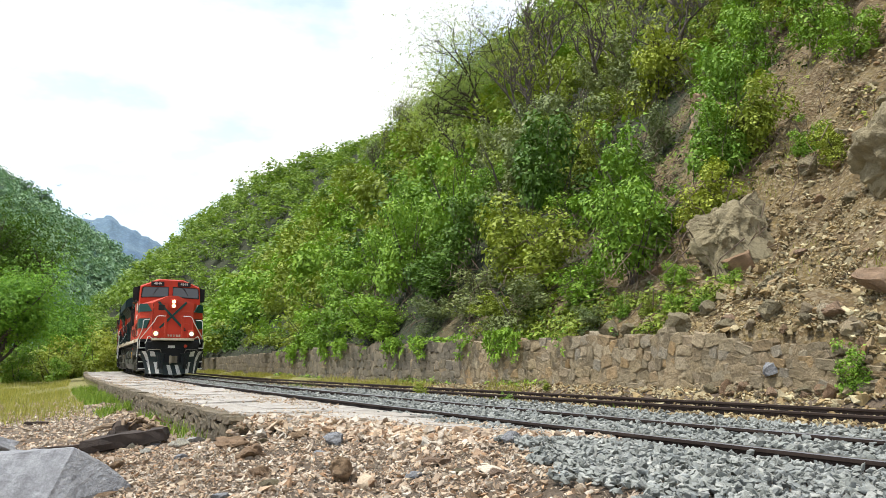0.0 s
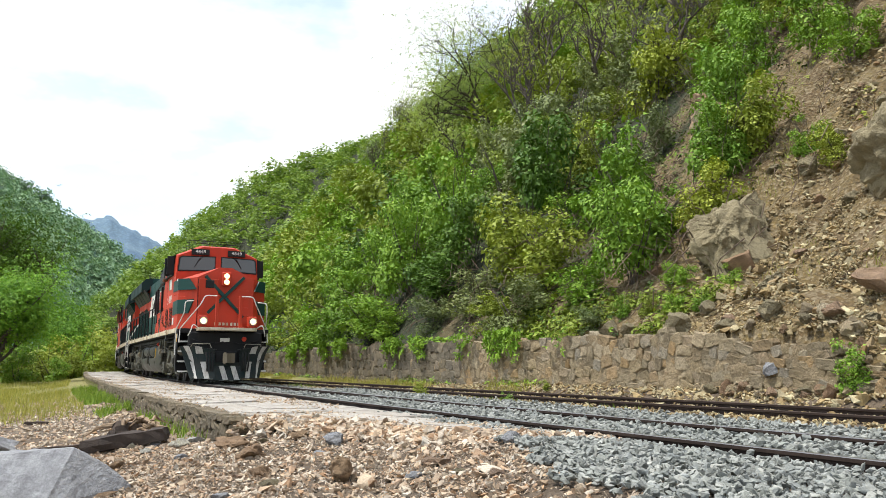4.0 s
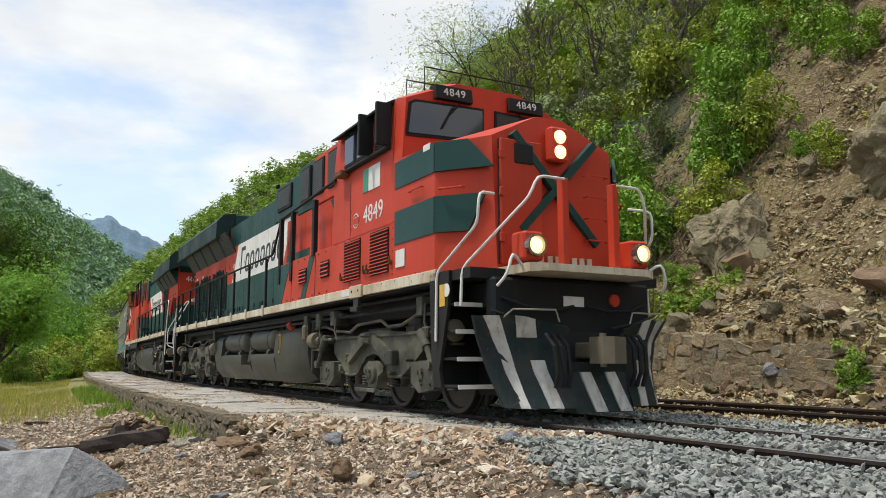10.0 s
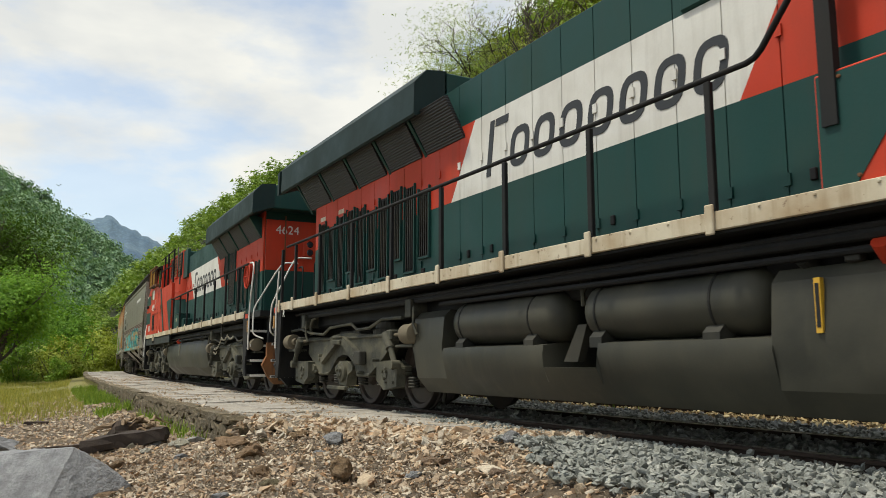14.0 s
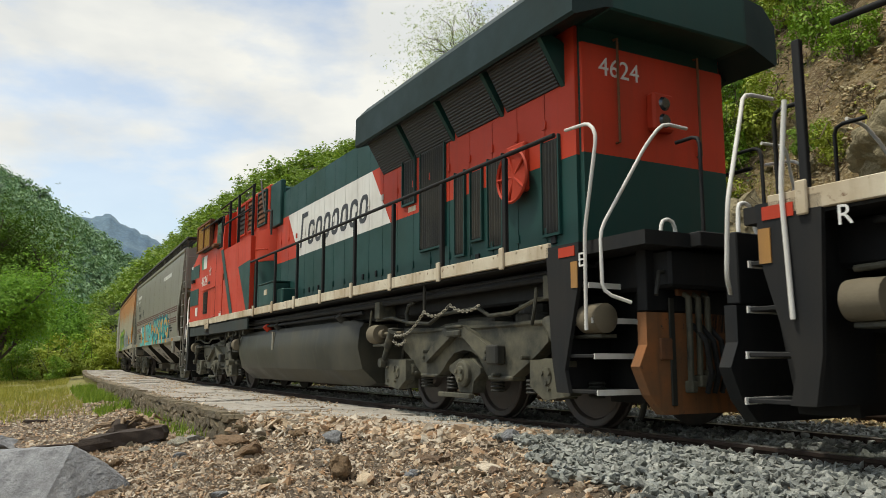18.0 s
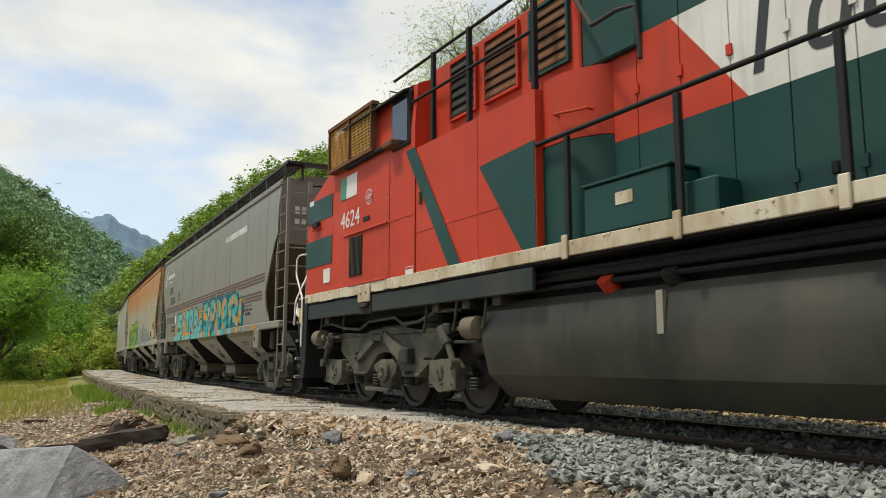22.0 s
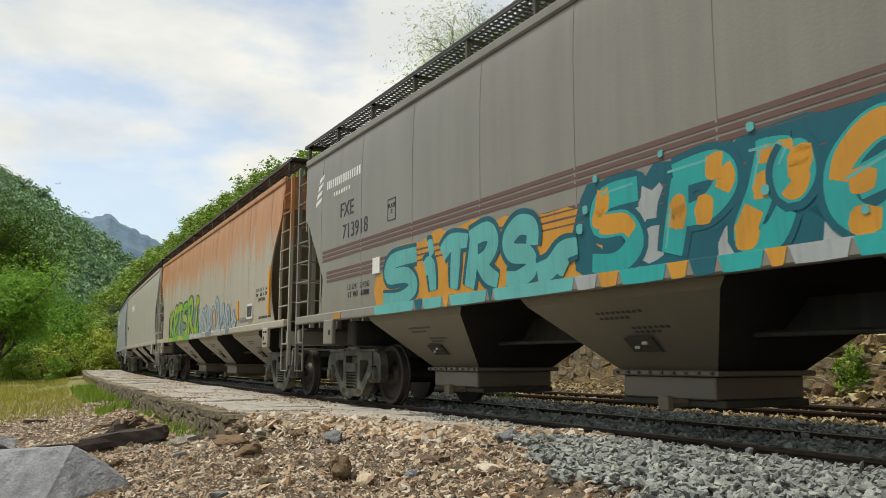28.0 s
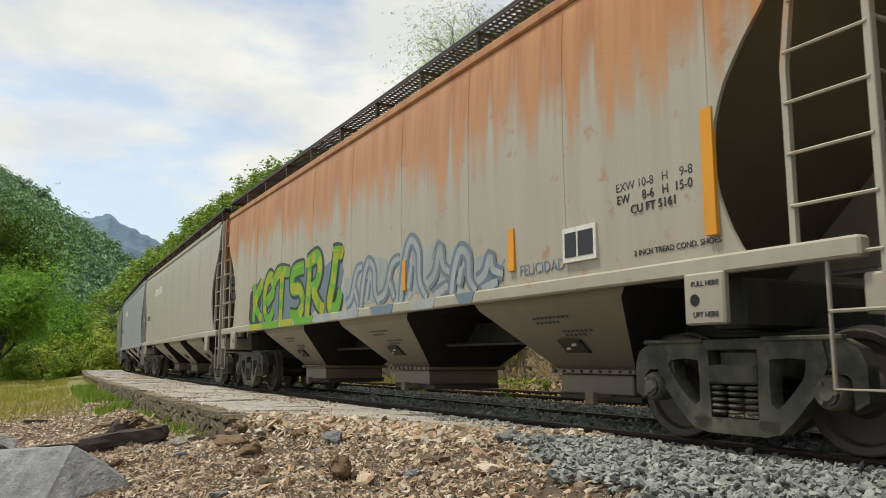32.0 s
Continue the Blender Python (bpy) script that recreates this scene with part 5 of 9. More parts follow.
            part("pane", Mesh().box(x0 + 0.06, x1 - 0.06, min(k * 1.54, k * 1.567), max(k * 1.54, k * 1.567), z0 + 0.07, 4.57), GLASS, wf)
        shade_ = Mesh().prism([(k * 1.46, 4.70), (k * 1.66, 4.60), (k * 1.66, 4.57), (k * 1.44, 4.66)], 5.9, 8.2, "x")
        part("sun_shade", shade_, BLACK, loco)
        part("arm_rest", Mesh().box(6.25, 8.2, min(k * 1.52, k * 1.62), max(k * 1.52, k * 1.62), 3.90, 3.96, 0.015), BLACK, loco)
        if number == "4849":
            for x in (7.44, 8.13):
                part("wind_deflector", Mesh().box(x, x + 0.07, min(k * 1.53, k * 1.78), max(k * 1.53, k * 1.78), 3.95, 4.62, 0.01), BLACK, loco, "black wind deflector beside the cab window")
        part("horn_bracket", Mesh().box(6.2, 6.5, min(k * 1.53, k * 1.7), max(k * 1.53, k * 1.7), 3.84, 3.95, 0.02), RUST, loco)
        # windscreen
        wf = part("windscreen", Mesh().prism([(k * 0.10, 4.10), (k * 1.44, 4.04), (k * 1.45, 4.12), (k * 1.40, 4.56), (k * 1.30, 4.62), (k * 0.10, 4.65)], 8.50, 8.54, "x"), BLACK, loco, "black framed windscreen")
        part("pane", Mesh().prism([(k * 0.13, 4.14), (k * 1.41, 4.09), (k * 1.36, 4.54), (k * 1.28, 4.58), (k * 0.13, 4.61)], 8.535, 8.55, "x"), GLASS, wf)
        part("wiper", Mesh().tube([(8.57, k * 0.5, 4.70), (8.58, k * 0.75, 4.42)], 0.012, 5).tube([(8.58, k * 0.66, 4.58), (8.58, k * 0.86, 4.22)], 0.014, 5), BLACK, wf)
        nb = part("number_board", Mesh().prism([(8.40, 4.67), (8.62, 4.68), (8.58, 4.90), (8.40, 4.92)], k * 0.34, k * 0.98), BLACK, loco, "black lit number board")
        for i, d in enumerate(number):
            letters("digit", d, 0.18, WHITE, nb, pose(8.612, k * 0.66 - 0.15 + 0.1 * i, 4.79, 90 - 10, 0, 90))
        # intakes low on the cab side
        if k < 0:
            louvre(loco, 6.32, 7.04, 2.04, 2.71, k * 1.531, k, 13, RED)
            louvre(loco, 7.44, 8.15, 2.04, 2.72, k * 1.531, k, 13, RED)
            for q, z in ((6.22, 2.12), (7.22, 2.14), (7.36, 2.14), (8.24, 2.18)):
                part("drain_cock", Mesh().lathe([(k * 1.53, 0.045), (k * 1.57, 0.04), (k * 1.57, 0.001)], (q, 0, z), "y", 10).tube([(q, k * 1.57, z), (q + 0.05, k * 1.58, z + 0.09)], 0.014, 6), RUST, loco, "small rusty drain cock")
            part("jacking_pad", Mesh().box(6.68, 7.18, k * 1.58, k * 1.54, 1.74, 1.94, 0.01), CREAM, loco, "cream bolted jacking pad")
            part("jacking_foot", Mesh().box(6.78, 7.08, k * 1.60, k * 1.50, 1.52, 1.60, 0.01).box(6.83, 7.03, k * 1.56, k * 1.50, 1.60, 1.74), GREY_DARK, loco)
            for q in (6.79, 7.07):
                part("bolt_hole", Mesh().lathe([(k * 1.579, 0.024), (k * 1.584, 0.022), (k * 1.585, 0.001)], (q, 0, 1.85), "y", 8), HOLE, loco)
            part("notice", Mesh().box(6.28, 6.60, k * 1.552, k * 1.545, 1.80, 1.89), WHITE, loco, "pale warning notice with red print")
        else:
            vg = part("grille", Mesh().box(7.55, 8.06, 1.53, 1.54, 2.07, 2.72), HOLE, loco, "dark upright-barred vent")
            for q in np.arange(7.55 + 0.02, 8.06 - 0.02, 0.05):
                part("bar", Mesh().box(q, q + 0.02, 1.54, 1.556, 2.08, 2.71), GREY_DARK, vg)
            if number != "4849":
                part("skirt", Mesh().box(3.0, 10.1, 1.47, 1.525, 1.46, 1.725, 0.01), SKIRT, loco, "dusty dark green skirt below the sill")
        part("door_seam", Mesh().box(5.8, 8.3, min(k * 1.53, k * 1.536), max(k * 1.53, k * 1.536), 2.76, 2.785), RED, loco)
        part("nose_grab", Mesh().tube([(9.72, k * 1.50, 2.98), (9.74, k * 1.54, 2.98), (10.02, k * 1.34, 2.98), (10.0, k * 1.29, 2.98)], 0.014, 6), RED, loco)
        # bolts, seams and small fittings of the cab side
        me_bolt = Mesh().lathe([(0.0, 0.011), (k * 0.008, 0.008), (k * 0.009, 0.001)], (0, 0, 0), "y", 6).done("bolt", RUST)
        spots = [(x, 2.74) for x in np.arange(5.9, 8.3, 0.42)] + [(8.28, z) for z in np.arange(2.0, 2.7, 0.17)] + [(6.62, z) for z in np.arange(2.0, 3.5, 0.3)] + [(6.5, z) for z in np.arange(2.1, 3.5, 0.33)] + [(x, 1.94) for x in np.arange(5.2, 9.4, 0.55)]
        for x, z in spots:
            part("bolt", me_bolt, None, loco).matrix_basis = Matrix.Translation((x, k * 1.532, z))
        part("panel_seam", Mesh().box(6.555, 6.57, min(k * 1.53, k * 1.534), max(k * 1.53, k * 1.534), 1.90, 3.7), BLACK, loco, "dark panel seam")
        if number != "4849" and k > 0:
            part("drip_rail", Mesh().tube([(8.3, 1.545, 2.775), (6.62, 1.545, 2.775)], 0.018, 7), RED, loco, "red rain strip")
            part("drip_rail", Mesh().tube([(8.1, 1.545, 1.93), (6.62, 1.545, 1.93)], 0.016, 7), RED, loco, "red rain strip")
            part("jacking_pad", Mesh().box(7.18, 7.62, 1.54, 1.575, 1.62, 1.89, 0.01), CREAM, loco, "cream bolted jacking pad")
            part("jacking_notch", Mesh().box(7.18, 7.62, 1.50, 1.535, 1.44, 1.615), HOLE, loco)
            part("jacking_foot", Mesh().box(7.26, 7.54, 1.535, 1.60, 1.54, 1.60, 0.01), GREY_DARK, loco)
            for x in (7.29, 7.51):
                part("bolt_hole", Mesh().lathe([(1.574, 0.022), (1.579, 0.020), (1.58, 0.001)], (x, 0, 1.76), "y", 8), HOLE, loco)
            for x0, x1 in ((5.0, 6.1), (6.2, 6.45), (6.7, 7.05), (7.75, 8.2), (8.3, 8.85)):
                part("sill_panel", Mesh().box(x0, x1, 1.542, 1.549, 1.755, 1.865, 0.002), CREAM, loco, "faded painted sill panel")
            tag_ = part("warning_sticker", Mesh().box(5.78, 6.02, 1.53, 1.535, 1.91, 2.03), WHITE, loco, "white and red warning sticker")
            part("sticker_band", Mesh().box(5.79, 6.01, 1.535, 1.537, 1.99, 2.02), RED, tag_)
            part("marker_lamp", Mesh().box(8.95, 9.15, 1.50, 1.62, 3.10, 3.22, 0.02).tube([(9.17, 1.56, 3.16), (9.22, 1.56, 3.16)], 0.04, 10), BLACK, loco, "small black lamp box")
            part("name_slot", Mesh().box(7.28, 7.52, 1.53, 1.545, 2.92, 2.99, 0.004), BLACK, loco)
            part("latch", Mesh().box(5.55, 5.60, 1.53, 1.56, 2.86, 3.04, 0.008), RUST, loco)
        # ditch light
        dl = part("ditch_light", Mesh().box(10.62, 10.92, k * 0.84 - 0.15, k * 0.84 + 0.15, 1.94, 2.30, 0.03), RED, loco, "red ditch light housing")
        part("lamp_ring", Mesh().lathe([(10.9, 0.14), (10.99, 0.135), (10.99, 0.11), (10.95, 0.10)], (0, k * 0.84, 2.12), "x", 20), CHROME, dl)
        part("lens", Mesh().lathe([(10.93, 0.11), (10.965, 0.09), (10.985, 0.05), (10.99, 0.001)], (0, k * 0.84, 2.12), "x", 20), LAMP_ON if number == "4849" else GLASS, dl, "glowing headlamp" if number == "4849" else "unlit headlamp", smooth=60)
        # front handrails, white
        rail_run(loco, [(10.42, k * 1.10, 2.83), (10.56, k * 1.40, 2.80), (10.54, k * 1.42, 2.40), (9.74, k * 1.56, 1.87), (9.74, k * 1.57, 0.98)], WHITE)
        rail_run(loco, [(10.98, k * 0.42, 2.98), (10.98, k * 0.82, 2.98), (10.95, k * 0.92, 2.72), (10.30, k * 1.50, 1.87), (10.30, k * 1.52, 1.40)], WHITE)
        rail_run(loco, [(10.85, k * 0.98, 1.88), (10.95, k * 1.18, 2.02), (10.95, k * 1.25, 1.75), (10.80, k * 1.3, 1.62)], WHITE)
        post = Mesh().box(10.86, 10.98, k * 0.40 - 0.05, k * 0.40 + 0.05, 1.9, 3.0, 0.01)
        part("handrail_post", post, RED, loco, "dark red gate post")
        steps_end(loco, 9.62, 10.6, k, CREAM)
        part("notice", Mesh().box(9.80, 9.94, min(k * 1.545, k * 1.552), max(k * 1.545, k * 1.552), 1.42, 1.70), YELLOW, loco, "yellow notice sticker")
        part("notice", Mesh().lathe([(k * 1.545, 0.085), (k * 1.552, 0.085), (k * 1.552, 0.001)], (9.98, 0, 1.62), "y", 18), WHITE, loco, "round white sticker")
    # nose door, cross, headlights
    nd = part("nose_door", Mesh().box(10.26, 10.32, -0.92, -0.28, 1.95, 3.62, 0.01), RED, loco, "red nose door")
    part("door_window", Mesh().box(10.30, 10.34, -0.72, -0.42, 3.30, 3.58, 0.04), HOLE, nd, "small dark rounded door window")
    for z in (2.3, 2.9, 3.4):
        part("hinge", Mesh().box(10.30, 10.35, -0.96, -0.88, z - 0.06, z + 0.06, 0.01), RED, nd)
    for (y0, z0), (y1, z1) in (((-0.62, 2.42), (0.62, 3.72)), ((-0.72, 3.72), (0.62, 2.30))):
        d = Vector((0, y1 - y0, z1 - z0)).normalized()
        w = Vector((0, -d.z, d.y)) * 0.05
        a, b = Vector((10.335, y0, z0)), Vector((10.335, y1, z1))
        q = [a - w, a + w, b + w, b - w]
        part("cross_stripe", Mesh().add([p for p in q] + [p - Vector((0.12, 0, 0)) for p in q], [(0, 1, 2, 3), (7, 6, 5, 4), (0, 4, 5, 1), (1, 5, 6, 2), (2, 6, 7, 3), (3, 7, 4, 0)]), GREEN, loco, "dark green crossed stripe")
    hb = part("headlight", Mesh().box(10.2, 10.36, -0.15, 0.15, 3.40, 3.88, 0.03), RED, loco, "twin headlight recess")
    for z in (3.53, 3.74):
        part("lens", Mesh().lathe([(10.35, 0.10), (10.38, 0.085), (10.395, 0.04), (10.40, 0.001)], (0, 0, z), "x", 20), LAMP_ON if number == "4849" else GLASS, hb, "glowing headlamp" if number == "4849" else "unlit headlamp", smooth=60)
    for i, y in enumerate((-0.72, -0.56, -0.42, -0.28, -0.12, 0.02, 0.16)):
        part("badge_bar", Mesh().box(10.33, 10.338, y * 0.9 + 0.28, y * 0.9 + 0.36, 2.0, 2.1), CREAM, loco)
    for z in (2.35, 2.65, 2.95, 3.25):
        part("nose_rung", Mesh().tube([(10.30, 0.42, z), (10.40, 0.42, z), (10.40, 0.78, z), (10.30, 0.78, z)], 0.012, 6), RED, loco)
    plate = Mesh().loft([[(10.3, y, z) for y, z in ((-1.0, 1.79), (1.0, 1.79), (1.0, 1.90), (-1.0, 1.90))], [(11.0, y, z) for y, z in ((-0.97, 1.79), (0.97, 1.79), (0.97, 1.90), (-0.97, 1.90))], [(11.12, y, z) for y, z in ((-0.78, 1.80), (0.78, 1.80), (0.78, 1.89), (-0.78, 1.89))]])
    part("front_platform", plate, CREAM, loco, "cream front platform edge")
    part("buffer_face", Mesh().box(10.42, 10.62, -1.25, 1.25, 0.55, 1.76, 0.04), BLACK, loco)
    part("plate_white", Mesh().box(10.62, 10.63, -0.2, 0.12, 1.42, 1.55), WHITE, loco, "small white plate")
    part("marker", Mesh().lathe([(10.62, 0.085), (10.65, 0.08), (10.65, 0.001)], (0, 0.62, 1.52), "x", 18), RED, loco, "round red marker")
    part("roof_rack", Mesh().tube([(8.35, -1.05, 4.85), (8.35, -1.05, 5.24), (8.35, 1.0, 5.24), (8.35, 1.0, 4.85)], 0.012, 6).tube([(7.7, -1.05, 4.85), (7.7, -1.05, 5.24), (7.7, 1.0, 5.24), (7.7, 1.0, 4.85)], 0.012, 6), BLACK, loco, "thin roof antenna frame")
    for k in (-1, 1):
        part("nose_grab", Mesh().tube([(8.9, k * 1.535, 3.10), (8.9, k * 1.58, 3.10), (9.3, k * 1.58, 3.10), (9.3, k * 1.535, 3.10)], 0.013, 6), RED, loco)
        part("mu_cable", Mesh().tube([(10.64, k * 1.15, 1.50), (10.74, k * 0.8, 1.38), (10.76, k * 0.4, 1.36), (10.70, k * 0.1, 1.42)], 0.02, 6), BLACK, loco, "black jumper cable")
        part("cut_lever", Mesh().tube([(10.66, k * 1.3, 1.34), (10.72, k * 0.9, 1.22), (10.9, k * 0.35, 1.14)], 0.015, 6), GREY_DARK, loco)
    part("nose_seam", Mesh().box(10.30, 10.318, -0.97, -0.955, 1.95, 3.6), BLACK, loco)
    part("coupler_pocket", Mesh().box(10.60, 10.72, -0.36, 0.36, 0.66, 1.10, 0.02), HOLE, loco)
    # plow
    for k in (-1, 1):
        prof = [(0.0, 1.27), (-0.10, 1.0), (-0.05, 0.6), (0.12, 0.18)]
        ends = [(10.62, 1.53), (10.85, 1.0), (11.05, 0.42)]
        rows_ = []
        for (x, y), lowz in zip(ends, (0.20, 0.14, 0.12)):
            rows_.append([(x + dx, k * (y + (0.0 if y < 1.5 else -0.12 * i)), z if i else z - (0 if y > 0.5 else 0.15)) for i, (dx, z) in enumerate(prof)])
        m = Mesh()
        m.loft([r + [(p[0] - 0.05, p[1], p[2]) for p in reversed(r)] for r in rows_])
        pl = part("plow_blade", m, PLOW, loco, "dark green snow plow blade, scratched", smooth=30)

        def on_blade(u, t):
            a, b = (rows_[0], rows_[1]) if u < 0.5 else (rows_[1], rows_[2])
            f = (u if u < 0.5 else u - 0.5) * 2
            i = min(2, int(t * 3))
            g = t * 3 - i
            p = lambda r: Vector(r[i]).lerp(Vector(r[i + 1]), g)
            return p(a).lerp(p(b), f) + Vector((0.012, 0.006 * k, 0))

        for u0, u1, w, t0, t1 in ((0.10, 0.36, 0.17, 0.0, 1.0), (0.44, 0.50, 0.20, 0.0, 0.32), (0.62, 0.72, 0.14, 0.55, 1.0)):
            ring = [[on_blade(min(0.999, u0 + (u1 - u0) * j / 8 + d * w), t0 + (t1 - t0) * j / 8 * 0.999) for d in (0, 0.5, 1)] for j in range(9)]
            sm = Mesh()
            sm.loft([r + [q - Vector((0.02, 0, 0)) for q in reversed(r)] for r in ring])
            part("plow_stripe", sm, PLOW_W, pl, "worn white diagonal stripe")
        part("plow_grab", Mesh().tube([(10.7, k * 1.2, 1.22), (10.9, k * 1.15, 1.34), (11.0, k * 0.6, 1.34), (11.0, k * 0.55, 1.2)], 0.012, 6), STEEL, loco)
    cm = Mesh().loft([[(11.05, y, z), (11.0, y, 0.6), (11.16, y, 0.12), (10.9, y, 0.12), (10.9, y, z)] for y, z in ((-0.44, 0.72), (0.44, 0.72))])
    cp = part("plow_centre", cm, PLOW, loco, "dark green plow centre")
    for y in (-0.28, 0.1):
        part("plow_stripe", Mesh().add([(11.03, y, 0.6), (11.03, y + 0.16, 0.6), (11.18, y + 0.3, 0.13), (11.18, y + 0.12, 0.13), (11.0, y, 0.6), (11.0, y + 0.16, 0.6), (11.1, y + 0.3, 0.13), (11.1, y + 0.12, 0.13)], [(0, 1, 2, 3), (7, 6, 5, 4), (0, 4, 5, 1), (1, 5, 6, 2), (2, 6, 7, 3), (3, 7, 4, 0)]), PLOW_W, cp)
    coupler(loco, 11.1, 1, mat=TRUCK_PALE)
    hoses(loco, 11.0, 1)
    # engine hood
    lead_unit = number == "4849"
    rear = -9.06 if lead_unit else -9.1
    part("hood", Mesh().loft([[(x, y, z) for y, z in ((-1.08, 1.87), (1.08, 1.87), (1.08, 4.55), (0.85, 4.76), (-0.85, 4.76), (-1.08, 4.55))] for x in (rear - 0.03, 5.8)]), GREEN, loco, "dark green engine hood")
    part("hood_back", Mesh().box(2.2, 5.74, -1.06, 1.06, 3.6, 4.86, 0.05), GREEN, loco)
    for k, band in ((-1, band_right), (1, band_left)):
        ft, ff, rt_, rf = band
        cuts = list(np.arange(rear, 2.9, 0.57)) + [2.9]
        lo, z0, z1, hi = 1.90, 2.93, 3.95, 4.56
        body_front = 2.9
        zones = [(GREEN, [(rf, lo), (body_front, lo), (body_front, z0), (rf, z0)]), (GREEN, [(rear, lo), (rf, lo), (rf, z0), (rear, z0)]),
                 (WHITE, [(rf, z0), (ff, z0), (ft, z1), (rt_, z1)]), (GREEN, [(rt_, z1), (body_front, z1), (body_front, hi), (rt_, hi)]),
                 (RED, [(rear, z0), (rf, z0), (rt_, z1), (rear, z1)]), (RED, [(rear, z1), (rt_ - 0.9, z1), (rt_ - 0.9, hi), (rear, hi)]), (GREEN, [(rt_ - 0.9, z1), (rt_, z1), (rt_, hi), (rt_ - 0.9, hi)]),
                 (RED, [(ff, z0), (body_front, z0), (body_front, z1), (ft, z1)])]
        panels(loco, "hood_door", zones, cuts, k * 1.08, k * 1.125)
        for x in cuts[1:-1]:
            for z in (2.15, 3.4):
                if x < body_front - 0.2:
                    part("hinge", Mesh().box(x - 0.03, x + 0.03, min(k * 1.12, k * 1.145), max(k * 1.12, k * 1.145), z - 0.05, z + 0.05), GREEN if z < 2.9 else WHITE if rf < x < ff else RED, loco)
            if rf < x < body_front and int(x * 10) % 2:
                part("latch", Mesh().box(x + 0.2, x + 0.26, min(k * 1.12, k * 1.15), max(k * 1.12, k * 1.15), 2.1, 2.2, 0.008), BLACK, loco)
        # plain slanted bars and rings where the name stands
        n8 = 8
        x_from, x_to = rf + 0.92, ff - 0.06
        pitch8 = (x_to - x_from) / n8
        s_ = 1 if k < 0 else -1
        lean = lambda a, z: ((x_from if k < 0 else x_to) + s_ * (a + 0.16 * (z - 3.1)), z)
        part("name_bar", Mesh().prism([lean(0.0, 3.10), lean(0.10, 3.10), lean(0.10, 3.82), lean(0.0, 3.82)], k * 1.124, k * 1.131), LETTER, loco)
        part("name_bar", Mesh().prism([lean(0.13, 3.72), lean(pitch8 - 0.08, 3.72), lean(pitch8 - 0.08, 3.82), lean(0.13, 3.82)], k * 1.124, k * 1.131), LETTER, loco)
        for i in range(1, n8):
            mid, hw = (i + 0.45) * pitch8, pitch8 * 0.40
            ring = lambda w, h, y: [(p[0], y, p[1]) for p in (lean(mid + w * math.copysign(abs(math.cos(q * 0.3142)) ** 0.7, math.cos(q * 0.3142)), 3.35 + h * math.copysign(abs(math.sin(q * 0.3142)) ** 0.7, math.sin(q * 0.3142))) for q in range(20))]
            part("name_ring", Mesh().loft([ring(hw, 0.25, k * 1.124), ring(hw, 0.25, k * 1.131), ring(hw - 0.09, 0.165, k * 1.131), ring(hw - 0.09, 0.165, k * 1.124), ring(hw, 0.25, k * 1.124)], caps=False), LETTER, loco)
        # tall intakes with upright bars in the rear part
        if lead_unit:
            openings = [(x - 0.03, x + 0.30) + ((2.08, 3.40), (2.26, 3.28), (2.08, 3.40), (2.32, 3.44))[i % 4] for i, x in enumerate(np.arange(rear + 0.31, rf - 0.5, 0.47))]
        else:
            openings = [(-5.2, -4.78, 3.12, 3.80), (-6.14, -5.40, 2.33, 3.85), (-6.70, -6.46, 2.13, 3.25), (-7.15, -6.88, 2.28, 3.2), (-7.64, -7.32, 2.12, 3.25), (-8.80, -8.50, 2.12, 3.2)]
        for i, (x0, x1, low_z, top_z) in enumerate(openings):
            g = part("grille", Mesh().box(x0, x1, min(k * 1.12, k * 1.133), max(k * 1.12, k * 1.133), low_z, top_z), HOLE, loco, "tall dark air intake with upright bars")
            for q in np.arange(x0 + 0.03, x1 - 0.02, 0.062):
                part("bar", Mesh().prism([(q, k * 1.133), (q + 0.022, k * 1.133), (q + 0.03, k * 1.15), (q + 0.016, k * 1.15)], low_z + 0.02, top_z - 0.02, "z"), GREY_DARK, g)
            part("grille_frame", Mesh().box(x0 - 0.02, x0, min(k * 1.12, k * 1.165), max(k * 1.12, k * 1.165), low_z - 0.03, top_z + 0.03).box(x1, x1 + 0.02, min(k * 1.12, k * 1.165), max(k * 1.12, k * 1.165), low_z - 0.03, top_z + 0.03).box(x0, x1, min(k * 1.12, k * 1.165), max(k * 1.12, k * 1.165), low_z - 0.03, low_z), GREEN, g)
            if i % 2:
                part("latch", Mesh().box(x0 + 0.08, x0 + 0.17, min(k * 1.12, k * 1.15), max(k * 1.12, k * 1.15), 2.0, 2.09, 0.008), BLACK, loco)
            if i in (0, 2):
                part("notice", Mesh().box(x0, x0 + 0.26, min(k * 1.12, k * 1.13), max(k * 1.12, k * 1.13), 3.46 if lead_unit else 2.98, 3.54 if lead_unit else 3.06), CREAM, loco, "cream notice strip")
        # radiator wing
        w0, w1 = wing
        part("radiator_wing", Mesh().prism([(k * 1.0, 4.42), (k * 1.12, 4.40), (k * 1.52, 4.24), (k * 1.55, 4.27), (k * 1.54, 4.74), (k * 1.34, 4.96), (k * 1.0, 5.0)], w1, w0, "x"), WING, loco, "dark green overhanging radiator wing")
        for x in np.arange(w1 + 0.7, w0 - 0.2, 1.25):
            part("wing_brace", Mesh().prism([(k * 1.1, 3.72), (k * 1.5, 4.34), (k * 1.5, 4.40), (k * 1.1, 4.25)], x, x + 0.07, "x"), GREEN, loco)
            part("radiator_screen", Mesh().prism([(k * 1.1, 3.78), (k * 1.14, 3.78), (k * 1.46, 4.32), (k * 1.40, 4.34)], x + 0.09, x + 1.16, "x"), SCREEN, loco, "black sloping radiator screen")
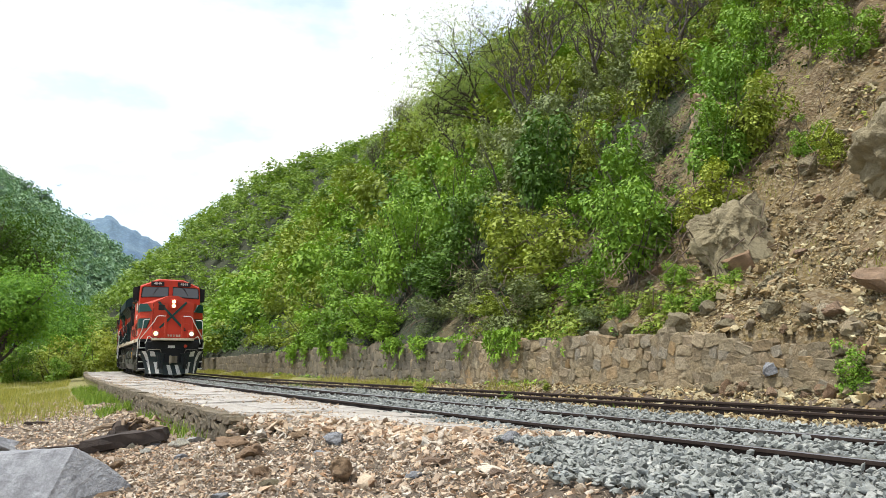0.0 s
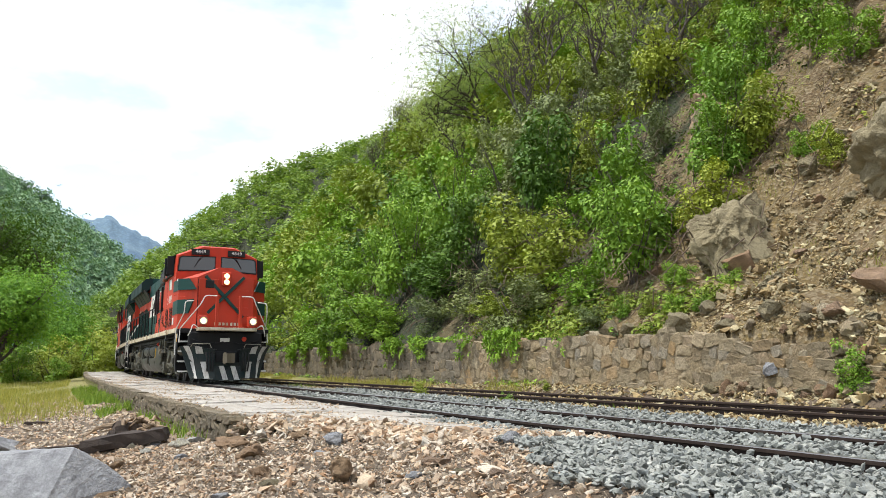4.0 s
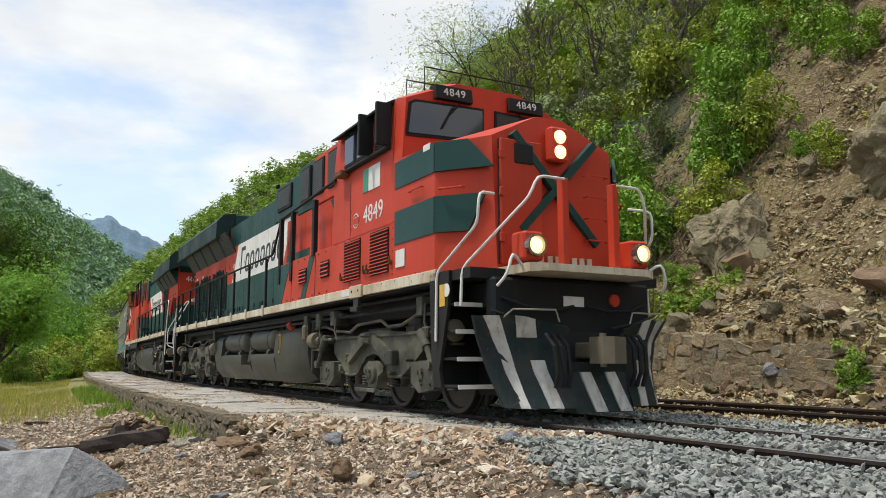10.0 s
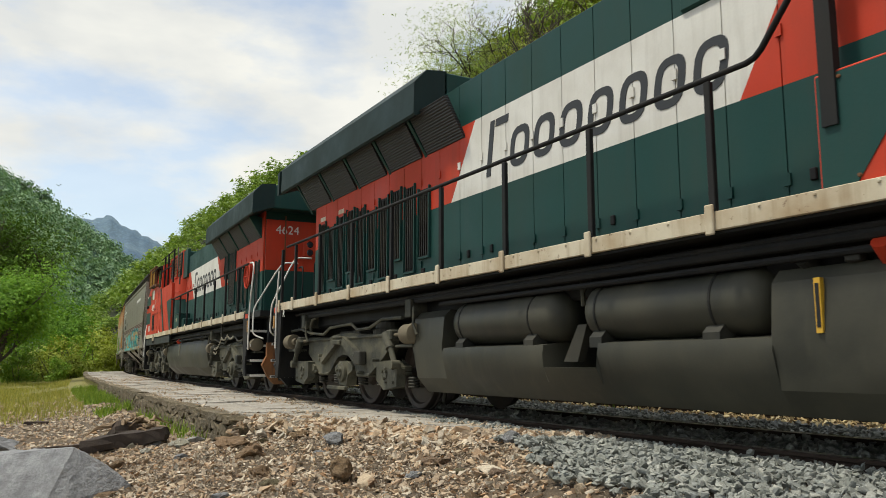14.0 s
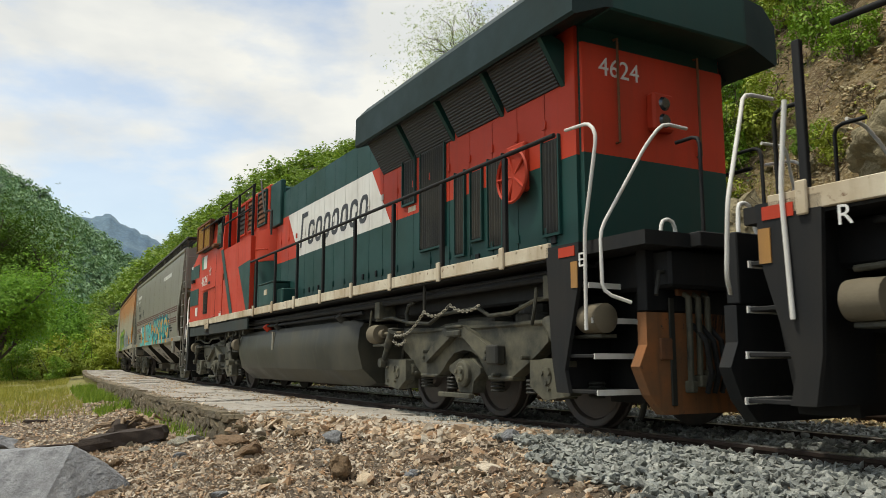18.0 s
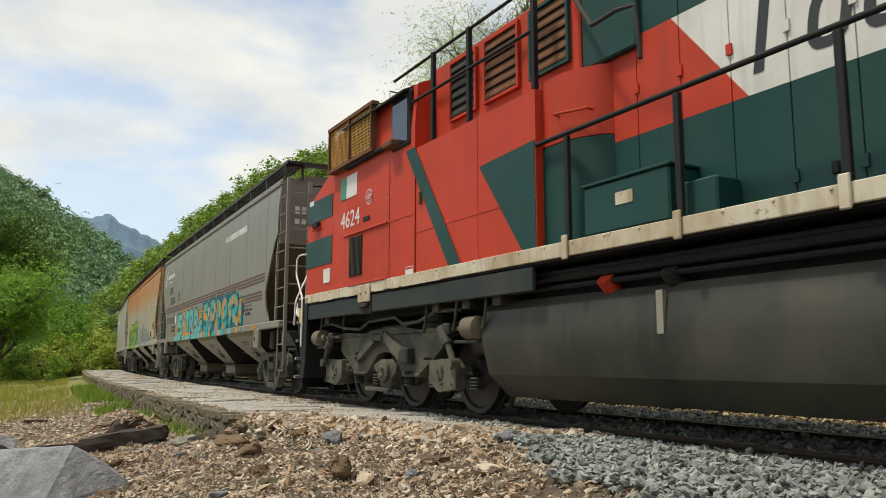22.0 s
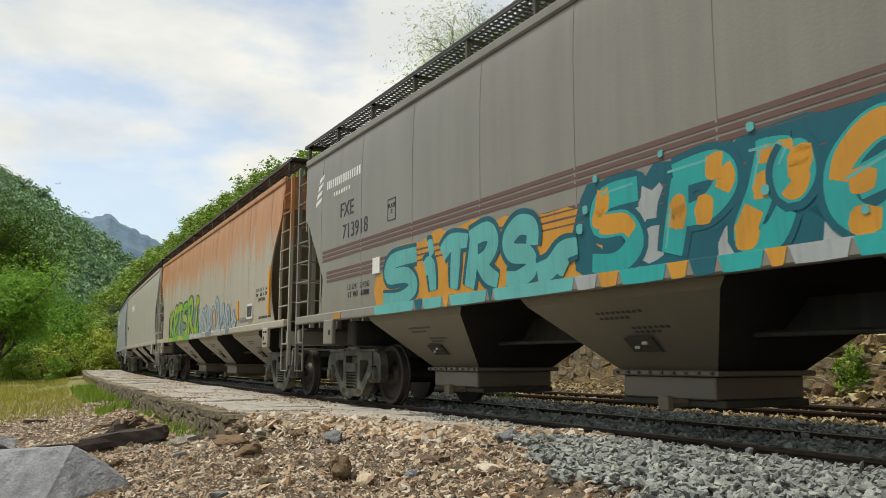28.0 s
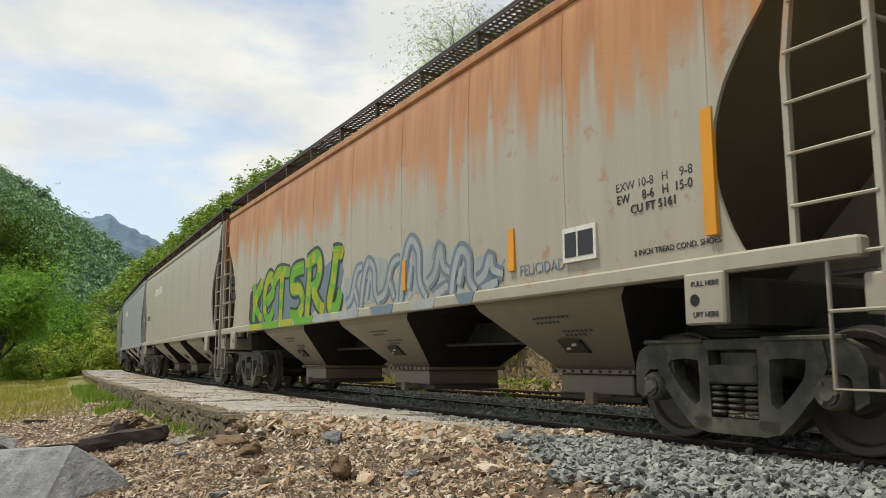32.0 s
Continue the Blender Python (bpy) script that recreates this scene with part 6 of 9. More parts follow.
        # handrail along the walkway
        start = 1.82 if k < 0 else 3.4
        rail_run(loco, [(start + (0.6 if k < 0 else 0), k * 1.50, 3.75 if k < 0 else 2.98), (start, k * 1.50, 3.06), (rear - (0.62 if lead_unit else 0.1), k * 1.50, 3.06)], BLACK, 0.026)
        for x in list(np.arange(1.34 if k < 0 else 2.39, rear + 0.2, -1.52)) + ([rear - 0.07, rear - 0.58] if lead_unit else []):
            pst = part("handrail_post", Mesh().box(x - 0.033, x + 0.033, k * 1.50 - 0.025, k * 1.50 + 0.025, 1.9, 3.03, 0.006), BLACK, loco, "black handrail post")
            part("post_foot", Mesh().box(x - 0.045, x + 0.045, min(k * 1.545, k * 1.575), max(k * 1.545, k * 1.575), 1.73, 1.98, 0.01), CREAM, pst)
        # rear end rails and steps
        rail_run(loco, [(-9.74, k * 1.54, 2.60), (-9.80, k * 1.56, 1.95), (-9.76, k * 1.57, 1.0)] if lead_unit else [(-9.4, k * 1.50, 3.06), (-9.80, k * 1.52, 3.03), (-9.93, k * 1.54, 2.88), (-9.74, k * 1.56, 1.95), (-9.74, k * 1.57, 1.0)], WHITE)
        rail_run(loco, [(-10.55, k * 0.55, 3.02), (-10.58, k * 0.9, 3.02), (-10.5, k * 1.05, 2.8), (-10.32, k * 1.50, 1.95), (-10.35, k * 1.52, 1.35), (-10.5, k * 1.3, 1.25)], WHITE)
        rail_run(loco, [(-10.6, k * 0.75, 1.6), (-10.62, k * 0.85, 2.05), (-10.62, k * 1.0, 2.05), (-10.6, k * 1.05, 1.6)], WHITE)
        steps_end(loco, -9.62, -10.6, k, CREAM)
        part("notice", Mesh().box(-9.98, -9.72, min(k * 1.545, k * 1.552), max(k * 1.545, k * 1.552), 1.74, 1.84), RED, loco, "red warning plate")
        part("reflector", Mesh().box(-10.02, -9.92, min(k * 1.545, k * 1.555), max(k * 1.545, k * 1.555), 1.42, 1.68), FADED, loco, "orange reflector")
        letters("end_letter", "E" if k > 0 else "R", 0.2, LETTER_W, loco, pose(-9.66, k * 1.548, 1.68, 90, 0, 0 if k < 0 else 180))
    # the cabinets behind the cab
    for k in (-1, 1):
        if k < 0:
            part("cabinet", Mesh().box(2.3, 5.74, -1.5, -1.08, 1.88, 2.76, 0.01), RED, loco, "red equipment cabinet")
            part("cabinet_stripe", Mesh().prism([(3.86, 1.92), (4.14, 1.92), (4.70, 2.74), (4.40, 2.74)], -1.5, -1.507), GREEN, loco, "dark green slanted stripe")
            part("cabinet_stripe", Mesh().prism([(2.32, 1.92), (2.58, 1.92), (3.18, 2.74), (2.32, 2.74)], -1.5, -1.507), GREEN, loco, "dark green slanted stripe")
            for x in np.arange(2.5, 5.7, 0.4):
                part("bolt", Mesh().lathe([(-1.5, 0.018), (-1.52, 0.014), (-1.521, 0.001)], (x, 0, 2.70), "y", 6), RUST, loco)
                part("bolt", Mesh().lathe([(-1.5, 0.018), (-1.52, 0.014), (-1.521, 0.001)], (x + 0.1, 0, 1.97), "y", 6), RUST, loco)
            for x in (3.25, 4.72):
                part("panel_seam", Mesh().box(x, x + 0.012, -1.505, -1.5, 1.92, 2.74), BLACK, loco)
            louvre(loco, 3.78, 4.24, 2.24, 2.52, -1.508, -1, 4, RED)
            louvre(loco, 5.05, 5.50, 2.24, 2.54, -1.508, -1, 4, RED)
            panels(loco, "upper_panel", [(RED, [(2.3, 2.78), (5.72, 2.78), (5.72, 3.74), (2.3, 3.74)])], [2.3, 2.95, 3.55, 4.5, 5.1, 5.74], -1.08, -1.33)
            for q in ([(5.02, 3.72), (5.30, 3.72), (5.72, 3.30), (5.46, 3.26)], [(5.46, 3.26), (5.72, 3.30), (5.46, 2.79), (5.20, 2.79)]):
                part("chevron", Mesh().prism(q, -1.33, -1.337), GREEN, loco, "dark green chevron")
            part("stripe", Mesh().box(2.32, 3.85, -1.337, -1.33, 2.80, 2.98), GREEN, loco)
            part("upper_box", Mesh().box(0.75, 4.0, -1.16, -1.0, 3.96, 4.78, 0.02), GREEN, loco, "dark green blower housing")
            gs = part("blower_screen", Mesh().box(1.02, 2.05, -1.20, -1.15, 4.16, 4.70, 0.01), BLACK, loco, "black louvred blower screen")
            part("screen", Mesh().box(1.08, 1.99, -1.21, -1.195, 4.22, 4.64), SCREEN, gs)
            part("upper_box", Mesh().box(2.98, 4.05, -1.32, -1.08, 3.76, 4.76, 0.02), GREEN, loco, "dark green upper hood")
            part("upper_box", Mesh().box(4.05, 5.74, -1.34, -1.08, 3.76, 4.76, 0.02), RED, loco)
            part("lifting_eye", Mesh().lathe([(0.70, 0.05), (0.78, 0.05), (0.78, 0.02), (0.70, 0.02)], (0, -1.12, 4.86), "x", 12), BLACK, loco)
            for x0 in (3.30, 4.10, 4.92):
                gs = part("vent", Mesh().box(x0, x0 + 0.58, -1.37, -1.31, 3.95, 4.66, 0.01), BLACK, loco, "black screened vent")
                part("screen", Mesh().box(x0 + 0.04, x0 + 0.54, -1.38, -1.365, 4.0, 4.61), SCREEN, gs)
            rail_run(loco, [(5.9, -1.56, 3.90), (2.42, -1.5, 3.76)], BLACK, 0.026)
            for x in (4.62, 3.24, 2.42):
                part("handrail_post", Mesh().box(x - 0.06, x + 0.06, -1.53, -1.45, 2.36 if x < 4 else 2.70, 3.78), BLACK, loco, "thick black handrail post")
        else:
            panels(loco, "upper_panel", [(RED, [(2.9, 1.90), (5.72, 1.90), (5.72, 3.7), (2.9, 3.7)])], [2.9, 4.1, 5.74], 1.08, 1.52)
            part("cabinet_seam", Mesh().box(2.9, 5.74, 1.52, 1.526, 2.48, 2.50), RED, loco)
            part("chevron", Mesh().prism([(2.92, 1.92), (3.18, 1.92), (4.06, 3.06), (2.92, 3.12)], 1.52, 1.527), GREEN, loco, "dark green wedge")
            part("chevron", Mesh().prism([(4.50, 1.92), (4.80, 1.92), (6.03, 3.72), (5.75, 3.72)], 1.531, 1.537), GREEN, loco, "dark green slanted stripe")
            for z0_, z1_, mt in ((1.90, 3.02, GREEN), (3.03, 3.78, RED)):
                ring = [(2.9, 1.08), (2.9, 1.42), (2.55, 1.42), (2.3, 1.34), (2.12, 1.22), (2.05, 1.08)]
                part("air_duct", Mesh().prism(ring, z0_, z1_, "z"), mt, loco, "rounded air duct casing", smooth=40)
            part("duct_grab", Mesh().tube([(2.62, 1.42, 3.32), (2.60, 1.5, 3.32), (2.2, 1.38, 3.30), (2.2, 1.3, 3.30)], 0.015, 6), RED, loco)
            bb = part("battery_box", Mesh().box(1.0, 2.15, 1.12, 1.50, 1.93, 2.42, 0.02), GREEN, loco, "dark green battery box")
            part("box_lid", Mesh().box(0.98, 2.17, 1.12, 1.515, 2.42, 2.45, 0.008), GREEN, bb)
            part("notice", Mesh().box(1.45, 1.68, 1.50, 1.507, 2.17, 2.29), CREAM, bb, "faded orange notice")
            part("step_box", Mesh().box(0.55, 0.98, 1.12, 1.42, 1.93, 2.25, 0.02), GREEN, loco)
            part("upper_box", Mesh().box(2.48, 5.74, 1.08, 1.22, 3.74, 4.92, 0.02), RED, loco, "red upper hood")
            part("upper_box", Mesh().box(1.65, 2.47, 1.08, 1.20, 3.82, 4.88, 0.02), GREEN, loco, "dark green upper hood")
            for x0, x1 in ((4.58, 5.2), (3.62, 4.32), (2.66, 3.32)):
                gs = part("vent", Mesh().box(x0, x1, 1.22, 1.235, 4.02, 4.80), HOLE, loco, "deep brown louvred vent")
                part("vent_frame", Mesh().box(x0 - 0.04, x0, 1.22, 1.27, 3.98, 4.84).box(x1, x1 + 0.04, 1.22, 1.27, 3.98, 4.84).box(x0, x1, 1.22, 1.27, 4.80, 4.84).box(x0, x1, 1.22, 1.27, 3.98, 4.02), GREEN if x0 < 3 else RED, gs)
                for q in range(6):
                    z = 4.04 + q * 0.127
                    part("slat", Mesh().prism([(1.235, z + 0.11), (1.262, z + 0.03), (1.262, z), (1.238, z + 0.07)], x0, x1, "x"), RUST if x0 < 4.5 else GREY_DARK, gs)
            rail_run(loco, [(6.5, 1.52, 4.42), (2.95, 1.48, 4.42)], BLACK, 0.022)
            rail_run(loco, [(6.6, 1.45, 4.98), (2.9, 1.46, 4.98)], BLACK, 0.022)
            for x in (5.3, 4.35, 2.95):
                part("handrail_post", Mesh().box(x - 0.03, x + 0.03, 1.45, 1.51, 3.72, 4.98), BLACK, loco, "black upper rail post")
            part("stay_bar", Mesh().tube([(2.62, 1.40, 5.0), (2.0, 1.46, 4.1)], 0.025, 8).tube([(2.0, 1.46, 4.1), (1.6, 1.48, 4.1), (1.35, 1.48, 4.05), (1.3, 1.49, 3.5)], 0.024, 8), GREY_DARK, loco, "bent grey stay bar")
            if number != "4849":
                guard = Mesh()
                for q in np.arange(7.03, 8.8, 0.055):
                    guard.box(q, q + 0.016, 1.615, 1.625, 4.02, 4.71)
                for q in np.arange(4.05, 4.70, 0.055):
                    guard.box(7.0, 8.8, 1.612, 1.622, q, q + 0.016)
                aw = part("awning", guard, GUARD, loco, "rusty yellow mesh window guard")
                part("awning_frame", Mesh().box(6.96, 8.84, 1.54, 1.66, 4.70, 4.76).box(6.96, 8.84, 1.54, 1.66, 3.95, 4.0).box(7.0, 7.04, 1.56, 1.66, 3.98, 4.72).box(8.78, 8.82, 1.56, 1.66, 3.98, 4.72).box(7.88, 7.92, 1.58, 1.66, 3.98, 4.72), RUST, aw)
            hw = part("brake_wheel", Mesh().lathe([(1.22, 0.315), (1.24, 0.335), (1.26, 0.315), (1.24, 0.295), (1.22, 0.315)], (-8.0, 0, 2.9), "y", 28), RED, loco, "red hand brake wheel", smooth=60)
            for a in range(5):
                c_, s_ = math.cos(a * 1.2566), math.sin(a * 1.2566)
                part("spoke", Mesh().tube([(-8.0, 1.2, 2.9), (-8.0 + 0.31 * c_, 1.24, 2.9 + 0.31 * s_)], 0.018, 6), RED, hw)
            part("brake_box", Mesh().box(-8.2, -7.8, 1.08, 1.2, 2.7, 3.3, 0.02), RED, loco)
    # rear face
    part("rear_face", Mesh().prism([(-1.08, 1.88), (1.08, 1.88), (1.08, 2.95), (-1.08, 2.95)], rear - 0.03, rear - 0.07, "x"), GREEN, loco, "dark green rear hood face")
    part("rear_face", Mesh().prism([(-1.08, 2.95), (1.08, 2.95), (1.08, 4.2), (-1.08, 4.2)], rear - 0.03, rear - 0.07, "x"), RED, loco, "red rear hood face")
    part("radiator_wing", Mesh().prism([(-1.53, 4.26), (-1.1, 4.42), (1.1, 4.42), (1.53, 4.26), (1.53, 4.74), (1.33, 4.96), (0.7, 5.02), (-0.7, 5.02), (-1.33, 4.96), (-1.53, 4.74)], wing[1], wing[1] + 0.12, "x"), WING, loco, "dark green end of the radiator wing")
    part("wing_floor", Mesh().box(wing[1], wing[0], -1.05, 1.05, 4.4, 4.98, 0.02), GREEN, loco)
    letters("road_number", number, 0.30, WHITE, loco, pose(rear - 0.074, 0.55, 3.95, 90, 0, -90), "cream road number")
    part("rear_headlight", Mesh().box(rear - 0.19, rear - 0.05, -0.16, 0.16, 3.3, 3.75, 0.03), RED, loco)
    for z in (3.42, 3.62):
        part("lens", Mesh().lathe([(rear - 0.19, 0.085), (rear - 0.22, 0.06), (rear - 0.22, 0.001)], (0, 0, z), "x", 16), GLASS, loco)
    for y in (-0.62, 0.62):
        part("rear_grab", Mesh().tube([(rear - 0.07, y, 3.1), (rear - 0.13, y, 3.1), (rear - 0.13, y, 4.3), (rear - 0.07, y, 4.3)], 0.016, 6), RUST, loco)
    part("rear_platform", Mesh().box(-10.62, rear - 0.07, -0.95, 0.95, 1.74, 1.88, 0.01), BLACK, loco)
    part("rear_plate", Mesh().prism([(-1.05, 0.22), (1.05, 0.22), (1.22, 0.40), (1.34, 0.66), (1.24, 0.86), (1.24, 1.16), (-1.24, 1.16), (-1.24, 0.86), (-1.34, 0.66), (-1.22, 0.40)], -10.62, -10.50, "x"), RUSTY if number != "4849" else BLACK, loco, "grimy brown end plate")
    part("rear_bulkhead", Mesh().box(-10.61, -10.48, -1.22, 1.22, 1.17, 1.76, 0.01), BLACK, loco, "black upper end plate")
    if number != "4849":
        for k in (-1, 1):
            for i, y in enumerate((0.56, 0.68, 0.80)):
                part("brake_hose", Mesh().tube([(-10.62, k * y, 1.36), (-10.72, k * y, 1.30), (-10.75, k * (y + 0.03), 0.95), (-10.72, k * (y + 0.01), 0.62 - 0.05 * i)], 0.03, 7), TRUCK, loco, "dusty rubber brake hose")
                part("gladhand", Mesh().box(-10.77, -10.67, k * (y + 0.01) - 0.04, k * (y + 0.01) + 0.04, 0.52 - 0.05 * i, 0.63 - 0.05 * i, 0.012), TRUCK, loco)
            part("hose_bracket", Mesh().box(-10.67, -10.62, min(k * 0.48, k * 0.88), max(k * 0.48, k * 0.88), 1.32, 1.42, 0.01), RUST, loco)
            part("bolt_pad", Mesh().box(-10.65, -10.62, min(k * 0.95, k * 1.1), max(k * 0.95, k * 1.1), 0.72, 0.92, 0.008), RUST, loco)
            part("gusset", Mesh().box(-10.64, -10.62, min(k * 0.90, k * 0.97), max(k * 0.90, k * 0.97), 0.30, 1.30, 0.006), GREY_DARK, loco)
            part("lever_bracket", Mesh().box(-10.72, -10.62, min(k * 0.62, k * 0.72), max(k * 0.62, k * 0.72), 1.52, 1.64, 0.01), GREY_DARK, loco)
        part("uncoupling_lever", Mesh().tube([(-10.80, 1.28, 1.30), (-10.74, 1.18, 1.52), (-10.72, 0.66, 1.58), (-10.74, 0.1, 1.40), (-10.90, 0.0, 1.15)], 0.02, 7), GREY_DARK, loco, "bent steel uncoupling lever")
    coupler(loco, -10.75, -1)
    hoses(loco, -10.72, -1)
    for y in (-0.45, 0.45):
        rail_run(loco, [(-10.62, y, 1.88), (-10.62, y, 2.95), (-10.3, y, 2.95)], BLACK, 0.02)
    # fuel tank
    if tank_plain:
        sec = [(-1.36, 1.30), (-1.28, 1.40), (1.28, 1.40), (1.36, 1.30), (1.40, 0.95), (1.30, 0.55), (1.0, 0.28), (-1.0, 0.28), (-1.30, 0.55), (-1.40, 0.95)]
        part("fuel_tank", Mesh().loft([[(-3.36, y * 0.92, 0.84 + (z - 0.84) * 0.9) for y, z in sec], [(-3.1, y, z) for y, z in sec], [(4.22, y, z) for y, z in sec], [(4.34, y * 0.92, 0.84 + (z - 0.84) * 0.9) for y, z in sec]]), TANK, loco, "dusty black fuel tank", smooth=30)
        for k in (-1, 1):
            for x in (-2.6, 1.2, 2.05):
                part("filler", Mesh().tube([(x, k * 1.2, 1.38), (x, k * 1.34, 1.52)], 0.09, 12), RED if x > 2 else GREY_DARK, loco)
            part("gauge", Mesh().box(1.22, 1.30, min(k * 1.36, k * 1.41), max(k * 1.36, k * 1.41), 0.95, 1.34), STEEL, loco, "sight glass on the tank")
    else:
        sec = [(-1.34, 1.32), (-1.24, 1.42), (1.24, 1.42), (1.34, 1.32), (1.38, 0.9), (1.30, 0.5), (1.12, 0.3), (-1.12, 0.3), (-1.30, 0.5), (-1.38, 0.9)]
        low_ = [(-1.36, 0.90), (-0.7, 0.98), (0.7, 0.98), (1.36, 0.90), (1.38, 0.8), (1.30, 0.5), (1.12, 0.3), (-1.12, 0.3), (-1.30, 0.5), (-1.38, 0.8)]
        part("fuel_tank", Mesh().loft([[(1.72, y, z) for y, z in sec], [(3.36, y, z) for y, z in sec], [(3.62, y * 0.9, 0.86 + (z - 0.86) * 0.85) for y, z in sec]]), TANK, loco, "dusty black fuel tank", smooth=30)
        part("fuel_tank_rear", Mesh().loft([[(-4.36, y * 0.94, z) for y, z in sec], [(-4.26, y, z) for y, z in sec], [(-3.42, y, z) for y, z in sec]]), TANK, loco, "dusty black fuel tank", smooth=30)
        part("fuel_tank_saddle", Mesh().loft([[(-3.42, y, z) for y, z in low_], [(-1.20, y, z) for y, z in low_], [(-1.18, y, min(z, 0.66)) for y, z in low_], [(-0.32, y, min(z, 0.66)) for y, z in low_], [(-0.30, y, z) for y, z in low_], [(1.72, y, z) for y, z in low_]]), TANK, loco, smooth=30)
        for k in (-1, 1):
            for x0, x1 in ((-3.28, -0.98), (-0.62, 1.62)):
                part("air_reservoir", Mesh().lathe([(x0, 0.001), (x0 + 0.03, 0.18), (x0 + 0.12, 0.27), (x0 + 0.2, 0.29), (x1 - 0.2, 0.29), (x1 - 0.12, 0.27), (x1 - 0.03, 0.18), (x1, 0.001)], (0, k * 1.08, 1.22), "x", 28), TANK, loco, "dusty black air reservoir", smooth=40)
                for x in (x0 + 0.28, x1 - 0.5):
                    part("strap", Mesh().lathe([(x - 0.012, 0.296), (x + 0.012, 0.296)], (0, k * 1.08, 1.22), "x", 28), BLACK, loco)
                    part("saddle_foot", Mesh().prism([(k * 1.16, 0.86), (k * 1.36, 0.86), (k * 1.36, 0.96), (k * 1.28, 1.04), (k * 1.16, 0.98)], x - 0.09, x + 0.09, "x"), GREY_DARK, loco)
            part("gauge", Mesh().box(2.115, 2.165, min(k * 1.35, k * 1.395), max(k * 1.35, k * 1.395), 0.92, 1.32), YELLOW, loco, "yellowed sight glass on the tank")
            part("gauge_slot", Mesh().box(2.125, 2.155, min(k * 1.39, k * 1.399), max(k * 1.39, k * 1.399), 0.96, 1.28), HOLE, loco)
            part("filler", Mesh().tube([(2.62, k * 1.22, 1.42), (2.62, k * 1.34, 1.54)], 0.085, 14), RED, loco, "red fuel filler cap")
            part("filler_neck", Mesh().tube([(1.95, k * 1.1, 1.40), (1.95, k * 1.26, 1.50)], 0.07, 12).box(2.3, 2.42, min(k * 1.2, k * 1.3), max(k * 1.2, k * 1.3), 1.42, 1.52, 0.01), GREY_DARK, loco)
            part("safety_valve", Mesh().tube([(-0.82, k * 1.1, 1.42), (-0.82, k * 1.1, 1.64)], 0.035, 8).tube([(-0.7, k * 1.2, 1.30), (-0.66, k * 1.24, 1.44), (-0.5, k * 1.24, 1.62)], 0.025, 6), TRUCK, loco)
            part("drop_bracket", Mesh().prism([(-0.95, 0.72), (-0.72, 0.72), (-0.56, 1.10), (-0.70, 1.10)], k * 1.18, k * 1.28), GREY_DARK, loco)
            part("filter_can", Mesh().lathe([(1.12, 0.05), (1.16, 0.085), (1.40, 0.085), (1.44, 0.05)], (3.92, k * 1.38, 0), "z", 12), TRUCK_PALE, loco)
            part("downpipe", Mesh().tube([(4.15, k * 1.3, 1.5), (4.15, k * 1.3, 0.55)], 0.045, 8), GREY_DARK, loco)
    if not lead_unit:
        part("chain_hanger", Mesh().tube([(-6.07, 1.42, 1.74), (-6.07, 1.42, 1.40)], 0.025, 8), GREY_DARK, loco)
        ch = part("chain", Mesh().box(-6.09, -6.05, 1.41, 1.44, 1.36, 1.40, 0.005), STEEL, loco, "pale galvanised safety chain")
        for (xa, za), (xb, zb), sag, n_ in (((-6.07, 1.38), (-4.95, 1.13), 0.16, 22), ((-6.07, 1.38), (-6.8, 1.43), 0.10, 14), ((-6.8, 1.43), (-7.55, 1.38), 0.08, 14), ((-4.95, 1.10), (-5.5, 1.0), 0.10, 11)):
            for i in range(n_):
                t = (i + 0.5) / n_
                c_ = Vector((xa + (xb - xa) * t, 1.43, za + (zb - za) * t - sag * 4 * t * (1 - t)))
                slope = math.atan2((zb - za) - sag * 4 * (1 - 2 * t), xb - xa)
                d = Vector((math.cos(slope), 0, math.sin(slope)))
                e = Vector((0, 0.018, 0)) if i % 2 else Vector((-d.z, 0, d.x)) * 0.018
                part("link", Mesh().tube([c_ - d * 0.032, c_ - d * 0.018 + e, c_ + d * 0.018 + e, c_ + d * 0.032, c_ + d * 0.018 - e, c_ - d * 0.018 - e, c_ - d * 0.032], 0.007, 5), STEEL, ch)
    # this unit's ends stand a little further out or in than its twin's
    for ob in loco.children:
        if ob.type != "MESH" or not ob.data.vertices:
            continue
        xs_ = [v.co.x for v in ob.data.vertices]
        if ob.matrix_basis.translation.length < 0.01:
            if max(xs_) < -9.42:
                ob.matrix_basis = Matrix.Translation((-0.32 if lead_unit else 0.42, 0, 0))
            elif min(xs_) >= 8.27 and not lead_unit and not ob.name.startswith("nose."):
                ob.matrix_basis = Matrix.Translation((0.5, 0, 0))
    axles = loco_truck(loco, 7.1) + loco_truck(loco, -7.0)
    return loco, axles


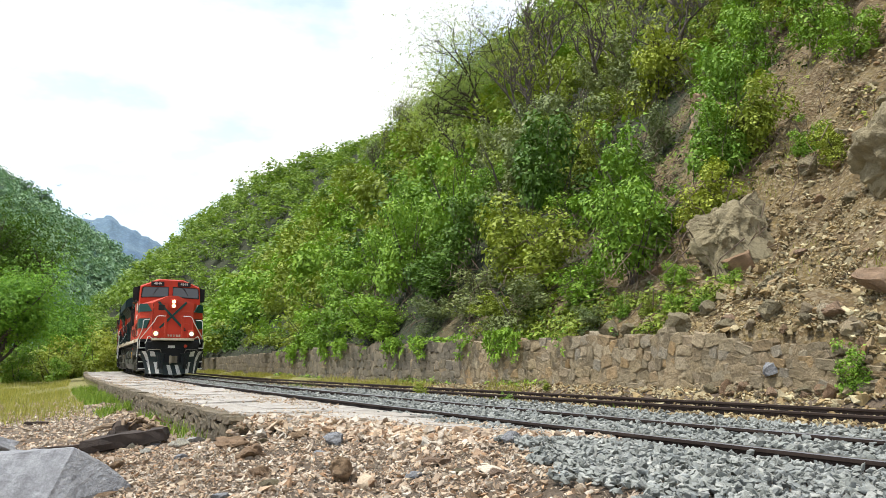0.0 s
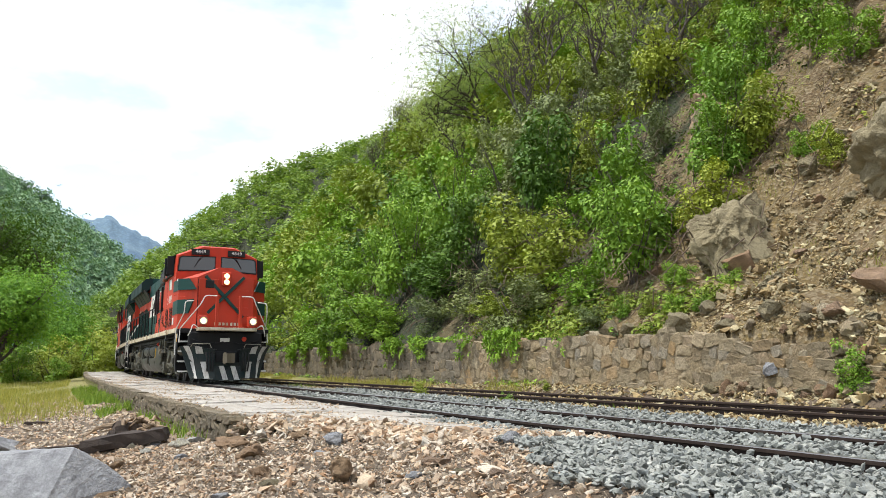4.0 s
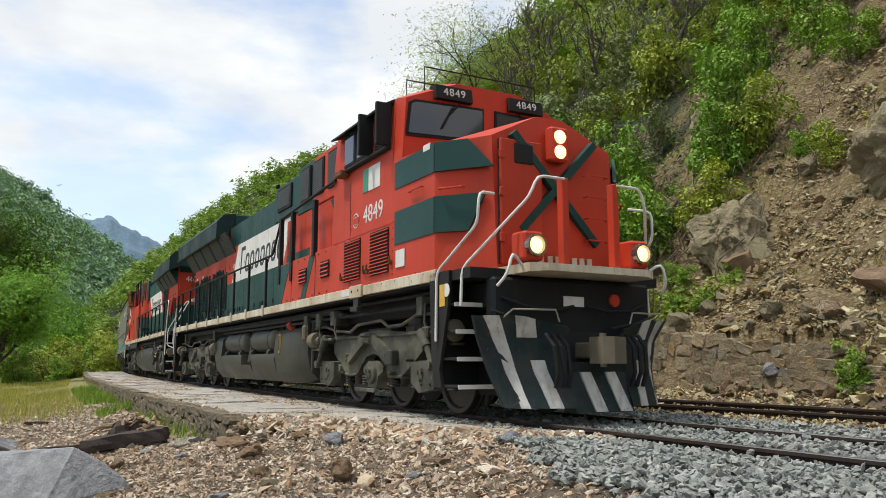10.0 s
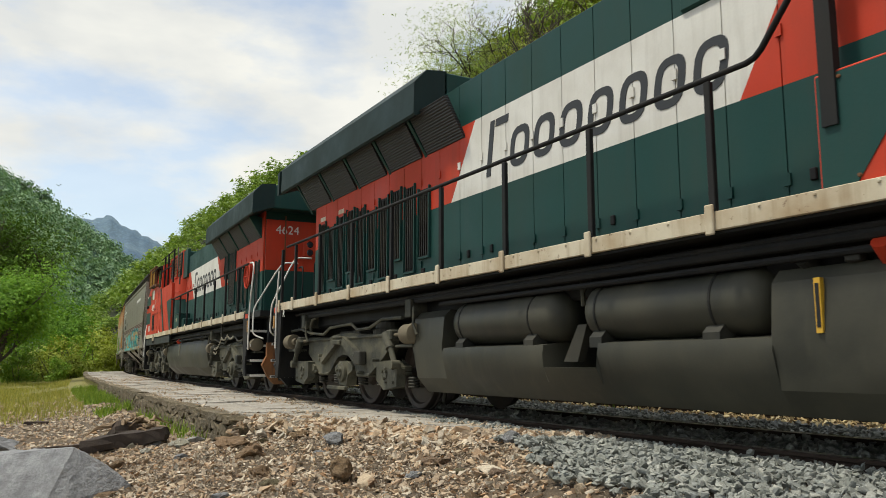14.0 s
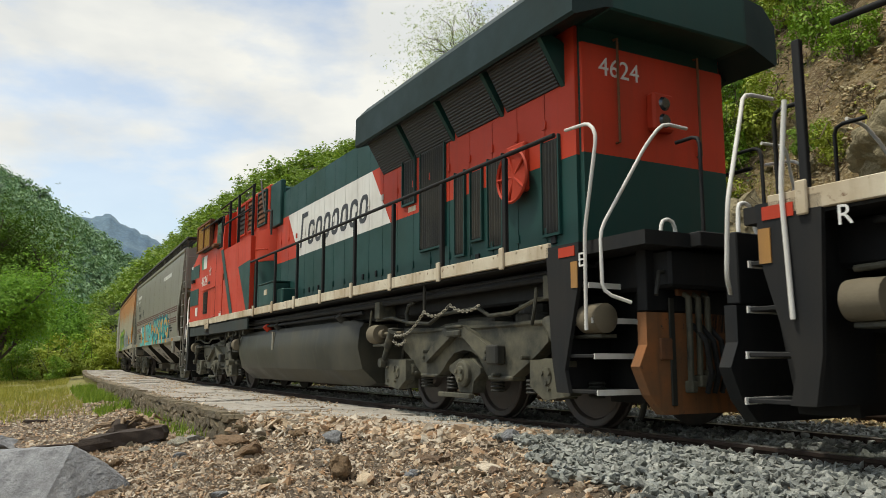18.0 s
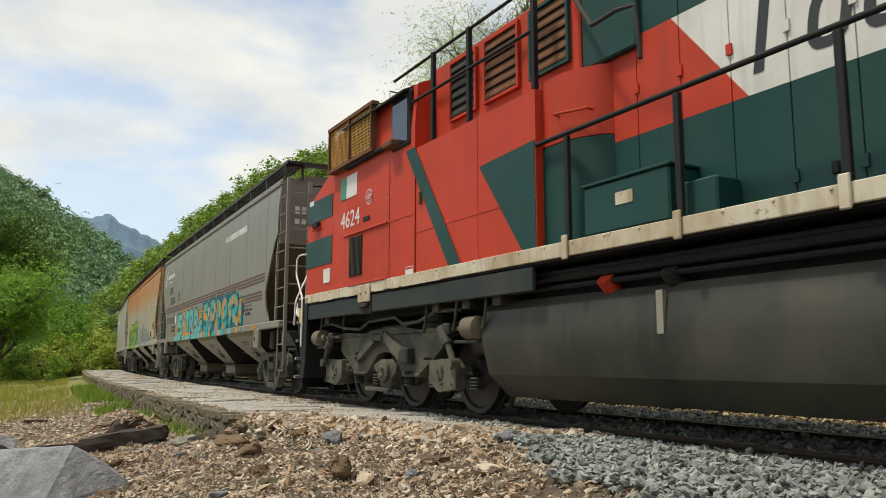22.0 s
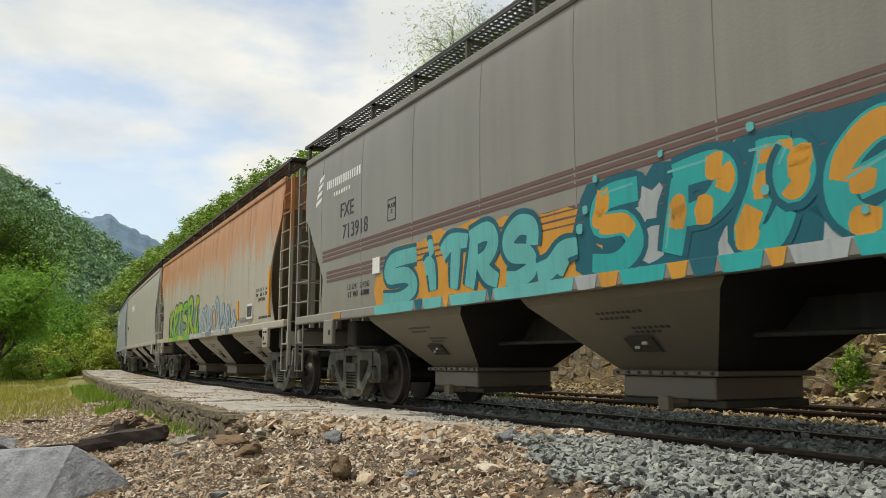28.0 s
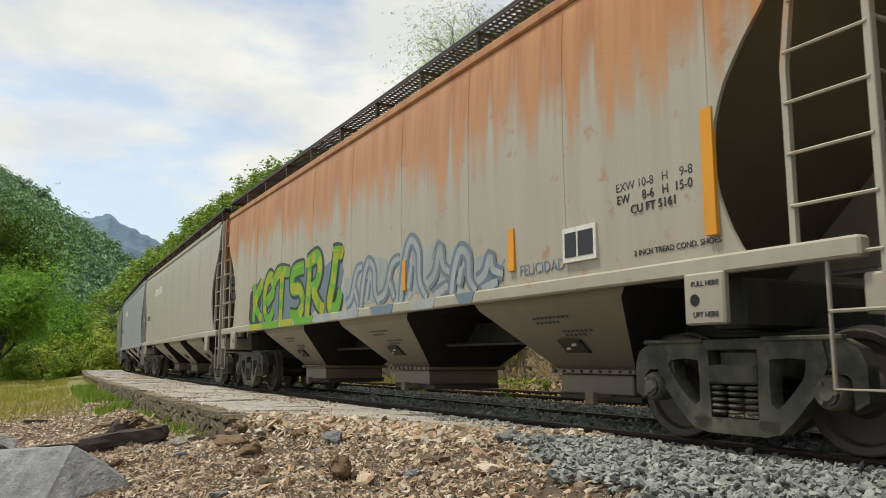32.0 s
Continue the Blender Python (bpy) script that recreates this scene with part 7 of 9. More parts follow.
# ---- covered hopper cars ----
def hopper_paint(name, base, rust=0.0, dirt_and_shade=0.4):
    """Faded car paint; rust: how far runs of rust come down from the roof edge."""
    m, n, l, b = material(name)
    c = n.new("ShaderNodeTexCoord")
    v = c.outputs["Object"]
    sep = n.new("ShaderNodeSeparateXYZ")
    l.new(v, sep.inputs[0])
    big = noise_tex(n, l, 0.55, 6, v)
    run = noise_tex(n, l, 2.6, 6, v, 0.6, squash=(1.6, 0.4, 0.10))
    fine = noise_tex(n, l, 30, 4, v)
    dirt = ramp(n, l, mix(n, l, 0.6, big, run), 0.40, 0.66, (dirt_and_shade * 0.15,) * 3, (dirt_and_shade,) * 3)
    col = mix(n, l, dirt, base, tuple(k * 0.55 for k in base))
    # brown deepening towards the rail: brake dust, plus painted shade under the car
    low = ramp(n, l, grey_of(n, l, sep.outputs[2], 0.3, 1.7), 0.0, 1.0, (min(1, dirt_and_shade * 2),) * 3, B3)
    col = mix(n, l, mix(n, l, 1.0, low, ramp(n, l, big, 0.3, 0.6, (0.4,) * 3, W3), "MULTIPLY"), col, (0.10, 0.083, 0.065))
    if rust:
        h = grey_of(n, l, sep.outputs[2], 4.75 - 2.1 * rust, 4.7)
        edge = mix(n, l, 0.55, h, run)
        edge = mix(n, l, 0.22, edge, big)
        f = ramp(n, l, edge, 0.43, 0.53, B3, (0.95,) * 3)
        tone = ramp(n, l, run, 0.35, 0.62, (0.36, 0.125, 0.028), (0.47, 0.22, 0.075))
        col = mix(n, l, f, col, tone)
        spots = ramp(n, l, noise_tex(n, l, 3.2, 7, v, 0.7), 0.60, 0.68, B3, (0.7,) * 3)
        col = mix(n, l, spots, col, (0.36, 0.17, 0.07))
    l.new(col, b.inputs["Base Color"])
    b.inputs["Roughness"].default_value = 0.42
    bump(n, l, b, mix(n, l, 0.3, fine, big), 0.15, 0.02)
    return m


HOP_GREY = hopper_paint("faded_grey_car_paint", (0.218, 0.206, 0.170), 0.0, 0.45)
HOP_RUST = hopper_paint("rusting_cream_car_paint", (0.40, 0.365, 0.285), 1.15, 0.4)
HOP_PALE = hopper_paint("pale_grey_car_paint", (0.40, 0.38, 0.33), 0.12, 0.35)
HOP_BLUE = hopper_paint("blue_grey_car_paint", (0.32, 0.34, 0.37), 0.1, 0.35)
# near-black slopes: the shade under the car is put into this colour
SLOPE_SHADE = worn("shaded_slope_plate", (0.012, 0.011, 0.009), (0.035, 0.030, 0.022), 0.6, 0.85, scale=1.5)
# bay paints: dirty, and darker than the sides for shade below the sill
BAY_GREY = hopper_paint("dirty_shaded_grey_bay_paint", (0.145, 0.126, 0.076), 0.0, 0.5)
BAY_CREAM = hopper_paint("dirty_shaded_cream_bay_paint", (0.24, 0.20, 0.13), 0.0, 0.5)
MAROON = worn("brown_stripe", (0.125, 0.070, 0.060), (0.15, 0.12, 0.10), 0.5, 0.6)
TEAL = worn("turquoise_spray", (0.02, 0.33, 0.31), (0.04, 0.25, 0.25), 0.55, 0.5, scale=2.2)
TEAL_D = worn("deep_teal_spray", (0.008, 0.10, 0.135), (0.02, 0.075, 0.09), 0.55, 0.5, scale=2.2)
TEAL_L = worn("pale_turquoise_spray", (0.11, 0.40, 0.38), (0.10, 0.27, 0.26), 0.55, 0.5, scale=2.2)
SPRAY_O = worn("orange_spray", (0.56, 0.265, 0.03), (0.36, 0.19, 0.045), 0.55, 0.5, scale=2.2)
SPRAY_G = worn("green_spray", (0.10, 0.34, 0.03), (0.24, 0.34, 0.04), 0.55, 0.5, scale=2.2)
SPRAY_GD = plain("black_green_spray", (0.012, 0.030, 0.022), 0.5)
SPRAY_S = worn("silver_spray", (0.34, 0.37, 0.37), (0.24, 0.25, 0.24), 0.55, 0.5, scale=2.2)
SPRAY_B = plain("blue_grey_spray", (0.13, 0.18, 0.22), 0.5)
GRATE = mesh_screen("walkway_grating", (0.05, 0.047, 0.045))

SIDE_Z = [1.42, 1.6, 1.75, 1.9, 2.05, 2.2, 2.35, 2.5, 2.65, 2.8, 2.95, 3.1, 3.25, 3.4, 3.6, 3.8, 4.0, 4.2, 4.42, 4.5]
SIDE_Y = [round(float(np.interp(z, [1.42, 1.6, 1.9, 2.3, 2.8, 3.3, 3.8, 4.2, 4.42, 4.5], [1.45, 1.46, 1.475, 1.49, 1.50, 1.50, 1.495, 1.48, 1.46, 1.44])), 4) for z in SIDE_Z]


def side_y(z):
    return float(np.interp(z, SIDE_Z, SIDE_Y))


def decal(holder, name, poly, k, mat, lift, label=""):
    """A thin patch of paint that follows the car's side; poly in x, z, star-shaped about its middle."""
    cx, cz = sum(p[0] for p in poly) / len(poly), sum(p[1] for p in poly) / len(poly)
    m = Mesh()
    ring = lambda s, d: [(cx + (p[0] - cx) * s, k * (side_y(cz + (p[1] - cz) * s) + d), cz + (p[1] - cz) * s) for p in poly]
    n = len(poly)
    m.add(ring(1, 0.0) + ring(1, lift) + ring(0.5, lift) + [(cx, k * (side_y(cz) + lift), cz)],
          [(i, (i + 1) % n, n + (i + 1) % n, n + i) for i in range(n)] + [(n + i, n + (i + 1) % n, 2 * n + (i + 1) % n, 2 * n + i) for i in range(n)] + [(2 * n + i, 2 * n + (i + 1) % n, 3 * n) for i in range(n)])
    return part(name, m, mat, holder, label)


def blob(rnd, cx, cz, w, h, n=16, rough=0.16, lean=0.2, grow=0.0):
    out = []
    for i in range(n):
        a = 6.28319 * i / n
        q = 1 + rnd.uniform(-rough, rough)
        sx = abs(math.cos(a)) ** 0.7 * math.copysign(1, math.cos(a))
        sz = abs(math.sin(a)) ** 0.7 * math.copysign(1, math.sin(a))
        out.append((cx + sx * (w / 2 + grow) * q + lean * sz * h / 2, cz + sz * (h / 2 + grow) * q))
    return out


def eased(path, steps=6):
    """A smooth line through the points of a path."""
    q = [path[0]] + list(path) + [path[-1]]
    out = []
    for i in range(1, len(q) - 2):
        a, b, c, d = q[i - 1:i + 3]
        for s in range(steps):
            t = s / steps
            out.append(tuple(0.5 * (2 * b[j] + (c[j] - a[j]) * t + (2 * a[j] - 5 * b[j] + 4 * c[j] - d[j]) * t * t + (3 * b[j] - a[j] - 3 * c[j] + d[j]) * t ** 3) for j in (0, 1)))
    return out + [path[-1]]


def ribbon(holder, name, path, width, k, mat, lift, label=""):
    """A sprayed stroke of even width that follows the side."""
    line = eased(path)
    rings = []
    for i, (x, z) in enumerate(line):
        a, b = line[max(0, i - 1)], line[min(len(line) - 1, i + 1)]
        dx, dz = b[0] - a[0], b[1] - a[1]
        n_ = math.hypot(dx, dz) or 1
        t = i / (len(line) - 1)
        w = width * 0.5 * (0.72 + 0.28 * math.sin(math.pi * min(1, 0.25 + t * 0.75)))
        ends = [(x - dz / n_ * w * s, z + dx / n_ * w * s) for s in (-1, 0, 1)]
        ends = [(px_, min(4.3, max(1.45, pz_))) for px_, pz_ in ends]
        rings.append([(px_, k * (side_y(pz_) + (lift if s_ != 0 else lift)), pz_) for (px_, pz_), s_ in zip(ends, (-1, 0, 1))] + [(ends[1][0], k * (side_y(ends[1][1]) - 0.004), ends[1][1])])
    return part(name, Mesh().loft(rings), mat, holder, label)


# swollen letter strokes in a unit box
FAT = {
    "ess": [[(1.0, 0.95), (0.3, 0.92), (0.18, 0.58), (0.72, 0.52), (0.92, 0.22), (0.55, 0.0), (0.0, 0.05)]],
    "dotted": [[(0.15, 0.50), (0.55, 0.55), (0.7, 0.05)], [(0.4, 0.88), (0.75, 0.93)]],
    "tee": [[(0.0, 0.78), (0.35, 0.98), (1.0, 0.93)], [(0.55, 0.9), (0.5, 0.45), (0.45, 0.02)]],
    "ar": [[(0.12, 0.0), (0.25, 0.5), (0.3, 0.97)], [(0.15, 0.93), (0.75, 1.0), (0.95, 0.78), (0.75, 0.52), (0.4, 0.45)], [(0.5, 0.48), (0.75, 0.2), (1.1, 0.04)]],
    "curl": [[(1.0, 0.58), (0.98, 0.9), (0.5, 1.0), (0.1, 0.78), (0.25, 0.52), (0.85, 0.42), (0.95, 0.15), (0.45, 0.02), (0.0, 0.06)]],
    "sweep": [[(0.0, 0.15), (0.35, 0.3), (0.65, 0.9), (1.0, 1.0)], [(0.55, 0.5), (0.75, 0.1)]],
    "pee": [[(0.2, 0.0), (0.3, 0.5), (0.35, 0.95)], [(0.25, 0.98), (0.85, 1.0), (1.0, 0.76), (0.75, 0.5), (0.4, 0.45)]],
    "ell": [[(0.55, 1.0), (0.4, 0.55), (0.15, 0.08), (0.55, 0.02), (0.8, 0.3)], [(0.35, 0.98), (0.9, 0.96)]],
    "ring": [[(0.5, 1.0), (0.1, 0.8), (0.35, 0.58), (0.85, 0.72), (0.75, 0.97), (0.45, 1.0)]],
    "ee": [[(0.3, 0.42), (0.95, 0.62), (0.95, 0.92), (0.55, 1.0), (0.12, 0.65), (0.15, 0.2), (0.55, 0.0), (1.0, 0.22)]],
    "stem": [[(0.1, 0.3), (0.6, 0.95)], [(0.75, 1.0), (0.7, 0.5), (0.75, 0.0)]],
    "hump": [[(0.0, 0.0), (0.15, 0.6), (0.4, 1.0), (0.7, 0.8), (0.75, 0.3), (1.0, 0.0)], [(0.3, 0.2), (0.45, 0.6)]],
    "flick": [[(0.0, 0.3), (0.3, 0.5), (0.5, 1.0), (0.62, 0.6), (1.0, 0.4)], [(0.2, 0.0), (0.8, 0.2)]],
    "kay": [[(0.2, 1.0), (0.25, 0.5), (0.1, 0.0)], [(0.95, 0.95), (0.3, 0.5), (0.9, 0.05)]],
}


def fat_piece(car, k, forms, z0, width, fill, second, edge, light, seed, label):
    """Swollen overlapping letter forms, each with its outline, fill, patches and a thin highlight."""
    rnd = random.Random(seed)
    for i, (form, x0, x1, z1) in enumerate(forms):
        up = 0.006 + 0.0016 * i
        lo, hi = z0 + width * 0.4, z1 - width * 0.5
        put = lambda q: (x0 + width * 0.4 + q[0] * (x1 - x0 - width * 0.8) + q[1] * 0.04, lo + q[1] * (hi - lo))
        for s in FAT[form]:
            path = [put(q) for q in s]
            ribbon(car, "paint_outline", path, width + 0.13, k, edge, up, label)
        for j, s in enumerate(FAT[form]):
            path = [put(q) for q in s]
            ribbon(car, "paint_stroke", path, width, k, fill, up + 0.0006 + j * 0.0001, label)
            if second:
                line = eased(path)
                for _ in range(2):
                    q = line[int(len(line) * rnd.uniform(0.0, 0.9))]
                    decal(car, "paint_patch", blob(rnd, q[0], q[1], width * rnd.uniform(0.7, 0.95), width * rnd.uniform(0.6, 1.1), 12, 0.16), k, second, up + 0.0010, label)
                if len(s) > 2:
                    ribbon(car, "paint_stroke", line[len(line) // 3:len(line) * 2 // 3:3], width * 0.8, k, second, up + 0.0009, label)
            if second:
                ribbon(car, "paint_highlight", [(q[0] - width * 0.25, q[1] + width * 0.22) for q in path[:2]], 0.025, k, light, up + 0.0012)


def freight_truck(car, x):
    """Two-axle freight truck: cast side frames with windows, springs and roller bearings."""
    truck = part("truck", Mesh().box(-0.22, 0.22, -1.05, 1.05, 0.55, 0.82, 0.04), TRUCK, car, "dusty brown two-axle truck", m=Matrix.Translation((x, 0, 0)))
    axles = []
    for k in (-1, 1):
        y0, y1 = sorted((k * 0.98, k * 1.13))
        m = Mesh()
        for s in (-1, 1):
            hole = [(0.37, 0.72), (0.54, 0.735), (0.69, 0.72), (0.73, 0.68), (0.64, 0.54), (0.49, 0.38), (0.42, 0.335), (0.365, 0.37), (0.36, 0.55)]
            rim = [(0.26, 0.89), (0.54, 0.91), (0.84, 0.88), (0.88, 0.68), (0.78, 0.48), (0.58, 0.26), (0.44, 0.14), (0.24, 0.16), (0.25, 0.55)]
            ring = lambda pts, y: [(s * p[0], y, p[1]) for p in pts]
            m.loft([ring(hole, y0), ring(rim, y0), ring(rim, y1), ring(hole, y1), ring(hole, y0)], caps=False)
            m.prism([(s * 0.70, 0.90), (s * 0.98, 0.875), (s * 1.12, 0.80), (s * 1.17, 0.68), (s * 1.17, 0.42), (s * 1.06, 0.36), (s * 1.045, 0.58), (s * 0.98, 0.635), (s * 0.82, 0.635), (s * 0.755, 0.58), (s * 0.74, 0.42), (s * 0.66, 0.50)], y0 - k * 0.02, y1 - k * 0.003)
            m.box(min(s * 0.30, s * 1.02), max(s * 0.30, s * 1.02), min(k * 1.08, k * 1.15), max(k * 1.08, k * 1.15), 0.865, 0.905, 0.01)
        m.box(-0.27, 0.27, y0, y1, 0.80, 0.895, 0.01)
        m.prism([(-0.44, 0.24), (0.44, 0.24), (0.42, 0.14), (0.30, 0.11), (-0.30, 0.11), (-0.42, 0.14)], y0, y1 + k * 0.02)
        part("side_frame", m, TRUCK, truck, "cast side frame")
        part("bolster_end", Mesh().box(-0.25, 0.25, min(k * 1.0, k * 1.16), max(k * 1.0, k * 1.16), 0.52, 0.68, 0.02), TRUCK, truck)
        for i, xs_ in enumerate((-0.17, 0.0, 0.17)):
            sp = Mesh()
            for t in range(5):
                sp.lathe([(-0.016, 0.06), (0.0, 0.076), (0.016, 0.06)], (xs_, k * 1.09, 0.29 + t * 0.05), "z", 12)
            part("spring", sp, TRUCK, truck)
        for ax in (-0.9, 0.9):
            j = Mesh().lathe([(k * 1.0, 0.13), (k * 1.15, 0.13), (k * 1.18, 0.11), (k * 1.18, 0.06), (k * 1.21, 0.055), (k * 1.21, 0.001)], (ax, 0, 0.48), "y", 20)
            for q in range(3):
                j.lathe([(k * 1.17, 0.02), (k * 1.215, 0.02), (k * 1.215, 0.001)], (ax + 0.075 * math.cos(q * 2.094), 0, 0.48 + 0.075 * math.sin(q * 2.094)), "y", 6)
            part("bearing_cap", j, TRUCK, truck, smooth=35)
    part("brake_beam", Mesh().box(-0.5, -0.38, -0.8, 0.8, 0.34, 0.44, 0.02).box(0.38, 0.5, -0.8, 0.8, 0.34, 0.44, 0.02), GREY_DARK, truck)
    for ax in (-0.9, 0.9):
        axles.append((wheelset(truck, ax, 0.48, 0.48), 0.48))
    return axles


def hopper_car(half, truck_x, paint, label, cut, wheel_end=1, bay_mat=None, bay_mid=0.3, bay_pitch=4.2, bay_half=1.46, bay_print=False, slope_top=3.95):
    """A covered hopper car, its middle at x = 0. cut: how far the side sheets end at each height."""
    car = thing("hopper_car", None, None, label, "hopper car", "hopper cars of the train")
    ends = [float(np.interp(z, [c[0] for c in cut], [c[1] for c in cut])) for z in SIDE_Z]
    for k in (-1, 1):
        rings = []
        for z, y, e in zip(SIDE_Z, SIDE_Y, ends):
            rings.append([(-e, k * y, z)] + [(-e + 2 * e * i / 12, k * y, z) for i in range(1, 12)] + [(e, k * y, z), (e, k * (y - 0.035), z)] + [(e - 2 * e * i / 12, k * (y - 0.035), z) for i in range(1, 12)] + [(-e, k * (y - 0.035), z)])
        part("side_sheet", Mesh().loft(rings), paint, car, smooth=30)
        part("side_sill", Mesh().box(-half - 0.35, half + 0.35, min(k * 1.40, k * 1.53), max(k * 1.40, k * 1.53), 1.40, 1.55, 0.02), paint, car, "riveted side sill")
        part("roof_rail", Mesh().box(-half - 0.05, half + 0.05, min(k * 1.40, k * 1.49), max(k * 1.40, k * 1.49), 4.46, 4.60, 0.025), paint, car)
        for x in np.linspace(-half + 0.9, half - 0.9, 9):
            seam = Mesh().loft([[(x - 0.012, k * y, z), (x + 0.012, k * y, z), (x + 0.012, k * (y + 0.004), z), (x - 0.012, k * (y + 0.004), z)] for z, y in zip(SIDE_Z, SIDE_Y)])
            part("weld_seam", seam, paint, car)
        for s in (-1, 1):
            # corner ladder
            xa, xb = s * (half + 0.03), s * (half + 0.48)
            lad = part("ladder", Mesh().box(min(xb - 0.03, xb + 0.03), max(xb - 0.03, xb + 0.03), min(k * 1.40, k * 1.47), max(k * 1.40, k * 1.47), 0.62, 4.55, 0.006)
                       .prism([(xa - 0.025, 4.4), (xa + 0.025, 4.4), (xa + 0.025 - s * 0.22, 2.9), (xa + 0.025 - s * 0.22, 1.5), (xa - 0.025 - s * 0.22, 1.5), (xa - 0.025 - s * 0.22, 2.9)], k * 1.42, k * 1.47), paint, car, "steel corner ladder")
            for z in np.arange(1.05, 4.5, 0.39):
                xi = xa - s * (0.22 if z < 2.9 else 0.22 * (4.4 - z) / 1.5)
                part("rung", Mesh().tube([(xi if z > 1.5 else xb - s * 0.42, k * 1.47, z), (xb, k * 1.47, z)], 0.015, 6), paint, lad)
            part("stirrup", Mesh().tube([(xb, k * 1.46, 1.1), (xb, k * 1.46, 0.52), (xb - s * 0.42, k * 1.46, 0.52), (xb - s * 0.42, k * 1.46, 1.42)], 0.018, 6), paint, lad)
            # end ladder on the car's end
            part("end_post", Mesh().box(min(s * (half + 0.40), s * (half + 0.47)), max(s * (half + 0.40), s * (half + 0.47)), k * 0.95 - 0.05, k * 0.95 + 0.05, 1.3, 4.5, 0.008), paint, car)
            for z in np.arange(1.5, 4.4, 0.39):
                part("end_rung", Mesh().tube([(s * (half + 0.48), k * 0.95, z), (s * (half + 0.48), k * 1.42, z)], 0.014, 6), paint, car)
            part("jack_pad", Mesh().box(min(s * (truck_x - 0.1), s * (truck_x + 0.32)), max(s * (truck_x - 0.1), s * (truck_x + 0.32)), min(k * 1.47, k * 1.545), max(k * 1.47, k * 1.545), 1.0, 1.42, 0.015), paint, car, "jacking pad")
            part("pad_hole", Mesh().lathe([(k * 1.54, 0.05), (k * 1.549, 0.05), (k * 1.549, 0.001)], (s * (truck_x + 0.02), 0, 1.2), "y", 12), HOLE, car)
    # roof, slope sheets, ends
    roof = Mesh().loft([[(x, y, z) for y, z in ((-1.45, 4.46), (-1.40, 4.56), (-0.9, 4.72), (0, 4.78), (0.9, 4.72), (1.40, 4.56), (1.45, 4.46), (0, 4.60))] for x in (-half, half)])
    part("roof", roof, paint, car, "roof sheet", smooth=30)
    for s in (-1, 1):
        part("end_sheet", Mesh().prism([(s * (half - 0.02), 4.5), (s * (half + 0.03), 4.5), (s * (half + 0.03), slope_top - 0.05), (s * (half - 0.02), slope_top - 0.05)], -1.46, 1.46), paint, car, "end sheet")
        # takes the bay paint, whose dark tone includes painted shade
        part("slope_sheet", Mesh().prism([(s * half, slope_top), (s * (half - 0.04), slope_top), (s * (half - 2.80), 1.425), (s * (half - 2.72), 1.41)], -1.45, 1.45), bay_mat, car, "dirty sloping end sheet, darkened for shade")
        part("end_beam", Mesh().box(min(s * (half + 0.3), s * (half + 0.5)), max(s * (half + 0.3), s * (half + 0.5)), -1.45, 1.45, 1.02, 1.30, 0.02), paint, car, "end platform beam")
        part("end_grating", Mesh().box(min(s * (half + 0.05), s * (half + 0.5)), max(s * (half + 0.05), s * (half + 0.5)), -1.4, 1.4, 1.30, 1.335), GRATE, car)
        part("draft_sill", Mesh().box(min(s * (half - 2.6), s * (half + 0.55)), max(s * (half - 2.6), s * (half + 0.55)), -0.28, 0.28, 0.78, 1.12, 0.02), GREY_DARK, car, "centre sill")
        part("bolster", Mesh().box(s * truck_x - 0.18, s * truck_x + 0.18, -1.15, 1.15, 0.98, 1.4, 0.03), GREY_DARK, car)
        part("centre_plate", Mesh().lathe([(0.8, 0.35), (1.0, 0.35)], (s * truck_x, 0, 0), "z", 18), GREY_DARK, car)
        for y in (-0.62, 0.62):
            part("end_strut", Mesh().box(min(s * (half + 0.32), s * (half + 0.42)), max(s * (half + 0.32), s * (half + 0.42)), y - 0.05, y + 0.05, 1.3, 3.5, 0.01), paint, car)
        part("bearing_post", Mesh().box(min(s * (half + 0.36), s * (half + 0.46)), max(s * (half + 0.36), s * (half + 0.46)), -0.08, 0.08, 1.3, 4.45, 0.01), paint, car)
        part("end_rail", Mesh().tube([(s * (half + 0.48), -1.45, 3.05), (s * (half + 0.48), 1.45, 3.05)], 0.015, 6).tube([(s * (half + 0.48), -1.45, 2.3), (s * (half + 0.48), 1.45, 2.3)], 0.015, 6), paint, car)
        part("cut_lever", Mesh().tube([(s * (half + 0.62), -1.4, 0.62), (s * (half + 0.60), -1.38, 0.95), (s * (half + 0.62), -0.5, 0.92), (s * (half + 0.8), 0.1, 1.0)], 0.014, 6), paint, car)
        coupler(car, s * (half + 0.62), s)
        part("air_hose", Mesh().tube([(s * (half + 0.7), 0.35, 0.85), (s * (half + 0.9), 0.33, 0.6), (s * (half + 1.0), 0.28, 0.42)], 0.028, 7), BLACK, car)
    bw = part("brake_wheel", Mesh().lathe([(wheel_end * (half + 0.50), 0.26), (wheel_end * (half + 0.53), 0.285), (wheel_end * (half + 0.56), 0.26), (wheel_end * (half + 0.53), 0.235), (wheel_end * (half + 0.50), 0.26)], (0, -0.35, 2.35), "x", 24), GREY_DARK, car, "iron hand brake wheel", smooth=60)
    for a in range(5):
        part("spoke", Mesh().tube([(wheel_end * (half + 0.52), -0.35, 2.35), (wheel_end * (half + 0.53), -0.35 + 0.25 * math.cos(a * 1.2566), 2.35 + 0.25 * math.sin(a * 1.2566))], 0.02, 6), GREY_DARK, bw)
    part("brake_housing", Mesh().box(min(wheel_end * (half + 0.40), wheel_end * (half + 0.51)), max(wheel_end * (half + 0.40), wheel_end * (half + 0.51)), -0.52, -0.18, 2.1, 2.55, 0.03), paint, car)
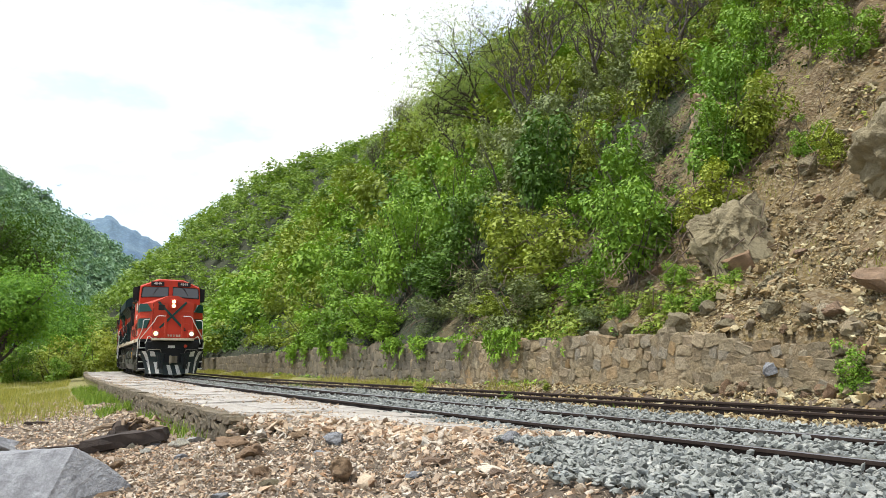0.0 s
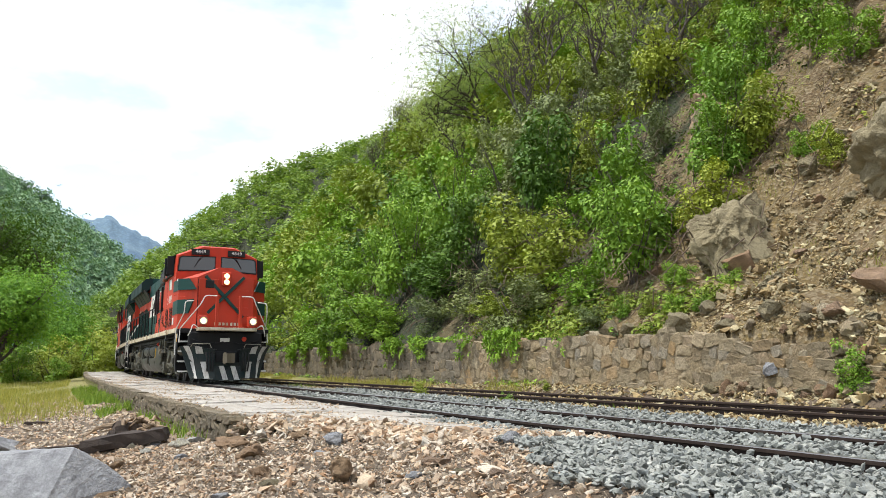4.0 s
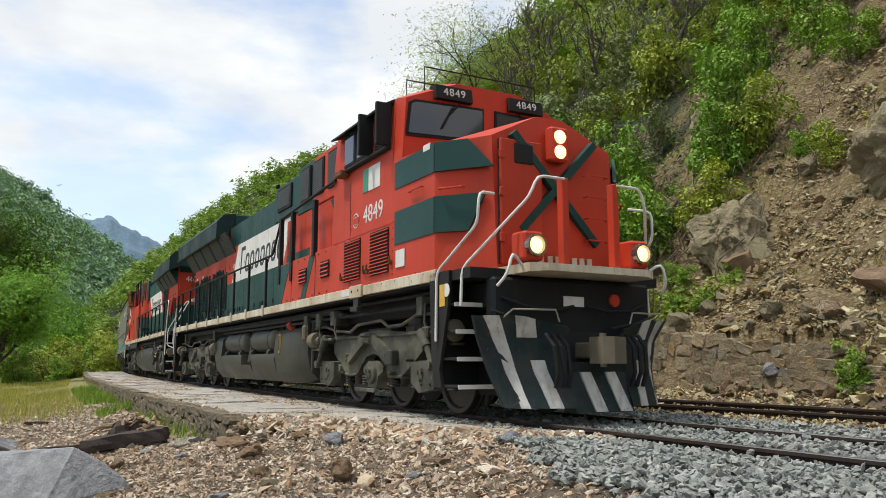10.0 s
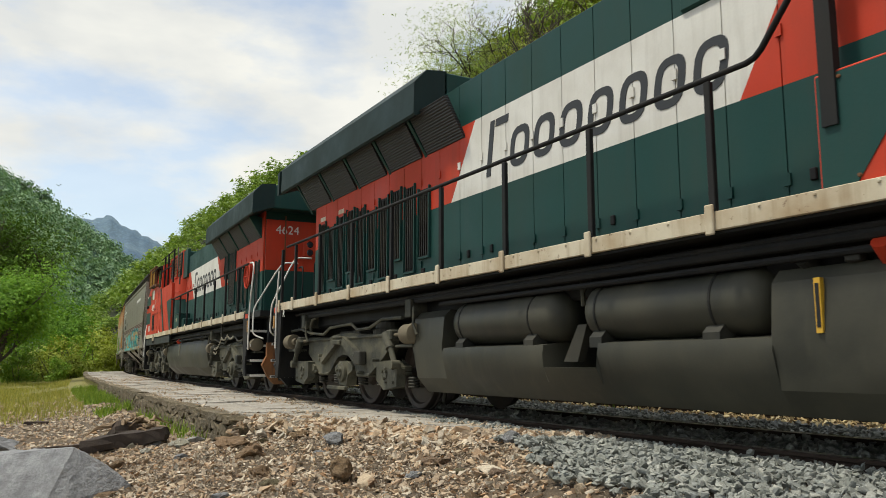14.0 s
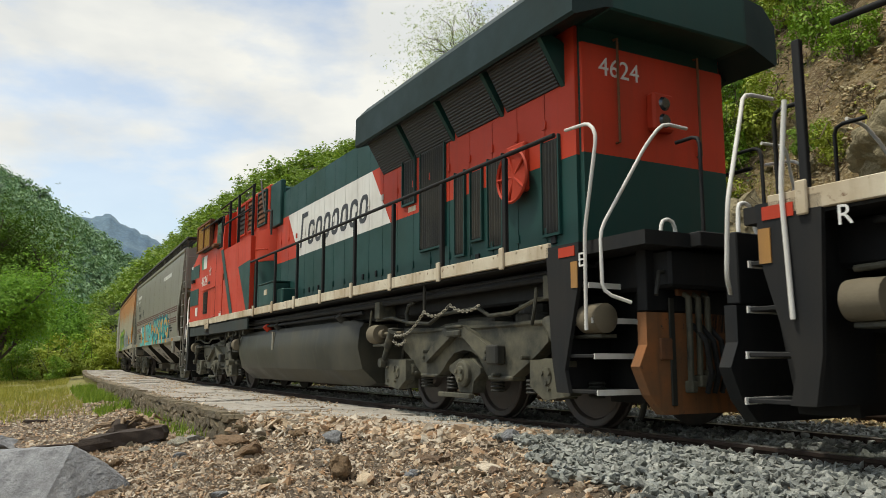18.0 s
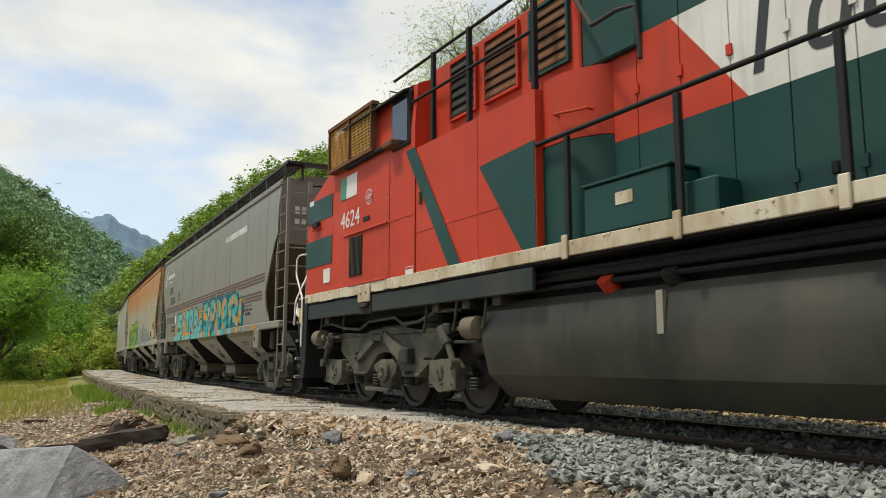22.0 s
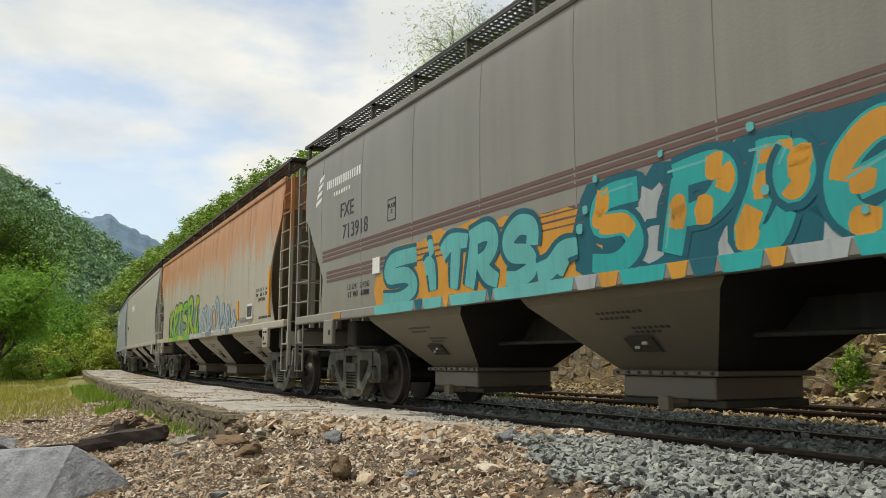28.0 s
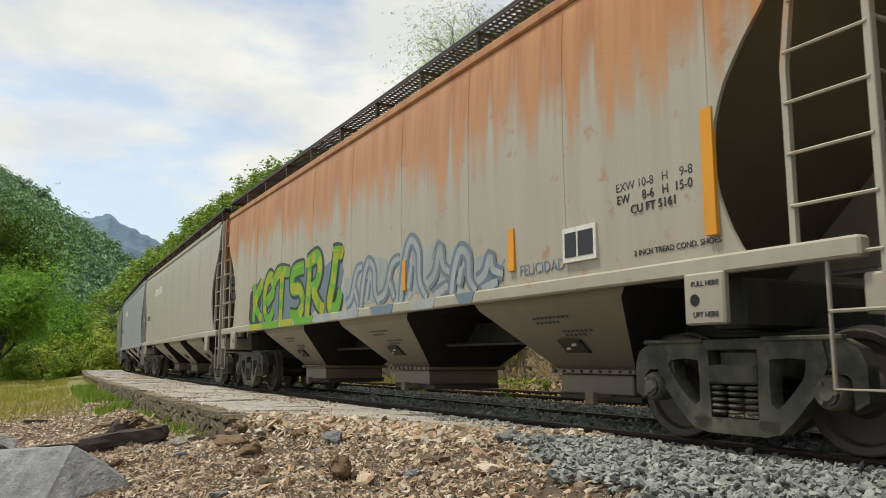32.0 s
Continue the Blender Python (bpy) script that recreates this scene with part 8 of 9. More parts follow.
    # discharge bays
    for i in (-1, 0, 1):
        c, w = bay_mid + i * bay_pitch, bay_half
        ring = lambda hw, hy, z: [(c - hw, -hy, z), (c + hw, -hy, z), (c + hw, hy, z), (c - hw, hy, z)]
        m = Mesh()
        for k in (-1, 1):
            m.quad((c - w, k * 1.40, 1.42), (c + w, k * 1.40, 1.42), (c + w - 0.10, k * 1.36, 1.31), (c - w + 0.10, k * 1.36, 1.31))
            m.quad((c - w + 0.10, k * 1.36, 1.31), (c + w - 0.10, k * 1.36, 1.31), (c + 0.66, k * 0.64, 0.62), (c - 0.66, k * 0.64, 0.62))
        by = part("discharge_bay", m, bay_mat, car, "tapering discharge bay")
        for q in (-1, 1):
            part("slope_plate", Mesh().loft([[(c + q * (w - d), y, 1.42 - d), (c + q * (w - 0.10 - d), y * 1.36 / 1.40, 1.31 - d * 0.5), (c + q * (0.655 - d), y * 0.64 / 1.40, 0.62), (c + q * (0.62 - d), y * 0.64 / 1.40, 0.62), (c + q * (w - 0.14 - d), y * 1.36 / 1.40, 1.36 - d)] for y, d in ((-1.395, 0.004), (1.395, 0.004))]), SLOPE_SHADE, by, "slope plate coloured near black as underbody shade")
        part("bay_flange", Mesh().box(c - 0.72, c + 0.72, -0.71, 0.71, 0.565, 0.62, 0.01), bay_mat, by, "bolted flange")
        for k in (-1, 1):
            for q in range(9):
                part("flange_bolt", Mesh().box(c - 0.64 + q * 0.16, c - 0.61 + q * 0.16, k * 0.715 - 0.012, k * 0.715 + 0.012, 0.58, 0.608), GREY_DARK, by)
        g = part("outlet_gate", Mesh().box(c - 0.62, c + 0.62, -0.64, 0.64, 0.34, 0.565, 0.015), bay_mat, car, "outlet gate")
        part("gate_slide", Mesh().box(c - 0.70, c + 0.70, -0.60, 0.60, 0.27, 0.34, 0.01), GREY_DARK, g)
        part("gate_shaft", Mesh().tube([(c + 0.2, -0.86, 0.31), (c + 0.2, 0.86, 0.31)], 0.045, 8).box(c + 0.13, c + 0.27, -0.90, -0.82, 0.24, 0.38, 0.01), TRUCK_PALE, g)
        for k in (-1, 1):
            yv = lambda z: k * (0.64 + (z - 0.62) * 0.72 / 0.69)
            part("vibrator_pocket", Mesh().loft([[(c - 0.19, yv(0.80) + k * d, 0.80), (c + 0.19, yv(0.80) + k * d, 0.80), (c + 0.19, yv(0.94) + k * d, 0.94), (c - 0.19, yv(0.94) + k * d, 0.94)] for d in (-0.02, 0.045)]), GREY_DARK, by, "sooty vibrator pocket")
            part("pocket_pin", Mesh().box(c - 0.10, c - 0.03, min(yv(0.85), yv(0.85) + k * 0.07), max(yv(0.85), yv(0.85) + k * 0.07), 0.83, 0.86).box(c + 0.04, c + 0.11, min(yv(0.89), yv(0.89) + k * 0.07), max(yv(0.89), yv(0.89) + k * 0.07), 0.87, 0.90), STEEL, by)
            for row, (z, n_) in enumerate(((1.17, 9), (1.12, 6), (1.02, 7), (0.98, 5))):
                for q in range(n_):
                    x = c - 0.35 + q * 0.075 + (0.35 if row > 1 else 0)
                    part("print_bar", Mesh().loft([[(x, yv(z) + k * d, z), (x + 0.05, yv(z) + k * d, z), (x + 0.05, yv(z + 0.025) + k * d, z + 0.025), (x, yv(z + 0.025) + k * d, z + 0.025)] for d in (-0.005, 0.004)]), LETTER, by) if k < 0 and bay_print else None
        if i < 1:
            # the sheets of neighbouring bays meet in a ridge above the sill
            a, b = c + w, c + bay_pitch - w
            part("ridge_sheet", Mesh().prism([(a - 0.02, 1.40), ((a + b) / 2, 1.98), (b + 0.02, 1.40), (b + 0.02, 1.43), ((a + b) / 2, 2.02), (a - 0.02, 1.43)], -1.42, 1.42), SLOPE_SHADE, car, "ridge between the bays, coloured near black as shade")
    part("centre_sill", Mesh().box(-truck_x, truck_x, -0.16, 0.16, 0.98, 1.28), GREY_DARK, car)
    part("brake_line", Mesh().tube([(-half, -0.5, 0.95), (half, -0.5, 0.95)], 0.03, 6), GREY_DARK, car)
    # roof walkway of open grating with its stanchions
    for y0, y1 in ((-1.42, -1.0), (1.0, 1.42)):
        grate = Mesh()
        for y in np.linspace(y0, y1, 5):
            grate.box(-half - 0.3, half + 0.3, y - 0.006, y + 0.006, 4.915, 4.95)
        for x in np.arange(-half - 0.3, half + 0.3, 0.10):
            grate.box(x, x + 0.016, y0, y1, 4.92, 4.94)
        part("running_board", grate, GRATE, car, "open grating roof walkway")
        for x in np.linspace(-half - 0.1, half + 0.1, 12):
            part("walkway_bracket", Mesh().box(x - 0.025, x + 0.025, y0, y0 + 0.06, 4.6, 4.92).box(x - 0.025, x + 0.025, y0, y1, 4.87, 4.915).box(x - 0.025, x + 0.025, y1 - 0.06, y1, 4.6, 4.92), TRUCK, car)
        yo = y0 if y0 < 0 else y1
        part("walkway_edge", Mesh().box(-half - 0.3, half + 0.3, yo - 0.012, yo + 0.012, 4.90, 4.96), GRATE, car)
    for s in (-1, 1):
        part("end_walkway", Mesh().box(min(s * (half + 0.02), s * (half + 0.35)), max(s * (half + 0.02), s * (half + 0.35)), -1.42, 1.42, 4.92, 4.95), GRATE, car)
    for x in np.linspace(-half + 1.2, half - 1.2, 8):
        part("hatch", Mesh().box(x - 0.5, x + 0.5, -0.38, 0.38, 4.74, 4.86, 0.03), paint, car, "roof hatch")
    axles = freight_truck(car, truck_x) + freight_truck(car, -truck_x)
    return car, axles


def bars(car, x0, x1, z, h, count, mat, seed):
    """Unreadable small print as plain bars."""
    rnd = random.Random(seed)
    x = x0
    for _ in range(count):
        w = (x1 - x0) / count
        part("print_bar", Mesh().box(x, x + w * rnd.uniform(0.4, 0.7), -side_y(z) - 0.004, -side_y(z) + 0.01, z - h / 2, z + h / 2), mat, car)
        x += w


SIDE = lambda x, z: pose(x, -side_y(z) - 0.003, z, 90, 0, 0)
TRAIN = []
lead, lead_axles = locomotive("4849", (-3.95, -10.08), False, (1.95, 1.35, -2.95, -3.6), (1.95, 1.35, -2.95, -3.6), "red and dark green diesel locomotive with lit headlamps, leading the train")
TRAIN.append((lead, 11.0, 7.0, False, lead_axles))
second, second_axles = locomotive("4624", (-3.75, -9.62), True, (1.25, 0.42, -3.5, -4.28), (1.25, 0.42, -3.5, -4.28), "red and dark green diesel locomotive coupled backwards behind the first")
TRAIN.append((second, 33.0, 7.0, True, second_axles))

CUT_A = [(1.42, 7.55), (1.9, 7.25), (2.2, 7.2), (2.7, 7.55), (3.25, 7.95), (3.4, 8.15), (4.5, 8.2)]
CUT_B = [(1.42, 8.12), (1.6, 7.98), (1.8, 7.88), (2.1, 7.79), (2.4, 7.77), (2.7, 7.82), (2.95, 7.93), (3.2, 8.10), (3.4, 8.28), (3.6, 8.46), (3.75, 8.6), (4.5, 8.65)]
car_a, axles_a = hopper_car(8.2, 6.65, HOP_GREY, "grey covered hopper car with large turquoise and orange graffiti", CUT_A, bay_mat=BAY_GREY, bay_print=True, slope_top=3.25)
for z in (2.645, 2.57, 2.495, 2.26, 2.185, 2.11):
    part("side_stripe", Mesh().box(-7.2 if z > 2.4 else -7.0, 7.2 if z > 2.4 else 7.0, -side_y(z) - 0.004, -side_y(z) + 0.01, z - 0.025, z + 0.025), MAROON, car_a, "faded brown stripe")
PALE_PIECE = [("ess", -4.75, -3.45, 2.34), ("dotted", -3.45, -2.85, 2.42), ("tee", -2.90, -2.05, 2.36), ("ar", -2.30, -1.45, 2.37), ("curl", -1.40, -0.70, 2.34), ("sweep", -0.80, 0.05, 1.98)]
BOLD_PIECE = [("ess", 0.10, 0.95, 2.44), ("pee", 1.0, 1.95, 2.43), ("ell", 1.85, 2.62, 2.42), ("ring", 2.30, 2.66, 2.36), ("ee", 2.68, 3.45, 2.40), ("ar", 3.45, 4.70, 2.40), ("stem", 4.65, 5.10, 2.26)]
rnd = random.Random(4)
for x, w, h in ((-4.55, 0.8, 0.55), (-3.75, 1.1, 0.9), (-2.95, 1.1, 0.92), (-2.1, 1.2, 0.95), (-1.35, 1.0, 0.85), (-0.55, 1.2, 0.78), (0.05, 0.7, 0.62)):
    decal(car_a, "paint_patch", blob(rnd, x, 1.5 + h * 0.5, w, h, 16, 0.12), -1, SPRAY_O, 0.004 + 0.0003 * (x > -2.5), "orange spray ground")
for x, w, h in ((0.5, 1.2, 0.98), (1.45, 1.3, 1.0), (2.35, 1.3, 1.0), (3.1, 1.2, 1.02), (4.0, 1.5, 1.0), (4.85, 0.8, 0.82)):
    decal(car_a, "paint_patch", blob(rnd, x, 1.48 + h * 0.5, w, h, 18, 0.10), -1, TEAL_D, 0.0045, "deep teal spray ground")
for x, z in ((0.98, 2.1), (1.05, 1.75), (1.95, 1.66), (2.85, 1.68), (3.6, 2.05), (4.4, 1.66)):
    decal(car_a, "paint_patch", blob(rnd, x, z, 0.30, 0.34, 12, 0.3, 0.5), -1, SPRAY_S, 0.0052, "thin silver spray")
fat_piece(car_a, -1, PALE_PIECE, 1.52, 0.235, TEAL_L, None, TEAL_D, SPRAY_S, 3, "pale turquoise graffiti over orange")
fat_piece(car_a, -1, BOLD_PIECE, 1.53, 0.25, TEAL, SPRAY_O, TEAL_D, TEAL_L, 7, "bright turquoise and orange graffiti")
for x, z, r in ((0.15, 2.2, 0.13), (0.32, 2.48, 0.11), (1.2, 2.53, 0.1), (2.16, 2.52, 0.12), (3.3, 2.5, 0.13), (4.62, 2.44, 0.17), (0.05, 2.02, 0.16), (3.02, 1.72, 0.1), (4.15, 1.72, 0.12), (2.25, 2.0, 0.12)):
    decal(car_a, "paint_dot", blob(rnd, x, z, r * 0.6, r * 0.65, 12, 0.08, 0.0), -1, TEAL_L, 0.02)
for x in (4.98, 5.12, 5.22):
    ribbon(car_a, "paint_drip", [(x, 2.2), (x + 0.02, 1.95), (x, 1.6)], 0.06, -1, SPRAY_S, 0.004, "thin silver spray")
for x_, w_, mt in ((-4.85, 1.35, TEAL_L), (-3.5, 0.25, TEAL_D), (-3.25, 0.55, TEAL_L), (-2.7, 0.18, SPRAY_O), (-2.52, 0.9, TEAL_L), (-1.62, 0.12, TEAL_D), (-1.5, 1.5, TEAL_L), (0.0, 0.35, SPRAY_S), (0.35, 0.3, SPRAY_O), (0.65, 0.6, TEAL), (1.25, 0.25, SPRAY_O), (1.5, 0.3, TEAL_D), (1.8, 0.45, TEAL),
                   (2.25, 0.2, SPRAY_O), (2.45, 0.5, SPRAY_S), (2.95, 0.55, TEAL), (3.5, 0.22, SPRAY_O), (3.72, 0.5, TEAL_L), (4.6, 0.3, SPRAY_O)):
    part("sill_paint", Mesh().prism([(x_ + 0.05, 1.405), (x_ + w_ * 0.5, 1.402), (x_ + w_ - 0.05, 1.41), (x_ + w_ - 0.01, 1.545), (x_, 1.545)], -1.53, -1.5345), mt, car_a, "graffiti paint on the side sill")
part("sill_placard", Mesh().box(5.0, 5.25, -1.545, -1.52, 1.42, 1.54, 0.008), STEEL, car_a, "small placard holder")
letters("car_number", "713918", 0.36, LETTER, car_a, SIDE(-5.72, 2.88))
letters("car_mark", "FXE", 0.36, LETTER, car_a, SIDE(-6.08, 3.27))
bars(car_a, -7.05, -5.5, 3.86, 0.15, 16, LETTER_W, 2)
bars(car_a, -6.7, -5.9, 3.64, 0.07, 7, LETTER_W, 3)
for i in range(4):
    decal(car_a, "emblem_bar", [(-7.6 + i * 0.05, 3.55 + i * 0.14), (-7.32 + i * 0.03, 3.63 + i * 0.14), (-7.30 + i * 0.03, 3.70 + i * 0.14), (-7.58 + i * 0.05, 3.64 + i * 0.14)], -1, LETTER_W, 0.004)
for q in ((-4.45, -4.17, 2.80, 2.815), (-4.45, -4.17, 3.125, 3.14), (-4.45, -4.435, 2.8, 3.14), (-4.185, -4.17, 2.8, 3.14)):
    part("plate_line", Mesh().box(q[0], q[1], -1.505, -1.48, q[2], q[3]), LETTER, car_a)
letters("plate_text", "PLATE\nC", 0.09, LETTER, car_a, SIDE(-4.31, 2.98))
letters("weight_text", "LD LMT  224200\nLT  WT   61800", 0.13, LETTER, car_a, SIDE(-5.6, 1.86))
letters("size_text", "EXW 10-8  H   9-2\nEW    8-2  H  15-2\nCU FT 5254", 0.10, LETTER, car_a, SIDE(5.66, 1.92))
part("paper", Mesh().box(-4.98, -4.72, -1.505, -1.47, 2.05, 2.3), WHITE, car_a, "torn white paper label")
part("reflector", Mesh().box(-6.55, -6.2, -1.538, -1.52, 1.42, 1.52), FADED, car_a, "faded orange reflector")
part("reflector", Mesh().box(6.3, 6.7, -1.538, -1.52, 1.42, 1.52), FADED, car_a, "faded orange reflector")
bars(car_a, 3.0, 5.4, 3.95, 0.15, 22, LETTER_W, 4)
for y0_, z_, h_ in ((-1.15, 3.95, 0.16), (-1.15, 3.70, 0.11)):
    for i in range(8):
        part("print_bar", Mesh().box(8.22, 8.236, y0_ + i * 0.15, y0_ + 0.1 + i * 0.15, z_ - h_ / 2, z_ + h_ / 2), LETTER_W, car_a)
TRAIN.append((car_a, 53.4, 6.65, False, axles_a))

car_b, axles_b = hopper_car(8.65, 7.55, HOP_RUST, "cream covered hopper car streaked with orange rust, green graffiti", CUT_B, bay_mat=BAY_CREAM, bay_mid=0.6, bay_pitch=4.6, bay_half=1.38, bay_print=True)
SPRAY_Y = worn("yellow_green_spray", (0.34, 0.37, 0.03), (0.20, 0.30, 0.03), 0.5, 0.5, scale=2.2)
for x, w, h in ((-5.9, 1.0, 0.9), (-4.9, 1.5, 1.0), (-3.6, 1.6, 1.05), (-2.4, 1.5, 1.1), (-1.0, 1.2, 0.95)):
    decal(car_b, "paint_patch", blob(rnd, x, 1.5 + h * 0.5, w, h, 16, 0.12), -1, SPRAY_B if x > -5.5 else SPRAY_GD, 0.0045, "blue spray ground")
fat_piece(car_b, -1, [("kay", -6.25, -5.2, 2.62), ("ee", -5.3, -4.35, 2.66), ("tee", -4.55, -3.2, 2.72), ("ess", -3.4, -2.3, 2.70), ("ar", -2.45, -1.35, 2.78), ("ell", -1.25, -0.2, 2.74)], 1.5, 0.27, SPRAY_G, SPRAY_Y, SPRAY_GD, SPRAY_Y, 5, "bright green and yellow graffiti with black edges")
for x, w, mt in ((-6.2, 1.1, SPRAY_Y), (-5.1, 1.3, SPRAY_G), (-3.8, 0.9, SPRAY_Y), (-2.9, 1.2, SPRAY_G), (-1.7, 0.9, SPRAY_S), (-0.5, 1.0, SPRAY_S), (0.9, 0.9, SPRAY_B), (2.3, 0.8, SPRAY_S), (3.6, 0.5, SPRAY_B)):
    part("sill_paint", Mesh().prism([(x + 0.1, 1.41), (x + w - 0.1, 1.41), (x + w - 0.02, 1.545), (x, 1.545)], -1.53, -1.5345), mt, car_b, "graffiti paint on the side sill")
letters("scrawl", "FELICIDAD", 0.17, SPRAY_B, car_b, SIDE(5.36, 1.70))
for x, w, h in ((0.1, 0.9, 0.6), (1.0, 1.0, 0.7), (2.3, 1.2, 0.8), (3.3, 1.0, 0.55), (4.2, 0.7, 0.4)):
    decal(car_b, "paint_patch", blob(rnd, x, 1.55 + h * 0.5, w, h, 18, 0.3, 0.4), -1, SPRAY_S, 0.004, "thin silver spray")
fat_piece(car_b, -1, [("sweep", -0.3, 0.5, 2.28), ("hump", 0.35, 1.2, 2.32), ("sweep", 1.05, 1.9, 2.25), ("hump", 1.85, 2.75, 2.46), ("flick", 2.7, 3.5, 2.25), ("hump", 3.35, 4.05, 2.15), ("flick", 4.0, 4.65, 1.98)], 1.52, 0.10, SPRAY_S, None, SPRAY_B, SPRAY_S, 9, "silver and grey graffiti")
letters("size_text", "EXW 10-8   H    9-8\nEW     8-6   H  15-0\nCU FT 5161", 0.115, LETTER, car_b, SIDE(7.08, 2.2))
letters("shoe_text", "2 INCH TREAD COND. SHOES", 0.075, LETTER, car_b, SIDE(7.3, 1.68))
letters("pad_text", "PULL HERE", 0.06, LETTER, car_b, pose(7.68, -1.548, 1.33, 90, 0, 0))
letters("pad_text", "LIFT HERE", 0.06, LETTER, car_b, pose(7.68, -1.548, 1.08, 90, 0, 0))
part("side_label", Mesh().box(5.78, 6.3, -1.50, -1.46, 1.70, 2.05), WHITE, car_b, "white label with black fields")
part("label_field", Mesh().box(5.82, 6.0, -1.505, -1.49, 1.75, 2.0), LETTER, car_b)
part("label_field", Mesh().box(6.03, 6.26, -1.505, -1.49, 1.75, 2.0), LETTER, car_b)
part("reflector", Mesh().box(7.68, 7.8, -1.515, -1.47, 1.72, 2.78), AMBER, car_b, "tall orange-yellow reflector strip")
part("reflector", Mesh().box(4.76, 4.88, -1.50, -1.46, 1.72, 2.2), AMBER, car_b, "orange-yellow reflector strip")
part("reflector", Mesh().box(2.0, 2.1, -1.50, -1.46, 1.72, 2.15), AMBER, car_b, "orange-yellow reflector strip")
bars(car_b, -8.3, -7.7, 2.75, 0.2, 4, LETTER, 8)
bars(car_b, -8.3, -7.6, 2.35, 0.2, 6, LETTER, 9)
TRAIN.append((car_b, 71.7, 7.55, False, axles_b))

for paint, back_, lab in ((HOP_PALE, 90.05, "pale grey covered hopper car with white lettering"), (HOP_BLUE, 108.3, "blue-grey covered hopper car far down the train"), (HOP_GREY, 126.6, "grey covered hopper car at the train's far end")):
    car, ax = hopper_car(8.4, 7.3, paint, lab, CUT_B, bay_mat=BAY_CREAM)
    bars(car, -5.0, -3.0, 3.6, 0.3, 8, LETTER_W, 12)
    bars(car, -7.4, -6.4, 2.6, 0.2, 6, LETTER, 13)
    TRAIN.append((car, back_, 7.3, False, ax))


# ---- plants ----
def crown_points(rng, lobes, count):
    """Points near the outside of a heap of lobes (centre, radii), with gaps."""
    w = np.array([r[0] * r[1] + r[1] * r[2] + r[0] * r[2] for _, r in lobes])
    pick = rng.choice(len(lobes), count, p=w / w.sum())
    d = rng.normal(0, 1, (count, 3))
    d /= np.linalg.norm(d, axis=1)[:, None]
    c = np.array([l[0] for l in lobes])[pick]
    r = np.array([l[1] for l in lobes])[pick]
    depth = 1 - np.abs(rng.normal(0, 0.13, count))
    return c + d * r * depth[:, None], d


def spray_arrays(rng, spots, out, sizes, k=5, up=0.7, small=False):
    """Sprays of k leaflets that share one stalk, lying roughly across out and up; small: plain three-cornered leaflets."""
    n = len(spots)
    nrm = out * 0.6 + rng.normal(0, 0.33, (n, 3)) + np.array([0, 0, up])
    nrm /= np.linalg.norm(nrm, axis=1)[:, None] + 1e-9
    t = out + rng.normal(0, 0.5, (n, 3)) + np.array([0, 0, -0.25])
    t -= nrm * (t * nrm).sum(1)[:, None]
    t /= np.linalg.norm(t, axis=1)[:, None] + 1e-9
    b = np.cross(nrm, t)
    ang = (np.arange(k) / (k - 1) - 0.5) * 4.6 + rng.normal(0, 0.16, (n, k))
    ln = sizes[:, None] * (0.72 + 0.38 * np.cos(ang * 0.6)) * rng.uniform(0.75, 1.2, (n, k))
    way = np.cos(ang)[..., None] * t[:, None] * 1.15 + np.sin(ang)[..., None] * b[:, None] * 0.85
    side = -np.sin(ang)[..., None] * t[:, None] + np.cos(ang)[..., None] * b[:, None]
    c, N, q = spots[:, None], nrm[:, None], ln[..., None]
    dip = rng.uniform(0.05, 0.4, (n, k, 1))
    tip = c + way * q - N * q * dip
    mid = c + way * q * 0.52 + N * q * 0.05
    if small:
        nrm = N + rng.normal(0, 0.3, (n, k, 3))
        side = np.cross(nrm, way)
        side /= np.linalg.norm(side, axis=2)[..., None] + 1e-9
        c = c + rng.normal(0, 0.42, (n, k, 3)) * q
        q = q * 0.9
        tip = c + way * q - N * q * dip
        v = np.stack([c + way * q * 0.22 + side * q * 0.36, tip, c + way * q * 0.22 - side * q * 0.36], 2).reshape(-1, 3)
        return v, np.arange(3 * n * k).reshape(-1, 3)
    leaf = np.stack([mid + side * q * 0.24, tip, mid - side * q * 0.24], 2).reshape(n, 3 * k, 3)
    v = np.concatenate([c, leaf], 1)
    w = 3 * k + 1
    j = np.arange(k) * 3
    f = np.stack([0 * j, 1 + j, 2 + j, 3 + j], -1)[None] + (np.arange(n) * w)[:, None, None]
    return v.reshape(-1, 3), f.reshape(-1, 4)


def bush_lobes(rng, width, height, n=7):
    out = []
    for i in range(n):
        a, q = rng.uniform(0, 6.283), rng.uniform(0.15, 0.75)
        z = rng.uniform(0.08, 1.0)
        k = (0.98 - 0.45 * z) * rng.uniform(0.55, 1.05)
        out.append(((math.cos(a) * q * width * 0.5, math.sin(a) * q * width * 0.5, z * height * 0.85), (0.33 * width * k, 0.33 * width * k, 0.22 * height * k)))
    return out


def bush_crown(seed, width, height, count, leaf, k=6, lobes=9):
    rng_ = np.random.default_rng(seed)
    p, d = crown_points(rng_, bush_lobes(rng_, width, height, lobes), count)
    return spray_arrays(rng_, p, d, rng_.uniform(0.65, 1.35, count) * leaf, k, small=True)


